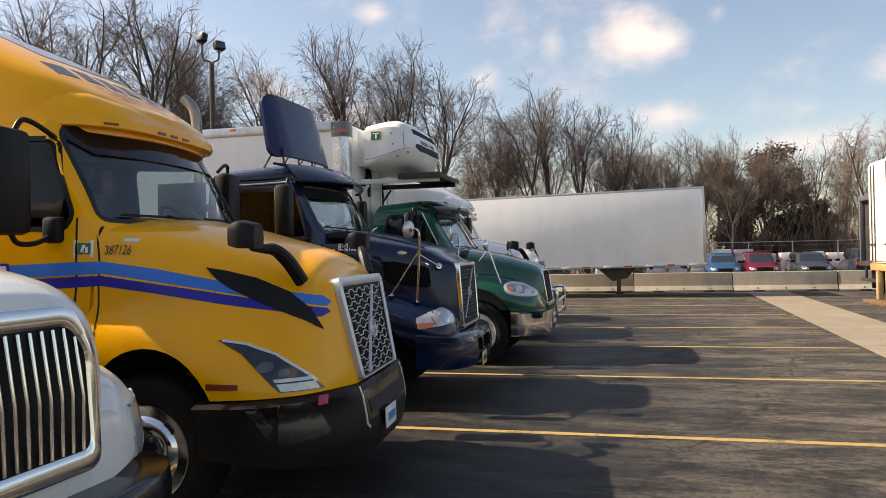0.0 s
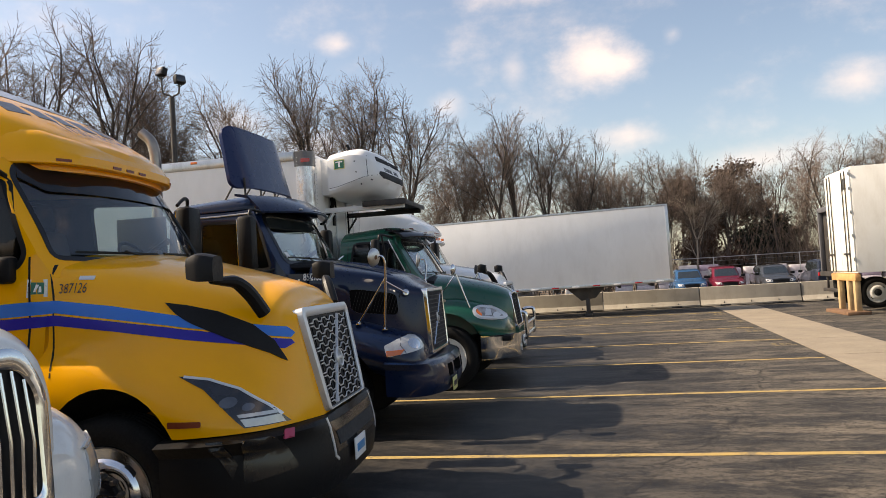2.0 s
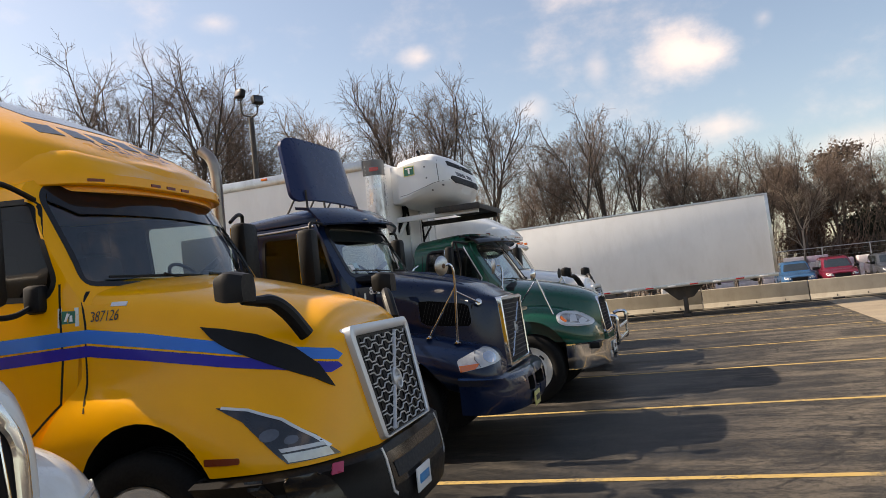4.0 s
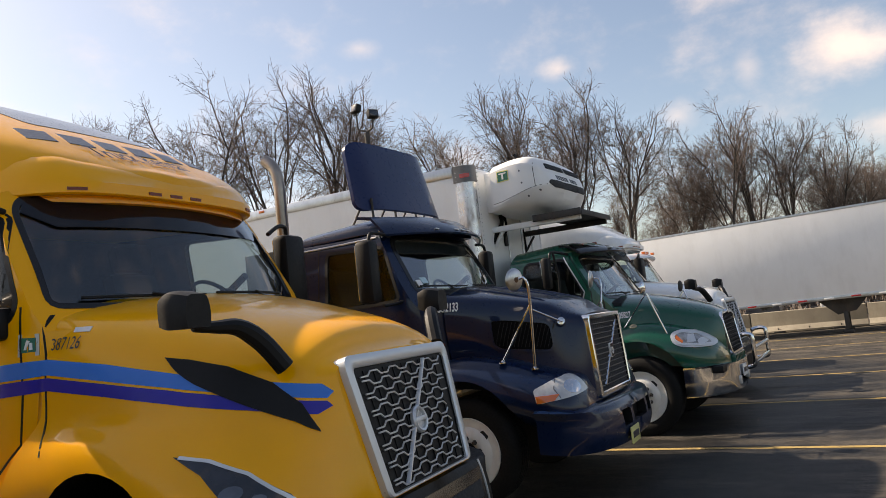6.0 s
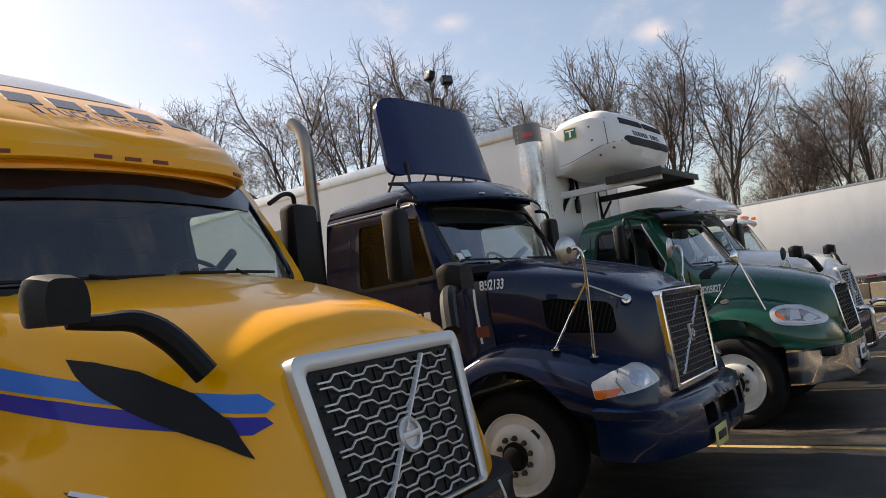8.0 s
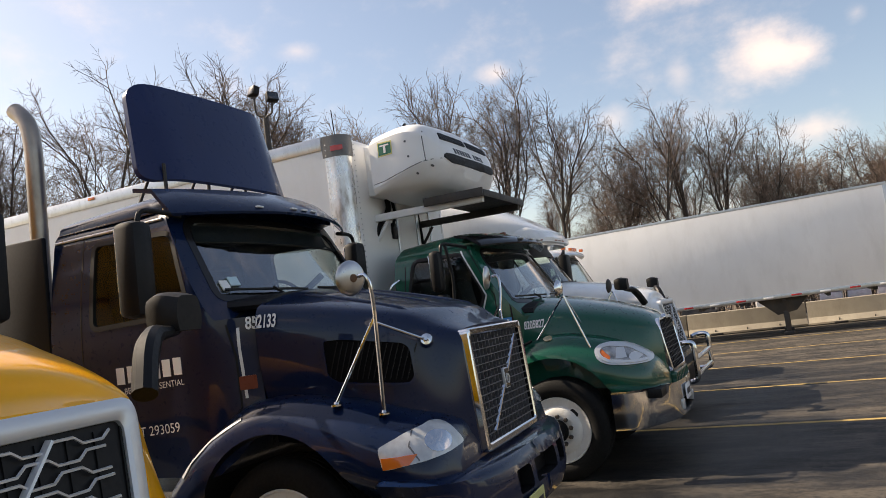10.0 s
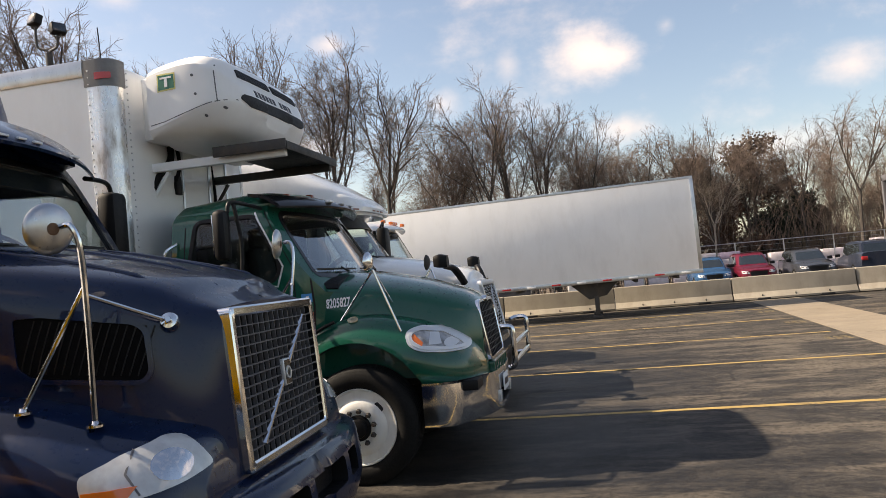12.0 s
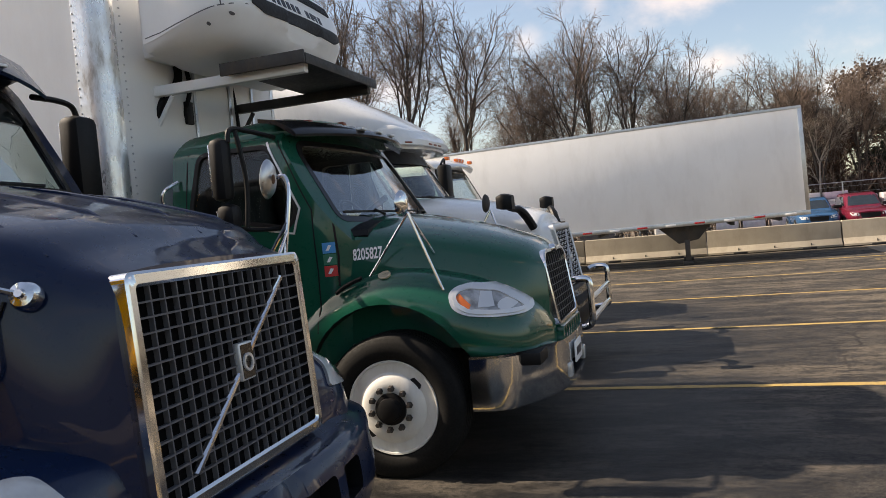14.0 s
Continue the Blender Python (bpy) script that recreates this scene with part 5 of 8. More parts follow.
        part("mirror_arm", tube(bmesh.new(), arm, [0.020 + 0.030 * min(1, k / 13) for k in range(len(arm))], 10), BLACK, hm, "broad black mirror arm")
    part("door_seam", band([(-1.97, 2.10), (-1.98, 1.64), (-2.02, 1.36), (-2.30, 1.14)], B, 0.014, "near", 0.002), BLACK, cab)
    part("hood_seam", band([(-1.82, 2.04), (-1.80, 1.79), (-1.80, 1.30)], B, 0.014, "near", 0.002), BLACK, hood)
    part("door_handle", patch(rounded([(-3.60, 1.24), (-3.32, 1.24), (-3.32, 1.35), (-3.60, 1.35)], 0.02), B, "near", 0.02, 0.03), GLOSS_BLACK, cab)
    # lower side fairing
    part("side_fairing", hull([[(-6.1, 1.18, 0.35), (-6.1, 1.19, 0.7), (-6.1, 1.19, 1.02), (-6.1, 0, 1.02)], [(-2.15, 1.18, 0.40), (-2.15, 1.19, 0.7), (-2.15, 1.19, 1.02), (-2.15, 0, 1.02)]], 1, 1, False), cab.data.materials[0], T)
    boxpart("step", (-3.6, -1.25, 0.72), (-2.25, -1.15, 0.78), ALU, T, 0.01, "ribbed aluminium step")
    for x in (-5.3, -4.0):
        wheel(T, x, 1.2, True, nuts=False)
        wheel(T, x, 1.2, False, nuts=False)
    return hood


Y_HOOD = dress_sleeper(Y_T, Y_CAB, Y_B, Y_C, Y_R, Y_D, Y_BUMP, Y_ROOF, False)
lb = [(-3.52, 1.775), (-2.49, 1.785), (-2.0, 1.80), (-1.78, 1.80), (-1.32, 1.742), (-0.88, 1.665), (-0.55, 1.605), (-0.33, 1.56), (-0.15, 1.525), (-0.105, 1.48), (-0.125, 1.452), (-0.27, 1.482), (-0.66, 1.556), (-0.87, 1.592), (-1.31, 1.655), (-1.78, 1.718), (-2.01, 1.71), (-2.51, 1.695), (-3.54, 1.685)]
db = [(-3.54, 1.672), (-2.5, 1.682), (-2.0, 1.70), (-1.78, 1.703), (-1.3, 1.64), (-0.86, 1.578), (-0.66, 1.543), (-0.27, 1.468), (-0.125, 1.438), (-0.105, 1.41), (-0.15, 1.38), (-0.43, 1.44), (-0.85, 1.51), (-1.3, 1.575), (-1.78, 1.635), (-2.53, 1.605), (-3.55, 1.595)]
part("stripe", patch(lb, Y_B, "near", 0.006, 0.004, 0.03), BLUE, Y_T, "light blue side stripe")
part("stripe", patch(db, Y_B, "near", 0.006, 0.004, 0.03), DEEP_BLUE, Y_T, "deep blue side stripe")
sg = part("door_sign", patch(rounded([(-3.21, 1.575), (-2.49, 1.60), (-2.49, 1.80), (-3.21, 1.79)], 0.03), Y_B, "near", 0.009, 0.006, 0.1), DEEP_BLUE, Y_CAB, "white sign plate with a dark blue border")
part("sign_face", patch(rounded([(-3.19, 1.595), (-2.51, 1.617), (-2.51, 1.783), (-3.19, 1.773)], 0.02), Y_B, "near", 0.012, 0.006, 0.1), VINYL_WHITE, sg)
for k in range(6):
    x = -3.12 + 0.094 * k
    part("sign_shape", patch([(x, 1.645 + 0.003 * k), (x + 0.072, 1.647 + 0.003 * k), (x + 0.10, 1.735 + 0.003 * k), (x + 0.028, 1.733 + 0.003 * k)], Y_B, "near", 0.014, 0.006, 0.1), INK, sg)
part("lettering", words("Truck Rental", 0.085, (-3.10, 1.505), Y_B, "near", lean=0.25, slope=2, bold=0.003), INK, Y_CAB, smooth=0)
part("lettering", words("USDOT", 0.085, (-3.13, 1.225), Y_B, "near", slope=2), GREY_BLUE, Y_CAB, smooth=0)
part("lettering_bar", patch([(-2.86, 1.235), (-2.60, 1.245), (-2.60, 1.29), (-2.86, 1.28)], Y_B, "near", 0.005, 0.006), GREY_BLUE, Y_CAB)
part("lettering", words("GVW 80000", 0.085, (-3.10, 1.115), Y_B, "near", slope=1), GREY_BLUE, Y_CAB, smooth=0)
part("fleet_number", words("387126", 0.092, (-1.76, 1.845), Y_B, "near", 0.010, slope=-1, narrow=0.82), INK, Y_HOOD, smooth=0)
part("maker_badge", patch([(-1.62, 1.93), (-1.50, 1.925), (-1.50, 1.95), (-1.62, 1.955)], Y_B, "near", 0.006), SILVER, Y_HOOD)
st = part("sticker", patch([(-1.995, 1.83), (-1.845, 1.83), (-1.84, 1.945), (-1.985, 1.95)], Y_B, "near", 0.004, 0.006), ALU, Y_CAB, "green and silver square sticker")
part("sticker_face", patch([(-1.965, 1.85), (-1.87, 1.85), (-1.865, 1.925), (-1.96, 1.93)], Y_B, "near", 0.006, 0.006), STICK_GREEN, st)
part("sticker_mark", patch([(-1.945, 1.865), (-1.93, 1.865), (-1.90, 1.91), (-1.92, 1.915)], Y_B, "near", 0.008, 0.006), VINYL_WHITE, st)
part("sticker_mark", patch([(-1.905, 1.862), (-1.885, 1.862), (-1.885, 1.90), (-1.90, 1.90)], Y_B, "near", 0.008, 0.006), VINYL_WHITE, st)
part("sticker", patch([(-0.095, 0.825), (-0.05, 0.825), (-0.05, 0.857), (-0.095, 0.857)], Y_D, "near", 0.022, 0.006, 0.02), surface("pink_sticker", (0.45, 0.05, 0.11), rough=0.4), Y_BUMP, "small pink sticker")
plate(Y_BUMP, (0.19, -0.16, 0.575), 0, VINYL_WHITE, STICK_BLUE)
# the roof's faded name, as plain blocks, and its second line
for k in range(6):
    y = -0.80 + 0.27 * k
    part("roof_shape", patch([(y, 3.205), (y + 0.19, 3.205), (y + 0.225, 3.315), (y + 0.035, 3.315)], Y_R, "front", 0.004, 0.006, 0.1), GREY_BLUE, Y_ROOF, "faded slate block")
part("roof_lettering", words("Truck Rental", 0.155, (-0.50, 3.075), Y_R, "front", 0.016, bold=0.002), INK, Y_ROOF, smooth=0)
part("roof_panel", patch(rounded([(-4.2, -0.75), (-2.45, -0.55), (-2.45, 0.55), (-4.2, 0.75)], 0.1), Y_R, "top", 0.004, 0.006, 0.15), surface("grey_roof_panel", (0.16, 0.17, 0.19), rough=0.3, coat=0.4), Y_ROOF, "grey panel on the roof's crown")


def shorten(ob, skip, k=1.0):
    """Draws the cab up to the nose: the hood is shorter than it was laid out."""
    move = lambda x, k: x + 0.26 * k * min(1.0, max(0.0, (-0.75 - x) / 1.2))
    for o_ in ob.children:
        if o_.name.split(".")[0] in skip:
            continue
        if o_.matrix_basis.translation.length > 0.01:
            o_.matrix_basis = Matrix.Translation((move(o_.matrix_basis.translation.x, k) - o_.matrix_basis.translation.x, 0, 0)) @ o_.matrix_basis
            continue
        kk = 0.4 if o_.name.startswith("side_mirror") else k
        for v_ in o_.data.vertices:
            v_.co.x = move(v_.co.x, kk)
        shorten(o_, skip, kk)


shorten(Y_T, ("roof_fairing", "roof_brow"))

# ---- navy tractor ----
nf = lambda y, z: -1.45 - 0.16 * (y / 1.05) ** 2 - 0.54 * (z - 2.1)
m = grille_space(0.035, 0.895, 0.06)
H = 0.80
outer = rounded([(-0.575, 0.0), (0.575, 0.0), (0.575, H), (-0.575, H)], 0.035)
inner = rounded([(-0.525, 0.05), (0.525, 0.05), (0.53, H - 0.05), (-0.53, H - 0.05)], 0.02)
ng = part("grille", frame_ring(m, outer, inner, 0.12), CHROME, N_T, "polished metal grille surround")
part("grille_backing", flat_panel(m, inner, -0.040, 0.008), INK_BLACK, ng)
for k in range(1, 15):
    y = -0.525 + 1.05 * k / 15
    part("grille_bar", box(bmesh.new(), (-0.034, y - 0.003, 0.05), (-0.014, y + 0.003, H - 0.05), 0.0, m), GREY, ng)
for k in range(1, 14):
    z = 0.05 + 0.70 * k / 14
    part("grille_bar", box(bmesh.new(), (-0.032, -0.525, z - 0.003), (-0.012, 0.525, z + 0.003), 0.0, m), GREY, ng)
part("slash_bar", slash(m, (-0.36, 0.10), (0.40, H - 0.10), -0.005, 0.03), CHROME, ng, "bright diagonal bar")
nb = part("badge", box(bmesh.new(), (-0.03, -0.048, -0.072), (0.004, 0.048, 0.072), 0.006, m @ Matrix.Translation((0, 0.02, 0.41))), SILVER, ng, "upright bright badge plate")
part("badge_field", box(bmesh.new(), (0.0045, -0.040, -0.064), (0.006, 0.040, 0.064), 0.0, m @ Matrix.Translation((0, 0.02, 0.41))), GLOSS_BLACK, nb)
bm = lathe(bmesh.new(), [(0.036, 0.006), (0.035, 0.012), (0.024, 0.012), (0.023, 0.006)], 24, "x")
bm.transform(m @ Matrix.Translation((0, 0.02, 0.405)))
part("badge_ring", bm, SILVER, nb)
visor(N_T, nf, 2.945, 2.745, 0.42, 1.15, NAVY, label="navy sun visor with small marker lights")
part("roof_cap", hull([[(-3.0, 1.05, 2.74), (-3.0, 1.0, 2.82), (-3.0, 0.7, 2.90), (-3.0, 0, 2.93)], [(-2.2, 1.05, 2.76), (-2.2, 1.0, 2.86), (-2.2, 0.7, 2.96), (-2.2, 0, 3.0)], [(-1.86, 0.98, 2.78), (-1.86, 0.95, 2.86), (-1.86, 0.65, 2.94), (-1.86, 0, 2.965)]], 4, 3), NAVY, N_T, "glossy navy roof crown")
# silver colour carries the highlight that runs along the roof's edge
part("drip_rail", tube(bmesh.new(), [(-3.0, -1.082, 2.685), (-2.4, -1.084, 2.695), (-1.98, -1.075, 2.71)], 0.011, 8), SILVER, N_T, "drip rail along the roof's edge, silver for its highlight line")
for y in (-0.50, -0.14, 0.0, 0.14, 0.62):
    k = (y / 1.15) ** 2
    x = nf(y, 2.945) + 0.42 * (1 - 0.35 * k) - 0.018
    boxpart("marker_light", (x - 0.015, y - 0.035, 2.772 - 0.03 * k), (x + 0.012, y + 0.035, 2.787 - 0.03 * k), VINYL_WHITE, N_T, 0.004)
vent = [(-0.88, 1.735), (-0.76, 1.735), (-0.38, 1.665), (-0.335, 1.62), (-0.32, 1.435), (-0.355, 1.39), (-0.80, 1.445), (-0.87, 1.50)]
nv = part("hood_vent", patch(rounded(vent, 0.03), N_B, "near", 0.012, 0.02, 0.03), INK_BLACK, N_T, "black louvred side intake")
part("vent_rim", band(rounded(vent, 0.03), N_B, 0.022, "near", 0.022, 0.03, closed=True), NAVY, nv)
for k in range(15):
    x = -0.85 + 0.034 * k
    part("louvre", band([(x, 1.465 - 0.13 * (x + 0.7)), (x + 0.07, 1.69 - 0.15 * (x + 0.7))], N_B, 0.006, "near", 0.018), BLACK, nv)
hl = rounded([(-1.145, 1.07), (-0.98, 1.128), (-0.79, 1.168), (-0.71, 1.155), (-0.655, 1.10), (-0.60, 1.02), (-0.91, 0.975), (-1.135, 0.945)], 0.03, 3)
for sd in (1, -1):
    fl = (lambda b_: b_) if sd == 1 else mirrored
    h = part("headlight", fl(patch(hl, N_B, "corner", 0.015, 0.03, 0.035)), LAMP_CLEAR, N_T, "cloudy headlight with an amber corner")
    part("turn_lamp", fl(patch([(-1.13, 0.95), (-1.0, 0.963), (-0.945, 1.015), (-1.135, 1.012)], N_B, "corner", 0.020, 0.02, 0.03)), ORANGE, h)
    part("lamp_divider", fl(band([(-0.93, 1.138), (-0.98, 1.06), (-0.94, 0.98)], N_B, 0.008, "corner", 0.020)), GREY, h)
    part("lamp_bowl", fl(patch(ellipse(-0.80, 1.065, 0.09, 0.055, 16), N_B, "corner", 0.019, 0.02, 0.03)), CHROME, h)
part("fleet_number", words("8502133", 0.115, (-1.40, 1.87), N_B, "near", 0.014, slope=-2, bold=0.003, narrow=0.56), VINYL_WHITE, N_T, smooth=0)
for i, (x, w) in enumerate(((-2.30, 0.085), (-2.20, 0.085), (-2.10, 0.085), (-1.995, 0.10), (-1.885, 0.085), (-1.785, 0.085))):
    z = 1.60 + 0.05 * (x + 2.3)
    x -= 0.12
    part("name_shape", patch([(x, z), (x + w - 0.015, z), (x + w - 0.015, z + 0.115), (x, z + 0.115)], N_B, "near", 0.004, 0.006), VINYL_WHITE, N_CAB, "white block of the faded name")
part("lettering", words("BEYOND ESSENTIAL", 0.060, (-2.36, 1.530), N_B, "near", slope=3), VINYL_WHITE, N_CAB, smooth=0)
part("lettering", words("DOT 293059", 0.092, (-2.40, 1.225), N_B, "near", slope=3), VINYL_WHITE, N_CAB, smooth=0)
part("side_lamp", patch(rounded([(-1.46, 1.475), (-1.37, 1.475), (-1.37, 1.565), (-1.46, 1.565)], 0.01), N_B, "near", 0.012), DULL_ORANGE, N_CAB)
part("hood_seam", band([(-1.435, 2.02), (-1.44, 1.75), (-1.43, 1.42)], N_B, 0.016, "near", 0.004), SILVER, N_T)
part("arch_trim", band([(-1.90, 0.95), (-1.82, 1.05), (-1.65, 1.18), (-1.40, 1.30)], N_B, 0.02, "near", 0.006), VINYL_GREY, N_T)
part("door_seam", band([(-2.72, 2.66), (-2.72, 1.10)], N_B, 0.012, "near", 0.002), BLACK, N_CAB)
part("door_seam", band([(-1.52, 2.05), (-1.46, 1.70), (-1.46, 1.30)], N_B, 0.012, "near", 0.002), BLACK, N_CAB)
post_mirror(N_T, (-0.485, -1.17, 2.085), [(-0.44, -1.03, 1.255), (-0.73, -1.09, 1.335), (-0.235, -0.735, 1.655)])
post_mirror(N_T, (-0.45, 1.17, 2.085), [(-0.395, 1.03, 1.225), (-0.69, 1.09, 1.315), (-0.21, 0.735, 1.65)])
bm = lathe(bmesh.new(), [(0.0, -0.045), (0.012, -0.045), (0.016, -0.03), (0.036, -0.025), (0.044, -0.008), (0.047, 0.02)], 24, "y")
bm.transform(pose(-0.235, -0.735, 1.655, -15, 0, 20))
part("brace_mount", bm, CHROME, N_T, "round chrome brace mount")
cab_mirror(N_T, (-1.97, -1.55, 2.02), (-1.78, -1.37, 2.64), [[(-1.85, -1.44, 2.62), (-1.85, -1.40, 2.71), (-1.85, -1.22, 2.72), (-1.83, -1.06, 2.70)], [(-1.77, -1.40, 1.99), (-1.73, -1.26, 2.0), (-1.69, -1.16, 2.02)]])
cab_mirror(N_T, (-1.98, 1.36, 2.10), (-1.82, 1.56, 2.64), [[(-1.9, 1.46, 2.62), (-1.9, 1.42, 2.70), (-1.86, 1.25, 2.71), (-1.84, 1.05, 2.70)]])
part("grab_rail", tube(bmesh.new(), smooth_line([(-1.90, -1.10, 2.70), (-1.90, -1.14, 2.76), (-1.90, -1.06, 2.80)], 4), 0.008, 6), CHROME, N_T)
boxpart("cab_extender", (-3.68, -1.17, 0.9), (-3.04, -1.13, 2.74), BLACK, N_T, 0.012, "matt black cab extender panel")
boxpart("cab_extender", (-3.68, 1.13, 0.9), (-3.04, 1.17, 2.74), BLACK, N_T, 0.012)
tip = smooth_line([(-3.20, -1.06, 1.2), (-3.20, -1.06, 2.2), (-3.19, -1.06, 3.2), (-3.195, -1.06, 3.50), (-3.24, -1.06, 3.68), (-3.36, -1.06, 3.80)], 6)
part("stack_pipe", tube(bmesh.new(), tip, 0.065, 16, cap=False), EXHAUST, N_T, "heat-stained steel exhaust stack")
# roof deflector
pm = pose(-2.10, -0.10, 3.07, 0, -15, -3)
poly = rounded([(-0.86, 0.0), (0.86, 0.0), (0.78, 0.82), (-0.78, 0.82)], 0.14, 6)
bm = prism(poly, -0.02, 0.02, "x")
for ax, lim, k in ((1, 0.86, 24),):
    for i in range(1, k):
        bmesh.ops.bisect_plane(bm, geom=bm.verts[:] + bm.edges[:] + bm.faces[:], plane_co=(0, -lim + 2 * lim * i / k, 0), plane_no=(0, 1, 0))
for v_ in bm.verts:
    v_.co.x -= 0.05 * v_.co.y ** 2 + 1.0 * max(0.0, abs(v_.co.y) - 0.52) ** 2
bm.transform(pm)
df = part("roof_deflector", bm, NAVY_DULL, N_T, "large navy roof deflector panel tilted back")
for y in (-0.80, -0.32, 0.15, 0.62):
    part("deflector_strut", tube(bmesh.new(), [(-2.16, y, 2.80), (-2.17, y, 3.18)], 0.014, 6), STEEL_DARK, df)
    part("deflector_strut", tube(bmesh.new(), [(-2.50, y, 2.82), (-2.24, y, 3.22)], 0.012, 6), STEEL_DARK, df)
wiper(N_CAB, N_C, (-0.45, 2.08), (-0.95, 2.15), (-0.15, 2.13))
wiper(N_CAB, N_C, (0.35, 2.08), (0.0, 2.14), (0.75, 2.14))
part("permit_sticker", patch([(-0.95, 2.155), (-0.885, 2.155), (-0.885, 2.225), (-0.95, 2.225)], N_C, "front", 0.006, 0.004), VINYL_WHITE, N_CAB)
part("permit_sticker", patch([(-0.872, 2.185), (-0.79, 2.185), (-0.79, 2.25), (-0.872, 2.25)], N_C, "front", 0.006, 0.004), surface("pale_blue_sticker", (0.45, 0.62, 0.68), rough=0.4), N_CAB)
part("dashboard", box(bmesh.new(), (-2.0, -1.05, 1.8), (-1.62, 1.05, 2.04), 0.05), DARK, N_CAB)
seat(N_CAB, -2.45, 0.55, 1.78)
seat(N_CAB, -2.45, -0.55, 1.78)
steering(N_CAB, -2.05, 0.55, 2.1)
# dark strip behind the glass for the visor's dark underside
part("visor_band", patch([(-0.95, 2.53), (0.95, 2.53), (0.9, 2.71), (-0.9, 2.71)], N_C, "front", -0.03, 0.005, 0.12), DARK, N_CAB)
plate(N_BUMP, (0.235, -0.34, 0.52), 0, STICK_YELLOW, INK)
part("cowl", hull([[(-1.72, 1.02, 2.0), (-1.72, 1.02, 2.08), (-1.72, 0.6, 2.11), (-1.72, 0, 2.12)], [(-1.30, 0.90, 2.0), (-1.30, 0.90, 2.05), (-1.30, 0.6, 2.105), (-1.30, 0, 2.125)]], 1, 2, False), BLACK, N_T)
for y in (-0.62, -0.2, 0.2, 0.62):
    part("hood_rib", tube(bmesh.new(), [land(N_B, Vector((x, y, 5)), Vector((0, 0, -1)), 0.0)[0] for x in (-1.2, -0.95, -0.7, -0.45, -0.25)], [0.004, 0.014, 0.015, 0.012, 0.004], 8), NAVY, N_T)

# ---- green truck ----
gf = lambda y, z: -0.66 - 0.12 * (y / 1.0) ** 2 - 0.62 * (z - 1.85)
m = grille_space(0.685, 0.925, 0.15)
outer = rounded([(-0.47, 0.0), (0.47, 0.0), (0.49, 0.51), (0.40, 0.585), (-0.40, 0.585), (-0.49, 0.51)], 0.07)
inner = rounded([(-0.43, 0.035), (0.43, 0.035), (0.455, 0.495), (0.38, 0.548), (-0.38, 0.548), (-0.455, 0.495)], 0.06)
gg = part("grille", frame_ring(m, outer, inner, 0.10), CHROME, G_T, "chrome ringed black mesh grille")
part("grille_backing", flat_panel(m, inner, -0.012), INK_BLACK, gg)
for k in range(1, 9):
    part("grille_bar", box(bmesh.new(), (-0.011, -0.43, 0.041 + 0.052 * k), (-0.005, 0.43, 0.046 + 0.052 * k), 0.0, m), GREY, gg)
for k in range(-4, 5):
    part("grille_bar", box(bmesh.new(), (-0.011, 0.092 * k - 0.003, 0.045), (-0.007, 0.092 * k + 0.003, 0.535), 0.0, m), GREY, gg)
bm = lathe(bmesh.new(), [(0.0, 0.02), (0.045, 0.018), (0.06, 0.0), (0.06, -0.03)], 24, "x")
bm.transform(m @ pose(0.0, 0, 0.575) @ Matrix.Diagonal((1, 1, 0.6, 1)))
part("badge", bm, CHROME, gg)
low = part("lower_grille", frame_ring(pose(0.70, 0, 0.79), rounded([(-0.44, 0.0), (0.44, 0.0), (0.44, 0.13), (-0.44, 0.13)], 0.03), rounded([(-0.41, 0.02), (0.41, 0.02), (0.41, 0.11), (-0.41, 0.11)], 0.03), 0.12), GREEN, G_T)
part("lower_backing", box(bmesh.new(), (0.58, -0.42, 0.80), (0.64, 0.42, 0.91), 0.0), DARK, low)
for k in range(-3, 4):
    part("lower_bar", box(bmesh.new(), (0.64, 0.12 * k - 0.012, 0.80), (0.69, 0.12 * k + 0.012, 0.91), 0.004), GREEN, low)
ring = [(0.035, 1.265), (0.07, 1.31), (0.16, 1.330), (0.34, 1.295), (0.48, 1.205), (0.545, 1.125), (0.52, 1.085), (0.36, 1.090), (0.16, 1.120), (0.07, 1.17)]
lens = [(0.075, 1.25), (0.10, 1.285), (0.16, 1.300), (0.33, 1.265), (0.45, 1.185), (0.505, 1.13), (0.485, 1.112), (0.36, 1.118), (0.18, 1.145), (0.10, 1.19)]
for sd in ("near", "far"):
    h = part("headlight", patch(rounded(ring, 0.05, 3), G_B, sd, 0.016, 0.03, 0.025), SILVER, G_T, "oval headlight in a chrome surround")
    part("lamp_lens", patch(rounded(lens, 0.04, 3), G_B, sd, 0.020, 0.03, 0.025), LAMP_GLASS, h, "clear lamp lens")
    part("lamp_rim", band(rounded(lens, 0.04, 3), G_B, 0.026, sd, 0.027, 0.03, closed=True), SILVER, h, "bright chrome rim")
    part("lamp_bowl", patch(ellipse(0.40, 1.165, 0.055, 0.038, 14), G_B, sd, 0.022, 0.02, 0.025), SILVER, h)
    part("turn_lamp", patch([(0.09, 1.24), (0.112, 1.262), (0.19, 1.185), (0.18, 1.155), (0.11, 1.195)], G_B, sd, 0.023, 0.02, 0.025), ORANGE, h)
    part("projector", patch([(0.235, 1.265), (0.30, 1.255), (0.33, 1.16), (0.235, 1.165)], G_B, sd, 0.022, 0.02, 0.025), SILVER, h)
part("fleet_number", words("8205827", 0.115, (-0.70, 1.555), G_B, "near", 0.012, slope=1, bold=0.003, narrow=0.52), VINYL_WHITE, G_T, smooth=0)
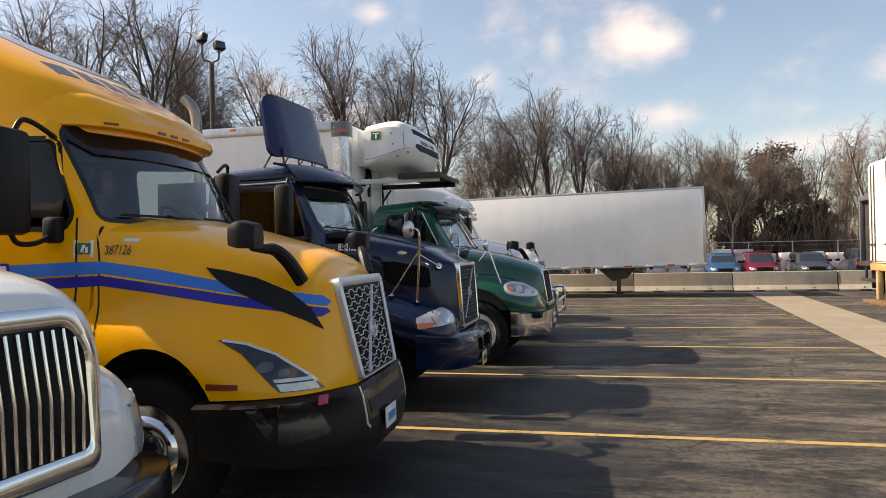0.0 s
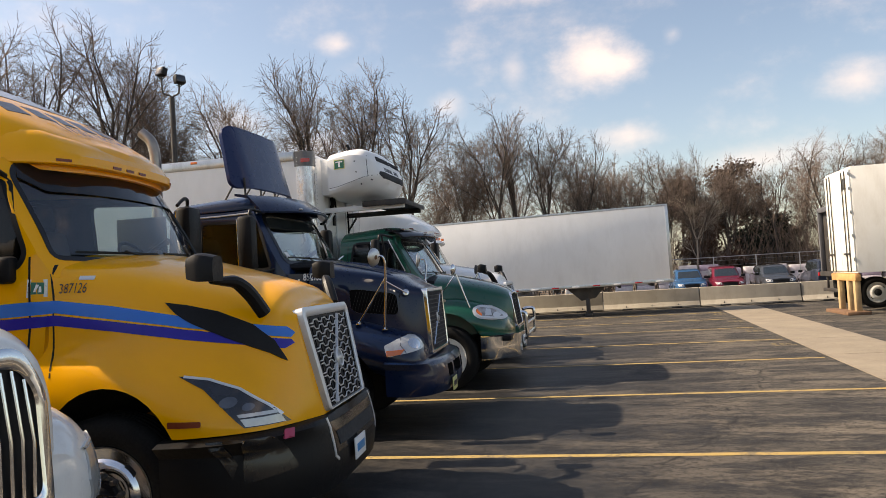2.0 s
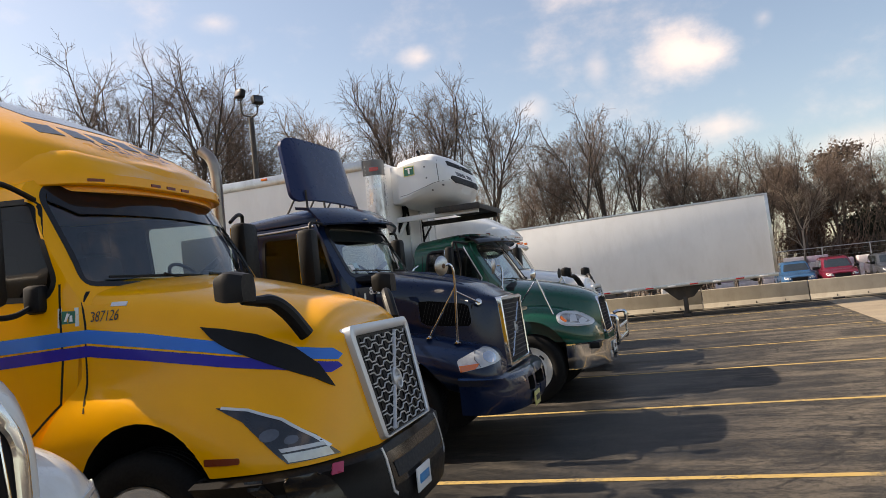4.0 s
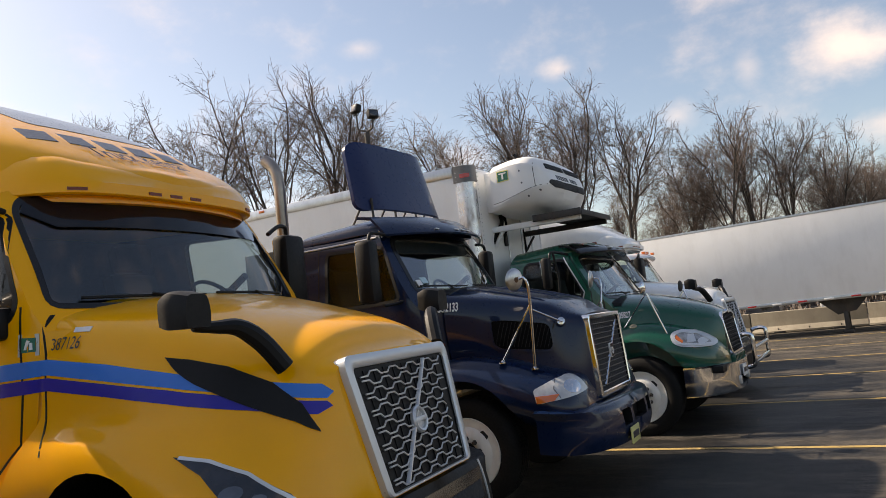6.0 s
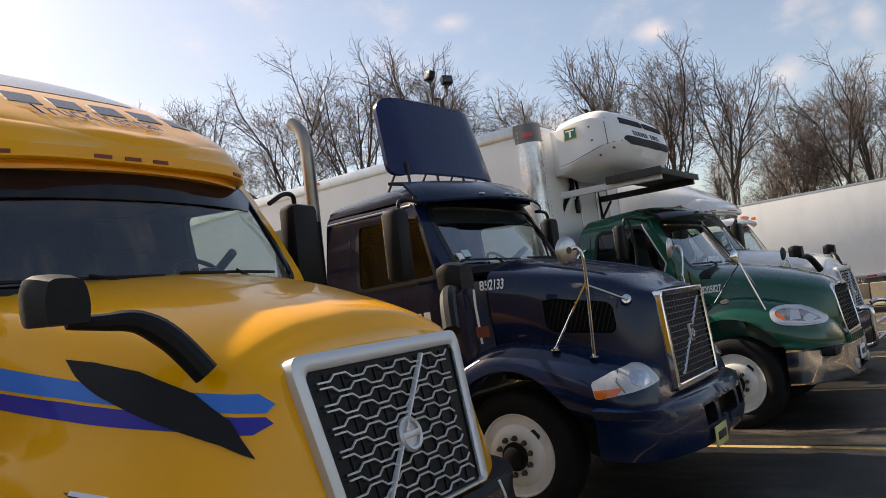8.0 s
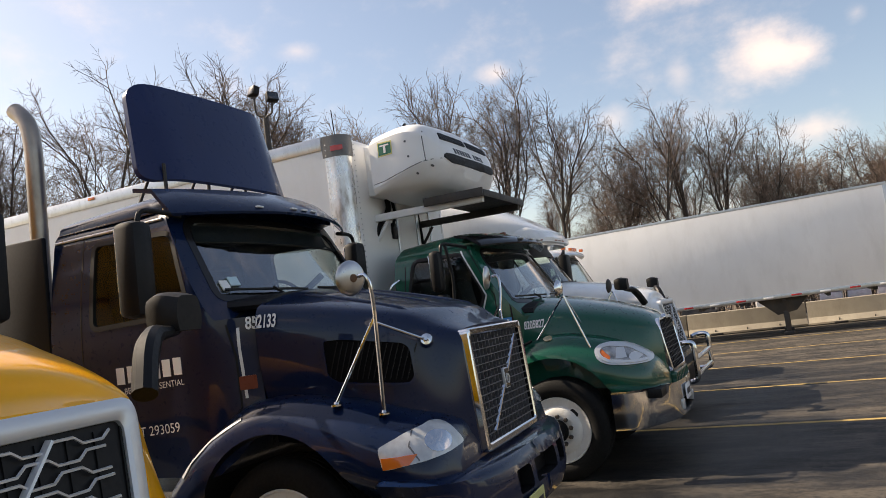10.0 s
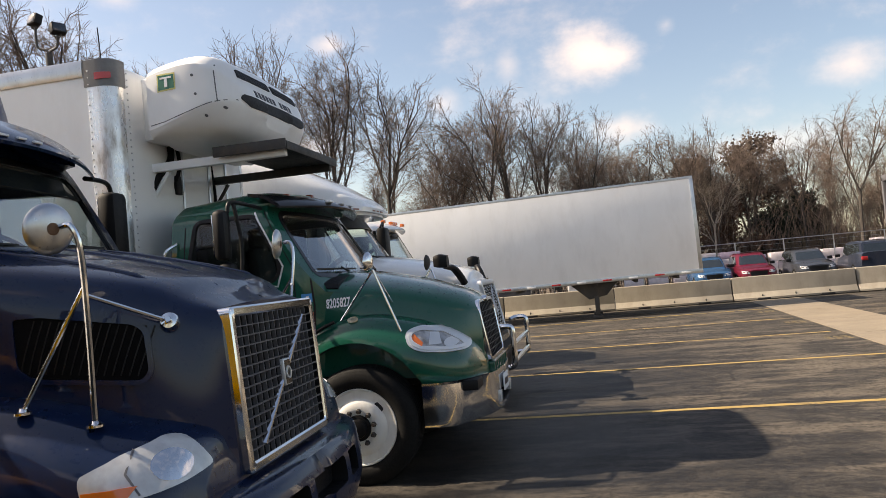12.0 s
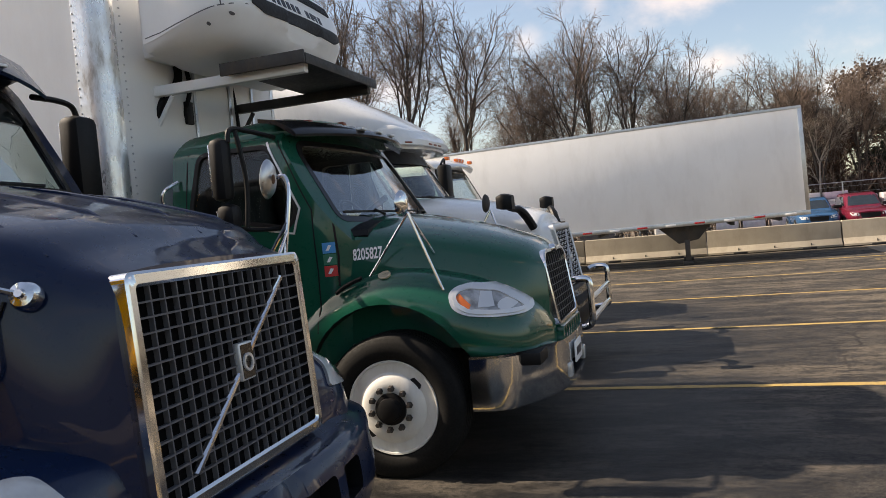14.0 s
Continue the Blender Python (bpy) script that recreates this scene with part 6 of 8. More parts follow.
for z, mt in ((1.625, STICK_BLUE), (1.54, STICK_GREEN), (1.455, STICK_RED)):
    s_ = part("sticker", patch([(-0.885, z), (-0.80, z), (-0.80, z + 0.078), (-0.885, z + 0.078)], G_B, "near", 0.004, 0.006), mt, G_CAB, "small square coloured sticker")
    part("sticker_mark", patch([(-0.865, z + 0.02), (-0.845, z + 0.02), (-0.825, z + 0.055), (-0.845, z + 0.06)], G_B, "near", 0.006, 0.006), VINYL_WHITE, s_)
part("side_marker", patch(ellipse(-0.44, 1.43, 0.05, 0.022, 16), G_B, "near", 0.012), surface("pale_amber_lens", (0.55, 0.45, 0.30), rough=0.2, coat=0.6), G_T)
part("hood_seam", band([(-0.80, 1.84), (-0.785, 1.60), (-0.80, 1.38)], G_B, 0.014, "near", 0.003), BLACK, G_T)
part("door_seam", band([(-1.22, 2.50), (-0.94, 1.95), (-0.93, 1.50), (-0.95, 1.05)], G_B, 0.010, "near", 0.002), BLACK, G_CAB)
part("door_seam", band([(-2.00, 2.47), (-2.02, 1.95), (-2.02, 1.05)], G_B, 0.010, "near", 0.002), BLACK, G_CAB)
part("window_trim", band([(-1.31, 2.49), (-1.03, 1.97), (-1.09, 1.79), (-1.98, 1.95)], G_B, 0.016, "near", 0.006), SILVER, G_CAB)
visor(G_T, gf, 2.67, 2.55, 0.40, 1.06, GLOSS_BLACK, label="gloss black sun visor")
roofm = hull([[(-2.12, 0.98, 2.50), (-2.12, 0.95, 2.57), (-2.12, 0.7, 2.66), (-2.12, 0, 2.70)], [(-1.45, 0.98, 2.52), (-1.45, 0.95, 2.60), (-1.45, 0.7, 2.71), (-1.45, 0, 2.75)], [(-1.14, 0.92, 2.54), (-1.14, 0.9, 2.60), (-1.14, 0.6, 2.68), (-1.14, 0, 2.71)]], 3, 3)
part("roof_cap", roofm, GREEN, G_T)
for y in (-0.62, 0.0, 0.62):
    boxpart("clearance_light", (-1.20, y - 0.035, 2.69 - 0.12 * y * y), (-1.13, y + 0.035, 2.73 - 0.12 * y * y), DULL_ORANGE, G_T, 0.012)
for k, y in enumerate((-0.35, -0.05, 0.25)):
    boxpart("visor_light", (gf(y, 2.67) + 0.33, y - 0.05, 2.585), (gf(y, 2.67) + 0.385, y + 0.05, 2.605), VINYL_WHITE, G_T, 0.006)
mr = cab_mirror(G_T, (-1.46, -1.59, 2.05), (-1.33, -1.45, 2.49), [[(-1.34, -1.50, 2.46), (-1.33, -1.47, 2.55), (-1.29, -1.30, 2.55), (-1.24, -1.04, 2.52)], [(-1.30, -1.46, 2.54), (-1.27, -1.42, 2.2), (-1.29, -1.43, 1.86)], [(-1.34, -1.5, 1.86), (-1.29, -1.3, 1.84), (-1.22, -1.12, 1.84)]])
cab_mirror(G_T, (-1.44, -1.59, 1.85), (-1.29, -1.45, 2.03), [], BLACK, 0.05)
apex = Vector((-0.19, -1.15, 1.86))
bm = lathe(bmesh.new(), [(0.0, 0.05), (0.05, 0.045), (0.08, 0.02), (0.092, -0.01), (0.0, -0.012)], 24, "x")
bm.transform(pose(-0.23, -1.15, 1.93, 0, 4, -20) @ Matrix.Diagonal((0.6, 0.75, 1, 1)))
gm = part("hood_mirror", bm, CHROME, G_T, "chrome mirror on a tripod of struts")
for p_ in ((-0.55, -1.07, 1.435), (0.0, -1.10, 1.305), (-0.12, -0.88, 1.56)):
    part("mirror_brace", tube(bmesh.new(), [p_, apex], 0.010, 8), CHROME, gm)
bm = lathe(bmesh.new(), [(0.0, 0.05), (0.05, 0.045), (0.08, 0.02), (0.092, -0.01), (0.0, -0.012)], 24, "x")
bm.transform(pose(-0.23, 1.15, 1.93, 0, 4, -14) @ Matrix.Diagonal((0.6, 0.75, 1, 1)))
gm = part("hood_mirror", bm, STEEL_DARK, G_T)
for p_ in ((-0.45, 1.05, 1.435), (0.0, 1.10, 1.305)):
    part("mirror_brace", tube(bmesh.new(), [p_, (-0.19, 1.15, 1.86)], 0.010, 8), CHROME, gm)
part("hood_latch", tube(bmesh.new(), smooth_line([(-0.80, -1.14, 1.33), (-0.72, -1.13, 1.38), (-0.60, -1.11, 1.43)], 4), 0.016, 6), BLACK, G_T)
part("grab_handle", tube(bmesh.new(), smooth_line([(-2.10, -1.11, 2.02), (-2.15, -1.20, 2.10), (-2.14, -1.20, 2.20), (-2.08, -1.10, 2.27)], 5), 0.014, 8), CHROME, G_T)
wiper(G_CAB, G_C, (-0.4, 1.87), (-0.92, 1.91), (-0.15, 1.90))
wiper(G_CAB, G_C, (0.35, 1.86), (0.0, 1.90), (0.75, 1.90))
part("dashboard", box(bmesh.new(), (-1.25, -1.02, 1.5), (-0.90, 1.02, 1.80), 0.05), DARK, G_CAB)
seat(G_CAB, -1.66, 0.52, 1.55)
seat(G_CAB, -1.66, -0.52, 1.55)
steering(G_CAB, -1.32, 0.52, 1.88)
part("cowl", hull([[(-0.92, 1.0, 1.70), (-0.92, 1.0, 1.80), (-0.92, 0.6, 1.87), (-0.92, 0, 1.90)], [(-0.60, 0.92, 1.70), (-0.60, 0.92, 1.77), (-0.60, 0.6, 1.84), (-0.60, 0, 1.89)]], 1, 2, False), BLACK, G_T)
plate(G_BUMP, (0.745, -0.12, 0.69), 0, VINYL_WHITE, INK)
for y in (-0.36, 0.36):
    boxpart("bumper_lamp", (0.67, y - 0.06, 0.525), (0.73, y + 0.06, 0.635), LAMP_CLEAR, G_BUMP, 0.01)
boxpart("bumper_gap", (0.15, -1.0, 0.74), (0.62, 1.0, 0.83), BLACK, G_T, 0.01)
boxpart("chassis_rail", (-9.8, -0.5, 0.75), (0.3, -0.38, 1.05), STEEL_DARK, G_T, 0.01)
boxpart("chassis_rail", (-9.8, 0.38, 0.75), (0.3, 0.5, 1.05), STEEL_DARK, G_T, 0.01)
for s_ in (True, False):
    wheel(G_T, -7.2, 1.22, s_, nuts=False)
# riveted corner posts, caps and rails of the cargo box
def corner_sheet(z0, z1, side, off, back=0.10, ahead=0.02):
    bm = bmesh.new()
    path = [(-2.50 - 0.15 - back, 1.30 + off)]
    for k in range(9):
        t = math.pi / 2 * k / 8
        path.append((-2.65 + (0.15 + off) * math.sin(t), 1.15 + (0.15 + off) * math.cos(t)))
    path.append((-2.50 + off, 1.15 - ahead))
    n = 10
    rows = []
    for j in range(n + 1):
        z = z0 + (z1 - z0) * j / n
        rows.append([bm.verts.new((x, side * y, z)) for x, y in path])
    for a, b in zip(rows, rows[1:]):
        for k in range(len(path) - 1):
            bm.faces.new((a[k], a[k + 1], b[k + 1], b[k]))
    geom = bmesh.ops.extrude_face_region(bm, geom=bm.faces[:])["geom"]
    for v_ in geom:
        if isinstance(v_, bmesh.types.BMVert):
            d = Vector((v_.co.x + 2.65, v_.co.y - side * 1.15, 0)).normalized()
            v_.co -= d * off * 0.9
    return bm
def dented_metal():
    m_, nt, p = mat("dented_polished_sheet")
    big = tex(nt, scale=2.2, detail=2, rough=0.5, stretch=(1, 1, 1.6))
    grime = tex(nt, scale=6, detail=6, rough=0.7, stretch=(1, 1, 0.3))
    nt.links.new(mixc(nt, ramp(nt, grime, 0.52, 0.68), (0.74, 0.74, 0.74), (0.34, 0.30, 0.26)), p.inputs["Base Color"])
    p.inputs["Metallic"].default_value = 0.7
    nt.links.new(ramp(nt, grime, 0.4, 0.7, 0.22, 0.5), p.inputs["Roughness"])
    bump(nt, p, big, 0.45, 0.03)
    return m_
DENTED = dented_metal()
for s_ in (-1, 1):
    part("corner_post", corner_sheet(1.10, 3.80, s_, 0.006), DENTED, G_BOX, "dented polished metal corner sheet")
    part("corner_cap", corner_sheet(3.80, 4.055, s_, 0.010, 0.13, 0.05), surface("worn_grey_cap", (0.17, 0.17, 0.17), rough=0.6, metal=0.4, dirt=0.4, var=0.25), G_BOX, "dark worn corner cap")
rv = None
def rivet(at, parent):
    global rv
    if rv is None:
        bm_ = bmesh.new()
        bmesh.ops.create_icosphere(bm_, subdivisions=1, radius=0.009)
        o_ = part("rivet", bm_, ALU, parent)
        rv = o_.data
    else:
        o_ = new("rivet", rv)
        o_.parent = parent
    o_.matrix_basis = Matrix.Translation(at)
for k in range(44):
    z = 1.2 + 0.064 * k
    rivet((-2.735, -1.308, z), G_BOX)
    rivet((-2.494, -1.07, z), G_BOX)
for k in range(60):
    rivet((-2.82 - 0.11 * k, -1.306, 3.955), G_BOX)
boxpart("top_rail", (-10.2, -1.312, 3.90), (-2.79, -1.301, 4.062), ALU, G_BOX, 0.004, "riveted top rail")
part("side_marker", patch(rounded([(-2.66, 3.86), (-2.54, 3.87), (-2.54, 3.93), (-2.66, 3.925)], 0.01), G_X, "near", 0.022, 0.03, 0.05), surface("red_lens", (0.55, 0.035, 0.02), rough=0.15, coat=0.8, var=0.1), G_BOX, "red corner marker lamp")
for x in (-4.6, -6.6, -8.6):
    boxpart("marker_lamp", (x - 0.06, -1.33, 4.0), (x + 0.06, -1.313, 4.04), ORANGE, G_BOX, 0.005)
for y in (-0.2, 0.35, 0.75):
    part("front_rib", box(bmesh.new(), (-2.499, y - 0.02, 1.2), (-2.485, y + 0.02, 3.9), 0.004), ALU, G_BOX)


def reefer(T):
    """The refrigeration unit on the front of the cargo box."""
    U = thing("refrigeration_unit", (-0.07, 5.55, 0.0), "white rounded refrigeration unit on the cargo box front", "refrigeration unit")
    st = []
    for x, v, zb, zl, zt, in_ in ((-2.22, 1.07, 3.25, 3.40, 4.06, 0.0), (-2.05, 1.08, 3.25, 3.43, 4.09, 0.0), (-1.80, 1.08, 3.26, 3.50, 4.12, 0.0), (-1.60, 1.06, 3.28, 3.56, 4.12, 0.01), (-1.44, 1.00, 3.31, 3.60, 4.08, 0.03), (-1.32, 0.86, 3.36, 3.62, 4.00, 0.05), (-1.25, 0.62, 3.41, 3.63, 3.93, 0.06), (-1.22, 0.30, 3.45, 3.63, 3.88, 0.06)):
        side = zt - 0.16
        x = -2.22 + 0.87 * (x + 2.22)
        st.append([(x - in_, v * 0.58, zb), (x - in_ * 0.7, v * 0.84, zb + 0.05), (x - in_ * 0.2, v * 0.96, zl - 0.09), (x, v * 0.995, zl - 0.03), (x, v, zl + 0.02), (x - in_ * 0.3, v, side - 0.06), (x - in_ * 0.6, v * 0.98, side), (x - in_, v * 0.92, side + 0.06), (x - in_ * 1.3, v * 0.75, zt - 0.04), (x - in_ * 1.5, 0, zt)])
    me = as_mesh(hull(st, 4, 2), [TK_WHITE])
    part("housing", me, None, U, "smooth white fibreglass housing")
    V = tree_of(me)
    boxpart("mount_frame", (-2.49, -0.82, 3.34), (-2.19, 0.82, 3.96), BOX_WHITE, U, 0.02)
    part("air_slot", patch(rounded([(-0.62, 3.575), (0.62, 3.575), (0.78, 3.635), (0.74, 3.685), (-0.74, 3.685), (-0.78, 3.635)], 0.03), V, "front", 0.012, 0.03, 0.03), DARK, U, "dark lower air slot")
    for a, b in ((-0.72, -0.04), (0.04, 0.72)):
        sl = part("air_slot", patch(rounded([(a, 3.865), (b, 3.865), (b * 0.96, 3.95), (a * 0.96, 3.95)], 0.02), V, "front", 0.012, 0.03, 0.03), DARK, U, "dark upper air slot")
        for k in range(12):
            y = a + 0.03 + (b - a - 0.06) * k / 11
            part("slot_fin", band([(y, 3.87), (y, 3.945)], V, 0.008, "front", 0.016), BLACK, sl)
    for k in range(11):
        if k != 6:
            y = -0.47 + 0.083 * k
            part("name_shape", patch([(y, 3.715), (y + 0.055, 3.715), (y + 0.055, 3.785), (y, 3.785)], V, "front", 0.003, 0.006, 0.08), INK, U, "small dark block of a faded name")
    part("panel_seam", band([(-1.56, 3.94), (-1.55, 3.80), (-1.54, 3.58)], V, 0.008, "near", 0.002), GREY, U)
    part("panel_seam", band([(-2.20, 3.415), (-2.05, 3.435), (-1.80, 3.505), (-1.60, 3.57), (-1.48, 3.60), (-1.36, 3.63)], V, 0.008, "near", 0.002), GREY, U)
    s1 = part("sticker", patch([(-2.10, 3.72), (-1.91, 3.73), (-1.91, 3.89), (-2.10, 3.89)], V, "near", 0.004, 0.006), STICK_YELLOW, U, "square green and white sticker")
    part("sticker_face", patch([(-2.087, 3.735), (-1.923, 3.745), (-1.923, 3.875), (-2.087, 3.875)], V, "near", 0.006, 0.006), STICK_GREEN, s1)
    part("sticker_mark", patch([(-2.065, 3.838), (-1.945, 3.841), (-1.945, 3.858), (-2.065, 3.855)], V, "near", 0.008, 0.006), VINYL_WHITE, s1)
    part("sticker_mark", patch([(-2.02, 3.76), (-1.99, 3.76), (-1.99, 3.838), (-2.02, 3.838)], V, "near", 0.008, 0.006), VINYL_WHITE, s1)
    for x, z in ((-1.74, 3.84), (-1.72, 3.66), (-1.66, 3.46), (-1.50, 3.53)):
        part("bolt", patch(ellipse(x, z, 0.014, 0.014, 8), V, "near", 0.004, 0.006), GREY, U)
    part("exhaust", tube(bmesh.new(), smooth_line([(-2.1, -0.25, 4.1), (-2.1, -0.25, 4.22), (-2.13, -0.26, 4.28)], 4), 0.025, 8), BLACK, U)
    part("hose", tube(bmesh.new(), smooth_line([(-2.42, -0.42, 3.40), (-2.38, -0.48, 3.2), (-2.42, -0.66, 3.0), (-2.47, -0.72, 2.85)], 6), 0.035, 10), RUBBER, U, "thick black hose")
    part("hose", tube(bmesh.new(), smooth_line([(-2.42, -0.30, 3.40), (-2.38, -0.32, 3.15), (-2.45, -0.36, 2.9)], 6), 0.02, 8), RUBBER, U)
    part("hose", tube(bmesh.new(), smooth_line([(-2.45, 0.45, 3.3), (-2.42, 0.46, 2.9), (-2.44, 0.45, 2.6)], 6), 0.02, 8), RUBBER, U)
    for y in (-0.15, 0.05):
        part("conduit", tube(bmesh.new(), [(-2.46, y, 3.35), (-2.46, y + 0.02, 2.4)], 0.014, 6), ALU, U)
    boxpart("conduit_box", (-2.48, -0.36, 2.85), (-2.40, -0.26, 3.05), BLACK, U, 0.01)
    rack = part("rack", box(bmesh.new(), (-1.70, -0.80, 3.13), (-0.99, 0.58, 3.165), 0.006), STEEL_DARK, U, "dark steel service rack under the unit")
    boxpart("rack_arm", (-2.47, -0.74, 3.04), (-1.02, -0.67, 3.125), BOX_WHITE, rack, 0.006, "grey-white bracket arm")
    boxpart("rack_arm", (-2.47, 0.48, 3.04), (-1.02, 0.55, 3.125), STEEL_DARK, rack, 0.006)
    for k in range(4):
        boxpart("rack_strip", (-1.68, -0.78 + 0.43 * k, 3.168), (-1.01, -0.74 + 0.43 * k, 3.185), STEEL_DARK, rack, 0.003)
    part("rack_brace", tube(bmesh.new(), [(-2.46, -0.70, 2.78), (-2.28, -0.70, 3.03)], 0.02, 6), BOX_WHITE, rack)
    part("rack_brace", tube(bmesh.new(), [(-2.46, 0.53, 2.78), (-2.28, 0.53, 3.03)], 0.02, 6), STEEL_DARK, rack)
    boxpart("rack_edge", (-1.72, -0.83, 3.09), (-0.97, -0.805, 3.19), STEEL_DARK, rack, 0.004)
    boxpart("rack_edge", (-0.985, -0.80, 3.09), (-0.965, 0.58, 3.17), STEEL_DARK, rack, 0.004)
    return U


reefer(G_T)
part("cab_antenna", tube(bmesh.new(), [(-2.6, -1.28, 4.0), (-2.61, -1.29, 4.35)], 0.006, 5), BLACK, G_BOX)

# ---- white trucks further along the row ----
W = sleeper_tractor("white_tractor_truck", (0.19, 9.0, 0), "white sleeper tractor truck with a tubular bull bar, parked", WHITE, "white")
dress_sleeper(*W, True)
gd = part("bull_bar", tube(bmesh.new(), smooth_line([(0.10, -0.95, 0.45), (0.28, -0.95, 0.47), (0.345, -0.95, 0.53), (0.35, -0.95, 0.75), (0.345, -0.95, 0.96), (0.30, -0.95, 1.01), (0.18, -0.95, 1.01), (0.10, -0.90, 0.98)], 4), 0.038, 10), CHROME, W[0], "polished tubular bull bar")
part("bar_tube", tube(bmesh.new(), smooth_line([(0.10, 0.95, 0.45), (0.28, 0.95, 0.47), (0.345, 0.95, 0.53), (0.35, 0.95, 0.75), (0.345, 0.95, 0.96), (0.30, 0.95, 1.01), (0.18, 0.95, 1.01), (0.10, 0.90, 0.98)], 4), 0.038, 10), CHROME, gd)
for z in (0.54, 0.77):
    part("bar_tube", tube(bmesh.new(), [(0.345, -0.95, z), (0.35, -0.4, z), (0.35, 0.4, z), (0.345, 0.95, z)], 0.036, 10), CHROME, gd)
W2 = day_cab_tractor("white_tractor_truck", (-0.45, 12.55, 0), "white day-cab tractor truck, parked in the row", WHITE, "white")
visor(W2[0], nf, 2.88, 2.76, 0.30, 1.10, WHITE)
for y in (-0.7, -0.15, 0.0, 0.15, 0.7):
    boxpart("clearance_light", (-1.78, y - 0.05, 2.86), (-1.70, y + 0.05, 2.92), ORANGE, W2[0], 0.012)
seat(W2[1], -2.45, 0.55, 1.78)
part("grille", frame_ring(grille_space(0.035, 0.895, 0.06), rounded([(-0.575, 0.0), (0.575, 0.0), (0.575, 0.8), (-0.575, 0.8)], 0.06), rounded([(-0.50, 0.075), (0.50, 0.075), (0.51, 0.725), (-0.51, 0.725)], 0.025), 0.12), CHROME, W2[0])
post_mirror(W2[0], (0.0, -1.12, 1.84), [(-0.30, -1.03, 1.20), (-0.55, -1.09, 1.28), (-0.21, -0.735, 1.65)])


# ---- white conventional truck beside the yellow one ----
def conventional():
    T = thing("white_conventional_truck", (0, 0, 0), "white conventional truck with chrome barred grille, parked", "truck", "parked trucks")
    T.matrix_basis = pose(-0.25, -5.15, 0) @ Matrix.Diagonal((0.9, 0.9, 0.98, 1))
    st = [
        [(-1.6, 1.02, 0.95), (-1.6, 1.04, 1.3), (-1.6, 1.02, 1.55), (-1.6, 0.92, 1.78), (-1.6, 0.5, 1.92), (-1.6, 0, 1.95)],
        [(-0.9, 0.92, 0.92), (-0.9, 0.94, 1.3), (-0.9, 0.91, 1.55), (-0.9, 0.80, 1.75), (-0.9, 0.45, 1.87), (-0.9, 0, 1.90)],
        [(-0.3, 0.76, 0.90), (-0.3, 0.77, 1.3), (-0.3, 0.74, 1.52), (-0.3, 0.64, 1.69), (-0.3, 0.38, 1.79), (-0.3, 0, 1.82)],
        [(-0.06, 0.62, 0.90), (-0.06, 0.62, 1.3), (-0.07, 0.60, 1.48), (-0.08, 0.52, 1.63), (-0.09, 0.32, 1.715), (-0.09, 0, 1.735)],
        [(0.0, 0.55, 0.92), (-0.01, 0.55, 1.3), (-0.02, 0.53, 1.47), (-0.03, 0.46, 1.60), (-0.04, 0.28, 1.675), (-0.04, 0, 1.695)]]
    body = as_mesh(hull(st, 5, 3), [WHITE])
    part("hood", body, None, T, "glossy white sloping hood")
    fs = [
        [(-1.7, 0.95, 0.75), (-1.7, 1.14, 0.80), (-1.7, 1.17, 0.95), (-1.7, 1.10, 1.08), (-1.7, 0.9, 1.14), (-1.7, 0, 1.14)],
        [(-1.0, 0.95, 0.8), (-1.0, 1.18, 0.98), (-1.0, 1.19, 1.2), (-1.0, 1.10, 1.34), (-1.0, 0.88, 1.42), (-1.0, 0, 1.42)],
        [(-0.45, 0.92, 0.78), (-0.45, 1.16, 0.90), (-0.45, 1.17, 1.13), (-0.45, 1.06, 1.30), (-0.45, 0.78, 1.38), (-0.45, 0, 1.38)],
        [(-0.15, 0.80, 0.80), (-0.15, 1.04, 0.88), (-0.15, 1.04, 1.06), (-0.15, 0.93, 1.22), (-0.15, 0.66, 1.30), (-0.15, 0, 1.30)],
        [(0.0, 0.60, 0.84), (0.0, 0.78, 0.90), (0.0, 0.78, 1.02), (0.0, 0.70, 1.12), (-0.01, 0.55, 1.17), (-0.01, 0, 1.17)]]
    wing = as_mesh(hull(fs, 5, 3), [WHITE])
    arch = bmesh.new()
    lathe(arch, [(0.62, -1.6), (0.62, 1.6)], 40, "y", (-1.05, 0, 0.58))
    part("front_wing", carve(wing.copy(), [as_mesh(arch, [BLACK])]), None, T)
    B = tree_of(body, wing)
    m = grille_space(0.03, 1.0, 0.10)
    outer = rounded([(-0.50, -0.06), (0.50, -0.06), (0.53, 0.46), (0.40, 0.655), (-0.40, 0.655), (-0.53, 0.46)], 0.09, 5)
    inner = rounded([(-0.44, 0.03), (0.44, 0.03), (0.455, 0.46), (0.36, 0.57), (-0.36, 0.57), (-0.455, 0.46)], 0.06, 5)
    g = part("grille", frame_ring(m, outer, inner, 0.12, 0.02), CHROME, T, "broad chrome grille surround with upright bars")
    part("grille_backing", flat_panel(m, inner, -0.004, 0.03), BLACK, g)
    for k in range(-6, 7):
        y = 0.067 * k
        top = 0.56 if abs(y) < 0.36 else 0.56 - (abs(y) - 0.36) * 1.0
        part("upright_bar", tube(bmesh.new(), [m @ Vector((0.006, y * 0.97, 0.035)), m @ Vector((0.024, y, top * 0.5)), m @ Vector((0.006, y, top))], 0.0085, 8), CHROME, g)
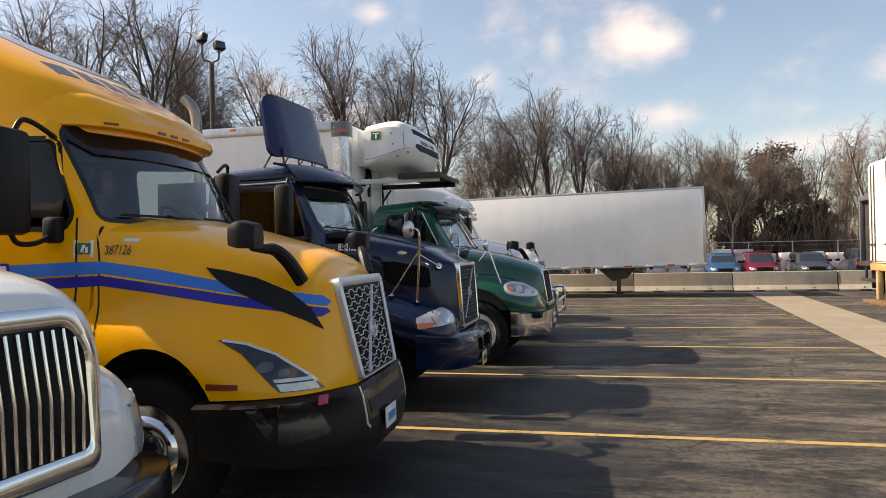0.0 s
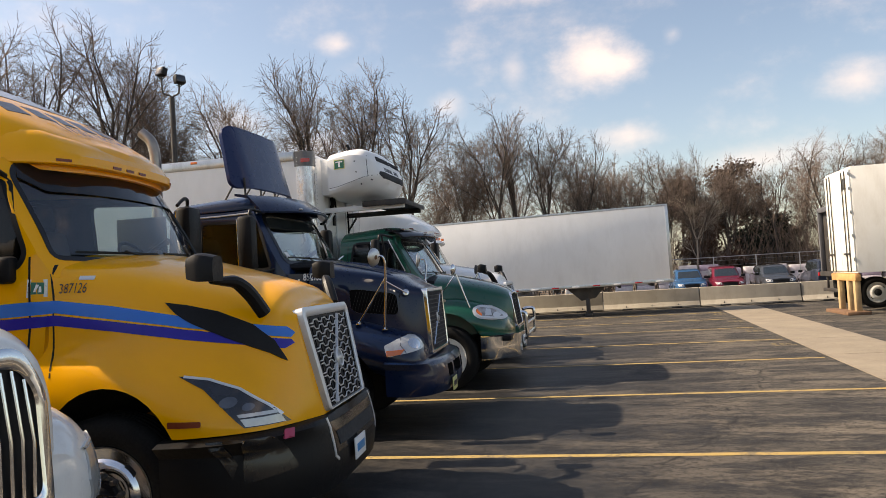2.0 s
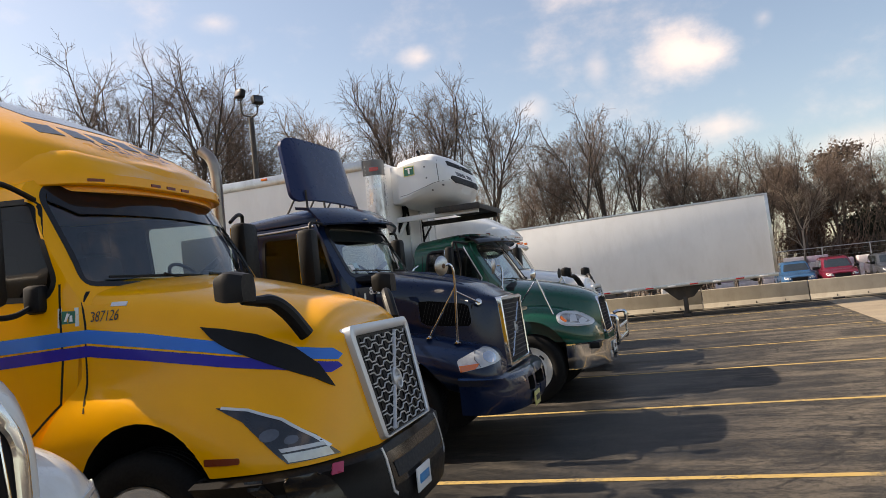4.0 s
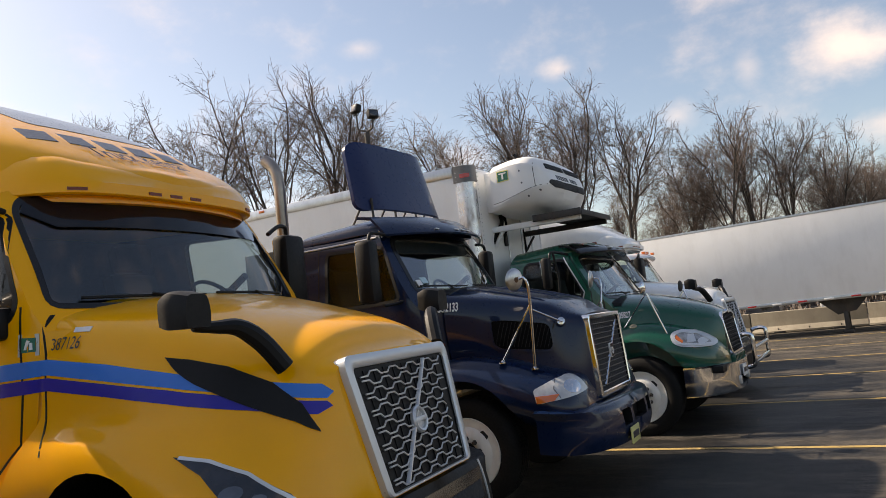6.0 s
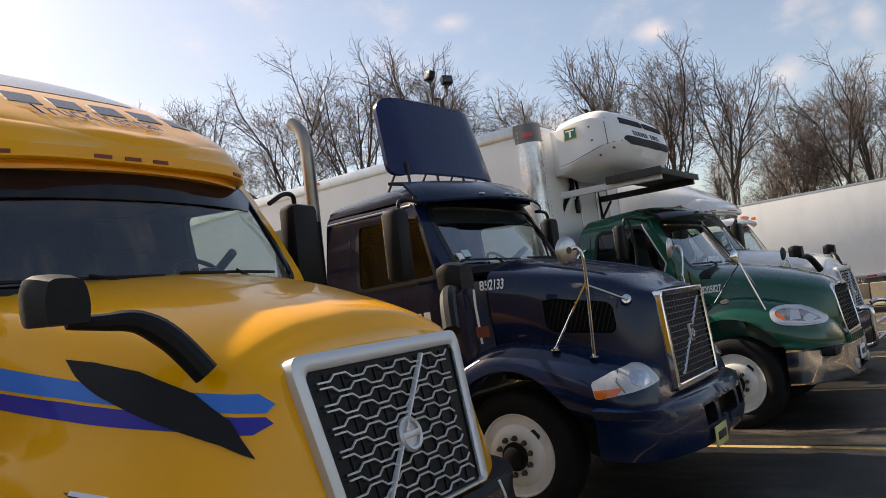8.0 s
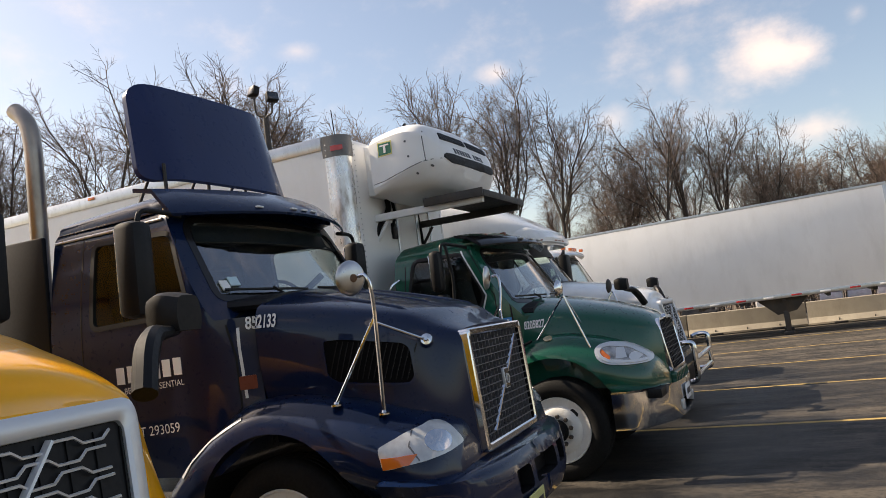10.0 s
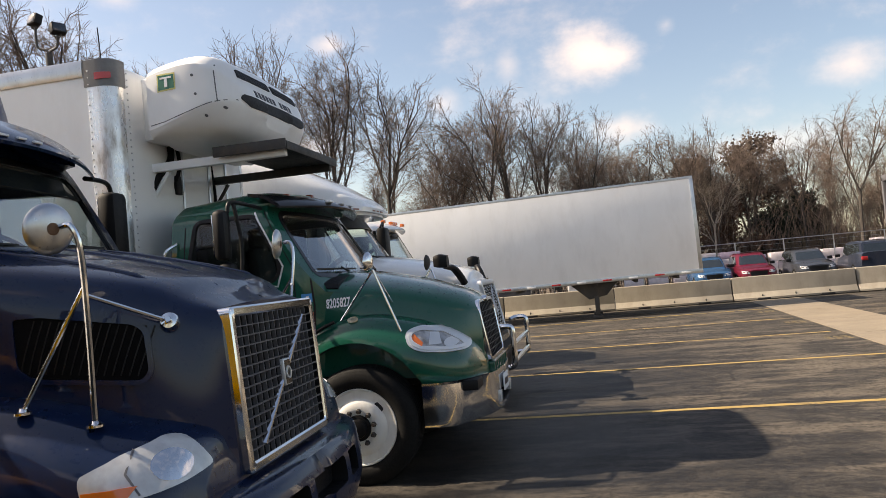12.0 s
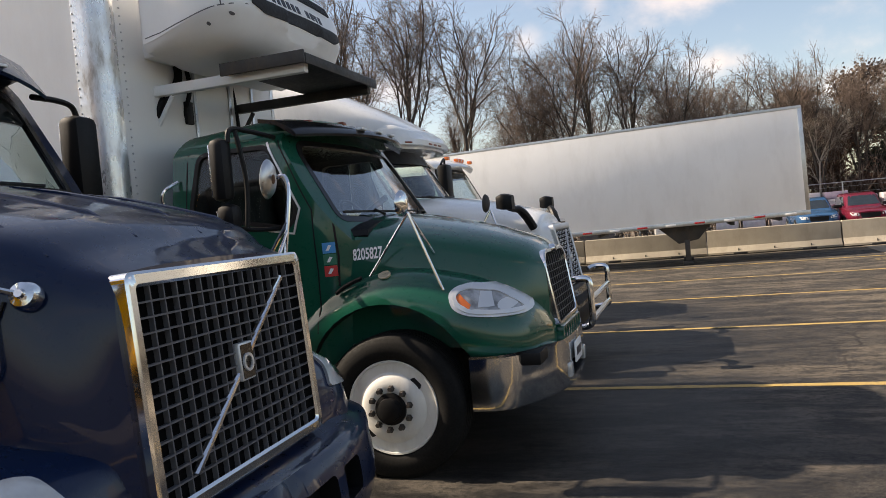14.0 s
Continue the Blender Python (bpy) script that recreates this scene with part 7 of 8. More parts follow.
    for sd in ("near", "far"):
        h = part("headlight", patch([(-0.34, 1.13), (-0.20, 1.165), (-0.05, 1.13), (-0.01, 1.0), (-0.02, 0.90), (-0.36, 0.90)], B, sd, 0.012, 0.03, 0.03), LAMP_CLEAR, T, "clear headlight in the wing")
        part("lamp_rim", band([(-0.34, 1.14), (-0.20, 1.175), (-0.05, 1.14)], B, 0.012, sd, 0.016), SILVER, h)
    bs = [[(-0.30, 1.18, 0.58), (-0.30, 1.20, 0.66), (-0.30, 1.20, 0.78), (-0.30, 1.17, 0.84), (-0.30, 0.9, 0.85)],
          [(-0.05, 1.10, 0.58), (-0.03, 1.13, 0.66), (-0.03, 1.13, 0.78), (-0.05, 1.09, 0.84), (-0.08, 0.7, 0.85)],
          [(0.14, 0.80, 0.58), (0.17, 0.82, 0.66), (0.17, 0.82, 0.78), (0.14, 0.79, 0.84), (0.08, 0.4, 0.85)],
          [(0.22, 0.40, 0.58), (0.25, 0.41, 0.66), (0.25, 0.41, 0.78), (0.22, 0.40, 0.84), (0.14, 0.2, 0.85)],
          [(0.24, 0.03, 0.58), (0.27, 0.03, 0.66), (0.27, 0.03, 0.78), (0.24, 0.03, 0.84), (0.16, 0.0, 0.85)]]
    part("bumper", hull(bs, 4, 3), GLOSS_BLACK, T, "black painted steel bumper")
    boxpart("tow_mount", (0.02, -0.12, 0.84), (0.10, 0.14, 0.90), STEEL_DARK, T, 0.01)
    part("fitting", tube(bmesh.new(), [(0.06, -0.1, 0.90), (0.06, 0.06, 0.90)], 0.02, 8), EXHAUST, T)
    for s_ in (True, False):
        wheel(T, -1.05, 1.12, s_, nuts=False)
    f = lambda y, z: -1.70 - 0.15 * y * y - 0.5 * (z - 1.9)
    side = [(1.10, 0.85), (1.15, 1.4), (1.15, 1.9), (1.08, 2.4), (1.0, 2.58), (0.7, 2.68), (0, 2.72)]
    cs = [[(x, v, z) for v, z in side] for x in (-3.4, -2.8, -2.2, -1.78)] + [[(-1.6, v * 0.88, max(z, 1.2)) for v, z in side]]
    ws = rounded([(-0.98, 1.94), (0.98, 1.94), (0.92, 2.48), (-0.92, 2.48)], 0.08)
    win = rounded([(-3.0, 1.95), (-2.05, 1.9), (-2.25, 2.42), (-3.0, 2.42)], 0.08)
    shell, solid = cab_shell(cs, f, 1.8, 3.0, ws, [win], WHITE)
    cab = part("cab", shell, None, T)
    C = tree_of(solid)
    part("windscreen", patch(ws, C, "front", -0.012, 0.006, 0.12), GLASS, cab)
    for sd in ("near", "far"):
        part("side_window", patch(win, C, sd, -0.012, 0.006, 0.12), SIDE_GLASS, cab)
    boxpart("chassis_rail", (-6.5, -0.5, 0.65), (-0.2, 0.5, 0.95), STEEL_DARK, T, 0.01)
    return T


conventional()

# ---- trailers and far things ----
def far_trailer():
    T = thing("white_semi_trailer", (0.04, 23.0, 0), "long plain white semi-trailer standing on its landing gear", "trailer")
    tilt = pose(5.2, 0, 0, 0, -0.9, 0) @ pose(-5.2, 0, 0)
    bm = box(bmesh.new(), (-10.8, -1.28, 1.22), (4.74, 1.28, 4.10), 0.012, tilt)
    part("body", bm, BOX_WHITE, T, "plain white panelled side")
    part("top_rail", box(bmesh.new(), (-10.8, -1.292, 4.03), (4.745, -1.281, 4.11), 0.003, tilt), ALU, T, "grey top rail")
    part("bottom_rail", box(bmesh.new(), (-10.8, -1.292, 1.18), (4.745, -1.281, 1.30), 0.003, tilt), ALU, T, "grey bottom rail")
    part("front_post", box(bmesh.new(), (4.64, -1.291, 1.30), (4.746, -1.281, 4.03), 0.003, tilt), ALU, T, "grey corner post")
    for k in range(20):
        x = 4.4 - 0.78 * k
        part("reflector", box(bmesh.new(), (x - 0.28, -1.298, 1.215), (x, -1.2925, 1.265), 0.002, tilt), RED if k % 2 else VINYL_WHITE, T)
    for k in range(9):
        x = 4.0 - 1.22 * k
        part("cross_member", box(bmesh.new(), (x - 0.05, -1.2, 1.08), (x + 0.05, 1.2, 1.21), 0.004, tilt), STEEL_DARK, T)
    for y in (-0.9, 0.75):
        g = boxpart("landing_leg", (1.46, y - 0.07, 0.12), (1.60, y + 0.07, 0.72), STEEL_DARK, T, 0.01)
        part("leg_gusset", prism([(0.75, 1.12), (2.2, 1.12), (1.85, 0.72), (1.30, 0.62)], y - 0.05, y + 0.05, "y", 0.006), STEEL_DARK, T)
        boxpart("foot", (1.38, y - 0.12, 0.0), (1.68, y + 0.12, 0.12), STEEL_DARK, T, 0.02)
    return T


far_trailer()


def right_trailer():
    T = thing("cream_box_trailer", (9.5, 17.9, 0), "weathered cream-white trailer with closed rear doors", "trailer")
    boxpart("body", (0.02, -1.22, 1.24), (14.0, 1.22, 4.40), CREAM, T, 0.015)
    for y0, y1 in ((-1.21, -0.01), (0.01, 1.21)):
        d = boxpart("rear_door", (-0.03, y0, 1.30), (0.018, y1, 4.33), CREAM, T, 0.012, "weathered cream door")
        for k, dy in enumerate((0.33, 0.62)):
            y = y0 + dy if y0 < -0.5 else y1 - dy
            part("lock_rod", tube(bmesh.new(), [(-0.055, y, 1.28), (-0.055, y, 4.30)], 0.017, 8), STEEL_DARK, d)
            boxpart("rod_handle", (-0.085, y - 0.03, 1.78), (-0.05, y + 0.22, 1.84), STEEL_DARK, d, 0.006)
        for z in (1.6, 2.3, 3.0, 3.7, 4.15):
            y = y0 if y0 < -0.5 else y1
            boxpart("hinge", (-0.05, y - 0.06, z), (-0.031, y + 0.06, z + 0.10), ALU, d, 0.006)
    boxpart("vent_panel", (-0.036, -0.9, 3.75), (-0.031, -0.5, 4.1), ALU, T, 0.002)
    part("bumper", box(bmesh.new(), (-0.05, -1.15, 1.0), (0.12, 1.15, 1.22), 0.02), surface("chipped_orange_steel", (0.50, 0.27, 0.10), rough=0.7, dirt=0.5, dirt_col=(0.2, 0.11, 0.05), var=0.25), T, "chipped orange-yellow rear beam")
    pm = surface("pale_timber", (0.38, 0.26, 0.13), rough=0.85, dirt=0.3, var=0.2, scale=4)
    for y in (-0.95, -0.35, 0.55):
        boxpart("post", (-0.04, y - 0.1, 0.10), (0.12, y + 0.1, 1.0), pm, T, 0.012, "pale timber prop")
    boxpart("base_plank", (-0.35, -1.25, 0.0), (0.3, 0.95, 0.10), RUST, T, 0.012, "rust-brown base plank on the asphalt")
    return T


right_trailer()


def dark_trailer():
    T = thing("dark_open_trailer", (9.95, 20.75, 0), "dark trailer rear with black frame and mud flaps", "trailer")
    for y in (-1.25, 1.13):
        boxpart("rear_post", (0, y, 1.25), (0.14, y + 0.12, 3.45), GREY, T, 0.01)
    boxpart("header", (0, -1.25, 3.35), (0.14, 1.25, 3.52), GREY, T, 0.01)
    boxpart("body", (0.16, -1.24, 1.2), (12.0, 1.24, 3.50), STEEL_DARK, T, 0.02)
    boxpart("sill", (-0.05, -1.25, 1.08), (0.15, 1.25, 1.25), STEEL_DARK, T, 0.01)
    for y in (-0.95, 0.75):
        boxpart("mud_flap", (0.3, y - 0.28, 0.3), (0.32, y + 0.28, 1.08), RUBBER, T, 0.004)
        wheel(T, 1.0, 1.2, y < 0, nuts=False)
    boxpart("bumper_bar", (-0.02, -1.1, 0.55), (0.08, 1.1, 0.66), STEEL_DARK, T, 0.01)
    for y in (-0.7, 0.6):
        boxpart("bumper_strut", (0.0, y, 0.66), (0.07, y + 0.08, 1.08), STEEL_DARK, T, 0.008)
    return T


dark_trailer()

# ---- lamp pole ----
CAR_GLASS = surface("dark_car_glass", (0.018, 0.024, 0.028), rough=0.05, coat=1.0, var=0.1)

def lamp_pole():
    T = thing("floodlight_pole", (-10.70, 13.80, 0), "dark steel pole with two floodlights on bent arms", "street lamp")
    part("pole", tube(bmesh.new(), [(0, 0, 0), (0, 0, 4), (0, 0, 7.97)], [0.11, 0.10, 0.08], 12), STEEL_DARK, T)
    boxpart("base_plate", (-0.2, -0.2, 0), (0.2, 0.2, 0.05), STEEL_DARK, T, 0.01)
    part("arm", tube(bmesh.new(), smooth_line([(0, 0, 7.92), (-0.05, 0, 8.04), (-0.28, 0, 8.14), (-0.33, 0, 8.37), (-0.33, 0, 8.67)], 5), 0.03, 8), STEEL_DARK, T)
    part("arm", tube(bmesh.new(), smooth_line([(0, 0, 7.92), (0.06, 0, 8.02), (0.22, 0, 8.08), (0.26, 0, 8.22), (0.26, 0, 8.37)], 5), 0.03, 8), STEEL_DARK, T)
    for x, z, turn in ((-0.33, 8.83, -20), (0.28, 8.52, 60)):
        h = part("lamp_head", box(bmesh.new(), (-0.17, -0.10, -0.13), (0.17, 0.10, 0.13), 0.025, pose(x, 0, z, -14, 0, turn)), BLACK, T, "boxy dark floodlight head")
        part("lamp_glass", box(bmesh.new(), (-0.14, -0.107, -0.10), (0.14, -0.101, 0.10), 0.003, pose(x, 0, z, -14, 0, turn)), CAR_GLASS, h)
        part("yoke", tube(bmesh.new(), [(x - 0.1, 0, z - 0.16), (x, 0, z - 0.24), (x + 0.1, 0, z - 0.16)], 0.02, 6), STEEL_DARK, h)
    return T


lamp_pole()


# ---- bare trees ----
BARK = surface("grey_brown_bark", (0.068, 0.056, 0.048), rough=0.95, var=0.3, scale=2.0)
TWIG = surface("brown_twigs", (0.150, 0.110, 0.088), rough=0.95, var=0.3, scale=0.8)
DEAD = surface("dry_brown_leaves", (0.085, 0.043, 0.024), rough=0.95, var=0.4, scale=0.9)
OAK = surface("grey_brown_dry_leaves", (0.080, 0.057, 0.044), rough=0.95, var=0.35, scale=0.9)
EVER = surface("dark_evergreen", (0.022, 0.030, 0.016), rough=0.9, var=0.4, scale=0.9)
REED = surface("straw_reeds", (0.20, 0.145, 0.088), rough=0.95, var=0.3, scale=0.6)


class Sticks:
    """Gathers tapered three-sided sticks into one mesh."""
    def __init__(self):
        self.v, self.f = [], []

    def add(self, pts, radii, sides=3):
        base = None
        d0 = (pts[-1] - pts[0]).normalized()
        u = d0.orthogonal().normalized()
        w = d0.cross(u)
        for p, r in zip(pts, radii):
            i = len(self.v)
            for k in range(sides):
                t = 2 * math.pi * k / sides
                self.v.append(p + (u * math.cos(t) + w * math.sin(t)) * r)
            if base is not None:
                for k in range(sides):
                    self.f.append((base + k, base + (k + 1) % sides, i + (k + 1) % sides, i + k))
            base = i

    def leaf(self, p, s, rng):
        n = Vector((rng.uniform(-1, 1), rng.uniform(-1, 1), rng.uniform(-1, 1))).normalized()
        u = n.orthogonal().normalized() * s
        w = n.cross(u)
        i = len(self.v)
        self.v += [p + u, p + w * 0.6, p - u, p - w * 0.6]
        self.f.append((i, i + 1, i + 2, i + 3))

    def mesh(self, name):
        me = bpy.data.meshes.new(name)
        me.from_pydata(self.v, [], self.f)
        return me


def bend(rng, p, d, length, n, wander, up=0.0):
    pts = [p.copy()]
    for _ in range(n):
        d = (d + Vector((rng.uniform(-1, 1), rng.uniform(-1, 1), rng.uniform(-1, 1))) * wander + Vector((0, 0, up))).normalized()
        p = p + d * length / n
        pts.append(p)
    return pts, d


def bare_tree(seed, h=10.0, stems=1, wide=0.5):
    """A leafless tree: a sinuous stem, limbs that fork and sweep up, side shoots all along, in one mesh; fine twigs in another."""
    rng = random.Random(seed)
    wood, twig = Sticks(), Sticks()
    reach = (0.44, 0.27, 0.155, 0.082, 0.046, 0.030)
    segs = (7, 5, 4, 3, 2, 1)
    wander = (0.045, 0.085, 0.13, 0.20, 0.22, 0.1)
    lift = (0.03, 0.085, 0.035, 0.0, 0.0, 0.0)
    thick = (0.2, 0.066, 0.034, 0.018, 0.011, 0.008)

    def grow(p, d, r, level, trim=1.0):
        length = h * reach[level] * rng.uniform(0.75, 1.2) * trim
        n = segs[level]
        pts, _ = bend(rng, p, d, length, n, wander[level], lift[level])
        tip = r * (0.66 if level < 4 else 0.45)
        rs = [r + (tip - r) * i / n for i in range(n + 1)]
        (wood if level < 3 else twig).add(pts, rs, (7, 5, 4, 3, 3, 3)[level])
        if level == 5:
            return

        def off(t, ang, k, trim_):
            j = min(int(t * n), n - 1)
            q = pts[j].lerp(pts[j + 1], t * n - j)
            dd = (pts[j + 1] - pts[j]).normalized()
            side = dd.orthogonal().normalized()
            side.rotate(Matrix.Rotation(rng.uniform(0, 2 * math.pi), 3, dd))
            grow(q, (dd * math.cos(ang) + side * math.sin(ang)).normalized(), min(max(rs[j] * k, 0.007), thick[level + 1]), level + 1, trim_)

        spread = 0.26 + 0.28 * wide
        for i in range((3, 2, 2, 1, 1)[level]):
            off(0.999, rng.uniform(0.6, 1.3) * spread if level < 2 else rng.uniform(0.25, 0.65), 0.72, 1.0)
        count = (3, 4, 3, 3, 3)[level]
        lo = (0.62, 0.25, 0.2, 0.2, 0.2)[level]
        for i in range(count):
            t = lo + (0.96 - lo) * (i + rng.random()) / count
            off(t, rng.uniform(0.38, 0.62) * (0.8 + 0.4 * wide) if level < 2 else rng.uniform(0.6, 1.0), 0.5, 1.2 - 0.45 * t)

    for s in range(stems):
        a = rng.uniform(0, 6.28)
        lean = Vector((math.cos(a), math.sin(a), 0)) * (0.02 if stems == 1 else rng.uniform(0.07, 0.13))
        grow(Vector((lean.x * 0.8, lean.y * 0.8, 0)), (Vector((0, 0, 1)) + lean).normalized(), h * (0.0120 if stems == 1 else 0.0095), 0, 1.0 if stems == 1 else 0.95)
    top = max(v.z for v in twig.v)
    for st in (wood, twig):
        st.v = [v * (10.0 / top) for v in st.v]
    return wood.mesh("trunk"), twig.mesh("crown")


def plant(me_pair, at, label, group="bare trees"):
    T = thing("bare_tree", (0, 0, 0), label, "tree", group)
    part("trunk", me_pair[0], BARK, T, smooth=0)
    part("crown", me_pair[1], TWIG, T, "fine bare twigs", smooth=0)
    T.matrix_basis = at
    return T


kinds = [bare_tree(11, 10, 1, 0.5), bare_tree(12, 10, 2, 0.4), bare_tree(13, 10, 1, 0.9), bare_tree(14, 10, 1, 0.3), bare_tree(15, 10, 2, 0.6), bare_tree(16, 10, 1, 0.7)]
protos = []
rng = random.Random(21)
# bearing from the lot (degrees left of +Y), elevation of the top, distance
# bearings of 74 and more are unseen, added to darken reflections in the glass
ROW = [(118, 16, 46), (112, 17, 45), (106, 15, 47), (101, 17, 45), (96, 16, 46), (91, 17, 45), (86, 15.5, 46), (82, 16.5, 45), (78, 15, 46), (74, 16, 45), (70, 15, 44), (66, 14.5, 46), (63, 15, 45), (59.5, 15.5, 46), (56, 16.4, 45), (53.5, 15.5, 47), (51, 17, 45), (48, 18, 44), (45, 19.4, 43), (42.5, 18.8, 45), (40, 19.8, 44), (38, 18, 46), (36, 19, 45), (34, 18.6, 46), (32, 17.8, 47),
       (30, 18, 46), (27, 15.6, 48), (24.5, 14.5, 49), (22, 17.6, 47), (20.2, 16.5, 48), (18, 16.6, 48), (16, 15.4, 49), (14.4, 14.6, 50), (12.9, 13.7, 50), (10, 12, 51), (7.2, 13.3, 49), (6.5, 12.2, 50), (3.3, 12.1, 50), (0.6, 10.8, 51),
       (-1.2, 9.4, 52), (-2.8, 9.3, 52), (-5, 9.0, 52), (-7.3, 9.1, 51), (-9, 8.2, 53), (-12.5, 8.2, 52), (-15.4, 9.0, 51), (-18, 8.6, 52), (-21, 9.2, 51), (-25, 9, 52), (-30, 9, 53), (-36, 9, 54)]
LABELS = ["tall grey-brown leafless tree behind the lot", "leafless forked tree with fine twigs", "bare spreading tree in the tree line", "slim many-stemmed bare tree", "bare forked tree against the sky", "leafless tree with upswept limbs"]


def put_tree(x, y, h):
    i = rng.randrange(6)
    s = h / 10.0
    m_ = pose(x, y, 0, rng.uniform(-2, 2), rng.uniform(-2, 2), rng.uniform(0, 360)) @ Matrix.Diagonal((s * rng.uniform(0.8, 1.1), s * rng.uniform(0.8, 1.1), s, 1))
    for j, t_ in protos:
        if j == i:
            o_ = copy_thing(t_, Matrix.Identity(4))
            o_.matrix_basis = m_
            return
    protos.append((i, plant(kinds[i], m_, LABELS[i])))


def at_bearing(b, d):
    return 2.2 - d * math.sin(radians(b)), -7.0 + d * math.cos(radians(b))


for k, (b, el, d) in enumerate(ROW):
    if b > 12 and k % 2:
        continue
    x, y = at_bearing(b, d)
    put_tree(x, y, 1.8 + d * math.tan(radians(el + (0.4 if 4 < b < 72 else -0.3))))
for k in range(9):
    b = 28 - 6.4 * k + rng.uniform(-1, 1)
    el = float(np.interp(b, [-35, -5, 5, 15, 30, 45, 70], [8.6, 8.0, 9.2, 11.5, 14.0, 14.5, 12]))
    d = rng.uniform(54, 60)
    put_tree(*at_bearing(b, d), 1.8 + d * math.tan(radians(el * rng.uniform(0.65, 0.95))))
for k in range(11):
    b = 40 - 6.8 * k + rng.uniform(-1, 1)
    el = float(np.interp(b, [-35, -5, 5, 15, 30, 45], [8.0, 8.2, 8.6, 9.6, 11.5, 11.5]))
    d = rng.uniform(66, 76)
    put_tree(*at_bearing(b, d), 1.8 + d * math.tan(radians(el * rng.uniform(0.85, 1.05))))

# thicket under the trees
st_ = Sticks()
rng = random.Random(5)
for k in range(5000):
    x, y = at_bearing(rng.uniform(-42, 100), 46.8 + abs(rng.gauss(0, 7)))
    y = max(y, 43.8) if x > -8 else y
    hh = rng.uniform(0.8, 3.4) * (1.8 if x > -4 else 0.9)
    p0 = Vector((x, y, 0))
    pts, _ = bend(rng, p0, Vector((rng.uniform(-.35, .35), rng.uniform(-.35, .35), 1)).normalized(), hh, 3, 0.16)
    st_.add(pts, [0.022, 0.016, 0.011, 0.004])
    for q in pts[1:3]:
        e, _ = bend(rng, q, Vector((rng.uniform(-1, 1), rng.uniform(-1, 1), 0.7)).normalized(), hh * 0.4, 2, 0.2)
        st_.add(e, [0.011, 0.008, 0.003])
part("thicket", st_.mesh("thicket"), TWIG, None, smooth=0)
tagged(bpy.data.objects["thicket"], "dense brown leafless brush under the trees", "brush", kind="stuff")
st_ = Sticks()
for k in range(1300):
    x, y = rng.uniform(12, 30), 44.0 + abs(rng.gauss(0, 0.8))
    hh = rng.uniform(1.5, 2.7)
    pts, _ = bend(rng, Vector((x, y, 0)), Vector((rng.uniform(-.12, .12), rng.uniform(-.12, .12), 1)).normalized(), hh, 3, 0.06)
    st_.add(pts, [0.014, 0.012, 0.010, 0.020])
tagged(part("reeds", st_.mesh("reeds"), REED, None, smooth=0), "pale straw-coloured dry reeds behind the fence", "reeds", kind="stuff")


def clump_tree(seed, h, w, material, label, at, low=0.15, n=5200, size=0.13):
    """A tree that has kept its leaves: trunk, limbs and many small leaves in uneven clumps."""
    rng_ = random.Random(seed)
    wood, leaves = Sticks(), Sticks()
    pts, _ = bend(rng_, Vector((0, 0, 0)), Vector((0, 0, 1)), h * 0.9, 5, 0.05)
    wood.add(pts, [0.14, 0.12, 0.10, 0.07, 0.04, 0.02], 6)
    tips = []
    for k in range(26):
        t = low + (0.95 - low) * k / 26
        j = min(int(t * 5), 4)
        q = pts[j].lerp(pts[j + 1], t * 5 - j)
        a = rng_.uniform(0, 6.28)
        ln = w * (1.1 - 0.8 * t) * rng_.uniform(0.6, 1.1)
        e, _ = bend(rng_, q, Vector((math.cos(a), math.sin(a), 0.45)).normalized(), ln, 3, 0.12)
        wood.add(e, [0.05, 0.035, 0.02, 0.008])
        tips += [e[1], e[2], e[3], e[3]]
    for k in range(n):
        c = rng_.choice(tips)
        leaves.leaf(c + Vector((rng_.gauss(0, 0.30), rng_.gauss(0, 0.30), rng_.gauss(0, 0.22))), rng_.uniform(0.6, 1.2) * size, rng_)
    T = thing("leafy_tree", (0, 0, 0), label, "tree", "leafy trees")
    part("trunk", wood.mesh("trunk"), BARK, T, smooth=0)
    part("crown", leaves.mesh("crown"), material, T, smooth=0)
    T.matrix_basis = at
    return T


clump_tree(3, 6.0, 2.6, DEAD, "tree holding dry brown leaves in the thicket", pose(9.6, 45.0, 0))
clump_tree(4, 4.6, 2.0, EVER, "dark evergreen tree in the thicket", pose(12.2, 46.6, 0, 0, 0, 40))
clump_tree(5, 9.6, 3.4, OAK, "tall oak with clinging brown leaves", pose(11.3, 47, 0), low=0.45, n=4200, size=0.12)
clump_tree(6, 9.0, 3.2, OAK, "tall oak with clinging brown leaves", pose(8.2, 49, 0, 0, 0, 70), low=0.5, n=3000, size=0.12)
clump_tree(7, 5.2, 2.2, EVER, "dark evergreen tree in the thicket", pose(14.4, 47.0, 0))
# pale young trunks
PALE = surface("pale_bark", (0.34, 0.29, 0.24), rough=0.9, var=0.2, scale=2)
for i, (x, y, h) in enumerate(((8.4, 43.4, 6.8), (15.4, 44.6, 6.0), (16.5, 44.8, 5.0), (14.6, 44.4, 4.2))):
    w_, t_ = bare_tree(40 + i, 10, 1, 0.9 if i == 0 else 0.3)
    T = thing("young_tree", (0, 0, 0), "slim pale-barked young tree, leafless", "tree", "young trees")
    part("trunk", w_, PALE, T, smooth=0)
    part("crown", t_, PALE if i == 0 else TWIG, T, smooth=0)
    T.matrix_basis = pose(x, y, 0, 0, 0, 50 * i) @ Matrix.Scale(h / 10, 4)

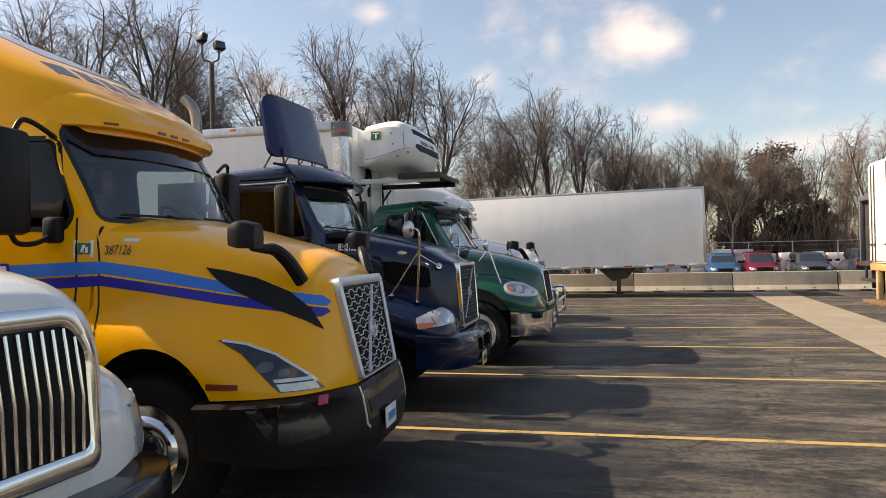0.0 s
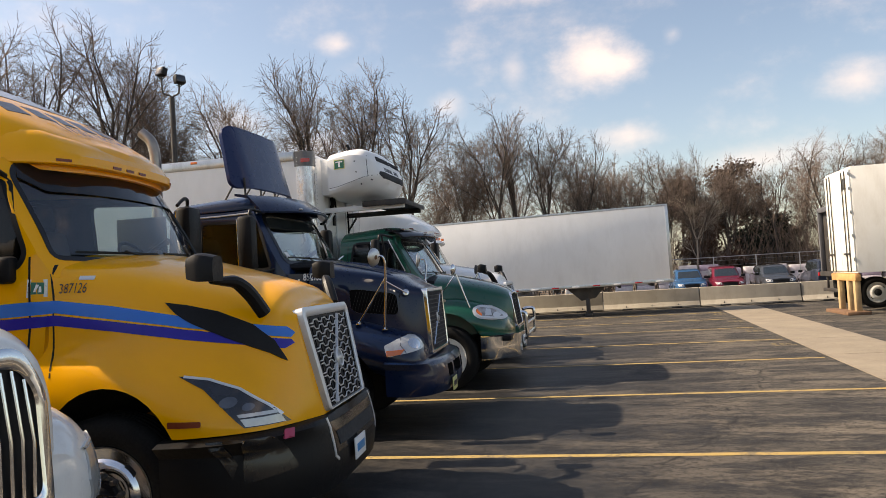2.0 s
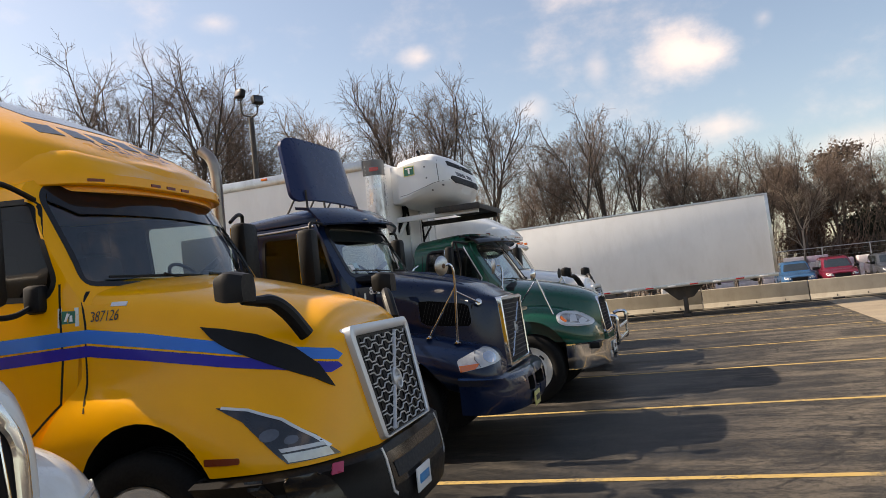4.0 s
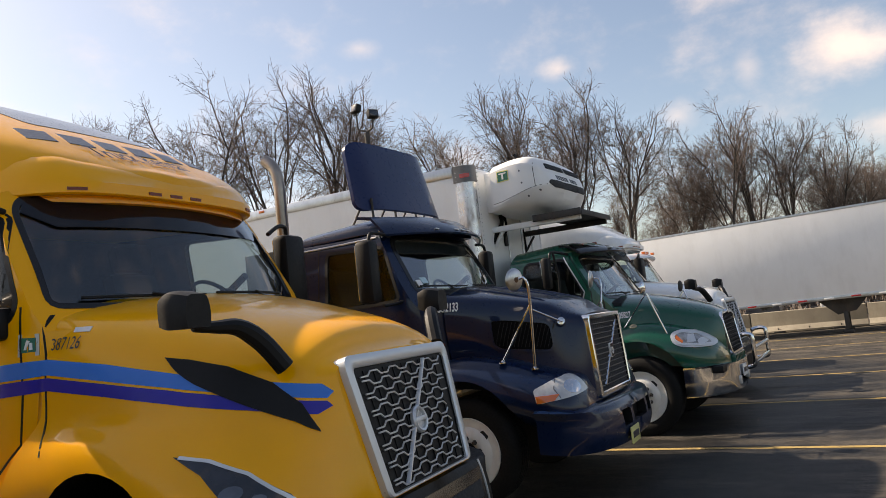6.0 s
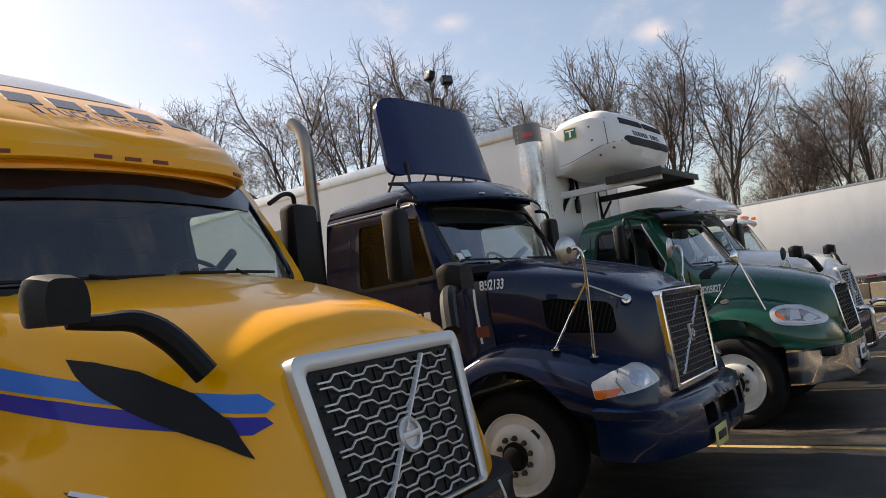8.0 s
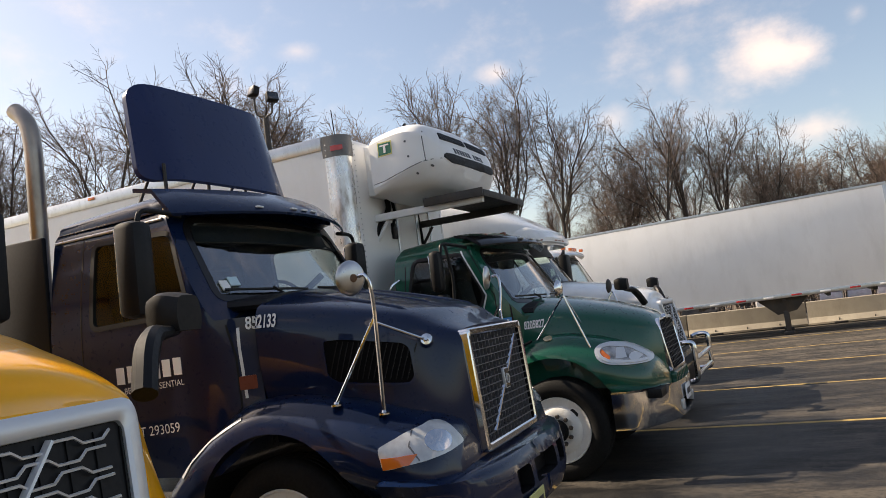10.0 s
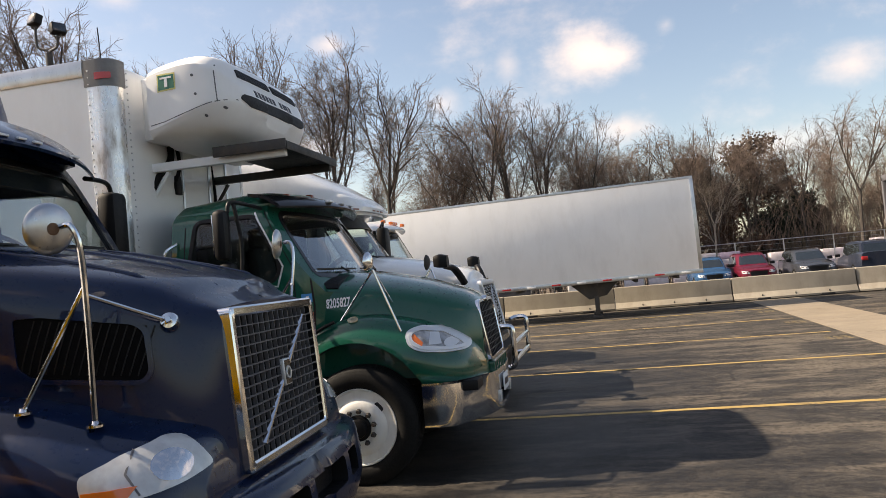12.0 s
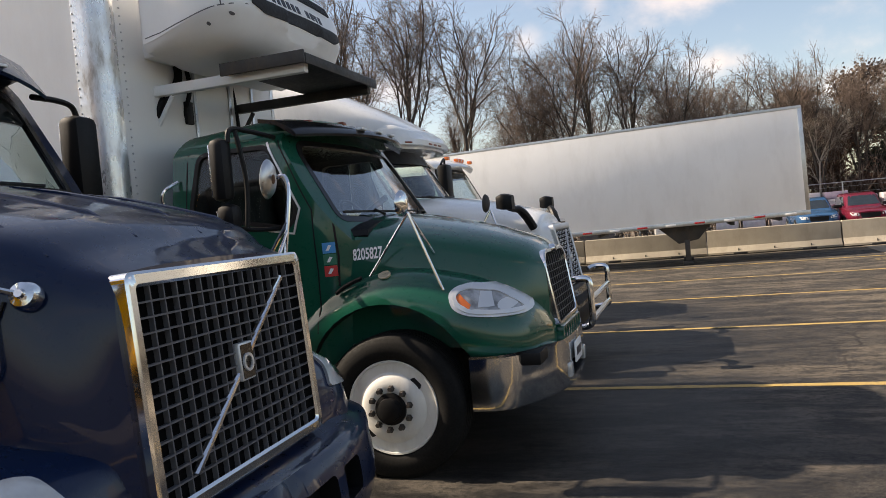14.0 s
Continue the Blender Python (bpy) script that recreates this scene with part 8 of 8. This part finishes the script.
# ---- fence and wrapped stacks ----
F = thing("chain_link_fence", (0, 40.8, 0), "grey wire fence with thin steel posts", "fence")
for k in range(24):
    x = -18 + 2.45 * k
    part("post", tube(bmesh.new(), [(x, 0, 0), (x, 0, 2.15)], 0.032, 6), ALU, F)
part("top_rail", tube(bmesh.new(), [(-18, 0, 2.12), (38.4, 0, 2.12)], 0.022, 6), ALU, F)
for z in (0.4, 0.8, 1.2, 1.6, 1.9):
    part("wire", tube(bmesh.new(), [(-18, 0, z), (38.4, 0, z)], 0.006, 4), ALU, F)
part("high_wire", tube(bmesh.new(), [(-18, 0.1, 3.3), (38.4, 0.1, 3.25)], 0.012, 4), STEEL_DARK, F)
WRAP = [surface("white_wrapped_goods", (0.66, 0.60, 0.62), rough=0.45, var=0.15, scale=2.5, dirt=0.3, dirt_col=(0.35, 0.22, 0.28)), surface("lilac_wrapped_goods", (0.45, 0.36, 0.46), rough=0.45, var=0.2, scale=2.5, dirt=0.3, dirt_col=(0.2, 0.15, 0.22))]
rng = random.Random(9)
for k in range(22):
    x = 3.6 + 1.32 * k
    hh = rng.uniform(1.3, 1.75)
    T = thing("wrapped_pallet", (x, 42.4 + rng.uniform(-.2, .2), 0), "pale plastic-wrapped goods stacked on a pallet", "pallet", "wrapped pallets", turn=rng.uniform(-4, 4))
    boxpart("pallet_base", (-0.58, -0.5, 0), (0.58, 0.5, 0.13), RUST, T, 0.01)
    z = 0.13
    while z < hh - 0.1:
        d = rng.uniform(0.34, 0.5)
        boxpart("layer", (-0.56 + rng.uniform(0, .04), -0.5, z + 0.004), (0.56 - rng.uniform(0, .04), 0.5, z + d), WRAP[rng.randrange(2) if rng.random() < 0.5 else 0], T, 0.04)
        z += d


# ---- parked cars behind the barriers ----


def car(at, turn, colour, label, tall=0.0):
    """A parked car that faces +x in its own space."""
    T = thing("parked_car", at, label, "car", "parked cars", turn=turn)
    pm_ = paint(label.split()[0] + "_car_paint", colour, dirt=0.1)
    b = [[(-2.25, 0.70, 0.34), (-2.25, 0.78, 0.55), (-2.25, 0.74, 0.86), (-2.22, 0.66, 1.0 + tall * .5), (-2.2, 0, 1.03 + tall * .5)],
         [(-1.6, 0.84, 0.26), (-1.6, 0.88, 0.55), (-1.6, 0.86, 0.88), (-1.6, 0.78, 1.04 + tall * .5), (-1.6, 0, 1.06 + tall * .5)],
         [(0.3, 0.85, 0.24), (0.3, 0.89, 0.55), (0.3, 0.87, 0.85), (0.3, 0.80, 0.98), (0.3, 0, 1.02)],
         [(1.2, 0.84, 0.26), (1.2, 0.88, 0.52), (1.2, 0.85, 0.78), (1.2, 0.74, 0.90), (1.2, 0, 0.96)],
         [(1.9, 0.76, 0.30), (1.95, 0.80, 0.5), (1.93, 0.78, 0.70), (1.88, 0.66, 0.80), (1.86, 0, 0.85)],
         [(2.12, 0.5, 0.32), (2.18, 0.52, 0.48), (2.16, 0.5, 0.64), (2.10, 0.42, 0.73), (2.08, 0, 0.76)]]
    bme = as_mesh(hull(b, 4, 3), [pm_])
    V = tree_of(bme)
    part("body", bme, None, T)
    top = 1.46 + tall
    c = [[(-2.05, 0.66, 0.98), (-1.98, 0.64, 1.1), (-1.8, 0.58, top - 0.12), (-1.75, 0.3, top - 0.07), (-1.75, 0, top - 0.06)],
         [(-1.2, 0.76, 0.98), (-1.2, 0.73, 1.15), (-1.2, 0.62, top - 0.04), (-1.2, 0.35, top), (-1.2, 0, top)],
         [(-0.1, 0.78, 0.96), (-0.1, 0.74, 1.15), (-0.1, 0.62, top - 0.04), (-0.1, 0.35, top), (-0.1, 0, top)],
         [(0.95, 0.72, 0.93), (0.85, 0.69, 1.0), (0.35, 0.60, top - 0.10), (0.28, 0.35, top - 0.06), (0.28, 0, top - 0.05)],
         [(1.05, 0.5, 0.93), (1.0, 0.48, 0.97), (0.50, 0.42, top - 0.14), (0.45, 0.25, top - 0.11), (0.45, 0, top - 0.10)]]
    cme = as_mesh(hull(c, 3, 3), [pm_])
    part("cabin", cme, None, T)
    U = tree_of(cme)
    part("windscreen", patch(rounded([(-0.62, 1.02), (0.62, 1.02), (0.52, top - 0.13), (-0.52, top - 0.13)], 0.05), U, "front", 0.006, 0.01, 0.15), CAR_GLASS, T)
    for sd in ("near", "far"):
        part("side_window", patch(rounded([(-1.75, 1.06), (0.65, 1.02), (0.25, top - 0.14), (-1.6, top - 0.14)], 0.05), U, sd, 0.006, 0.01, 0.15), CAR_GLASS, T)
    bm_ = patch(rounded([(-0.6, 1.08), (0.6, 1.08), (0.5, top - 0.16), (-0.5, top - 0.16)], 0.05), tree_of(as_mesh(hull([[(-x, v, z) for x, v, z in s_] for s_ in c][::-1], 3, 3), [])), "front", 0.006, 0.01, 0.15)
    for v_ in bm_.verts:
        v_.co.x = -v_.co.x
    part("rear_window", bm_, CAR_GLASS, T)
    for s_ in (-1, 1):
        part("headlight", patch(rounded([(s_ * 0.42, 0.60), (s_ * 0.70, 0.62), (s_ * 0.74, 0.74), (s_ * 0.45, 0.71)], 0.03), V, "front", 0.006), LAMP_CLEAR, T)
        boxpart("tail_lamp", (-2.27, min(s_ * 0.5, s_ * 0.76), 0.78), (-2.18, max(s_ * 0.5, s_ * 0.76), 0.96), RED, T, 0.02)
        boxpart("door_mirror", (0.62, min(s_ * 0.80, s_ * 1.02), 0.96), (0.74, max(s_ * 0.80, s_ * 1.02), 1.10), BLACK, T, 0.03)
        for x in (-1.35, 1.35):
            wheel(T, x, 0.88, s_ < 0, r=0.33, rim_mat=ALU, wide=0.2, nuts=False)
    part("front_grille", patch(rounded([(-0.36, 0.50), (0.36, 0.50), (0.38, 0.70), (-0.38, 0.70)], 0.04), V, "front", 0.006), BLACK, T)
    return T


car((6.95, 37.1, 0), -90, (0.02, 0.075, 0.17), "blue parked pickup-like car facing the barrier", 0.05)
car((8.9, 37.1, 0), -90, (0.12, 0.008, 0.022), "red parked crossover car facing the barrier", 0.10)
car((11.45, 37.1, 0), -90, (0.035, 0.04, 0.05), "charcoal parked wagon car facing the barrier", 0.04)
car((14.0, 37.1, 0), 90, (0.025, 0.032, 0.05), "slate parked crossover car with its rear to the barrier", 0.20)
car((1.0, 36.8, 0), 90, (0.55, 0.55, 0.55), "silver parked saloon car seen under the trailer", 0.0)
car((-2.4, 36.8, 0), 90, (0.05, 0.05, 0.055), "black parked saloon car seen under the trailer", 0.0)
car((-5.4, 37.0, 0), 90, (0.45, 0.03, 0.03), "scarlet parked saloon car seen under the trailer", 0.0)
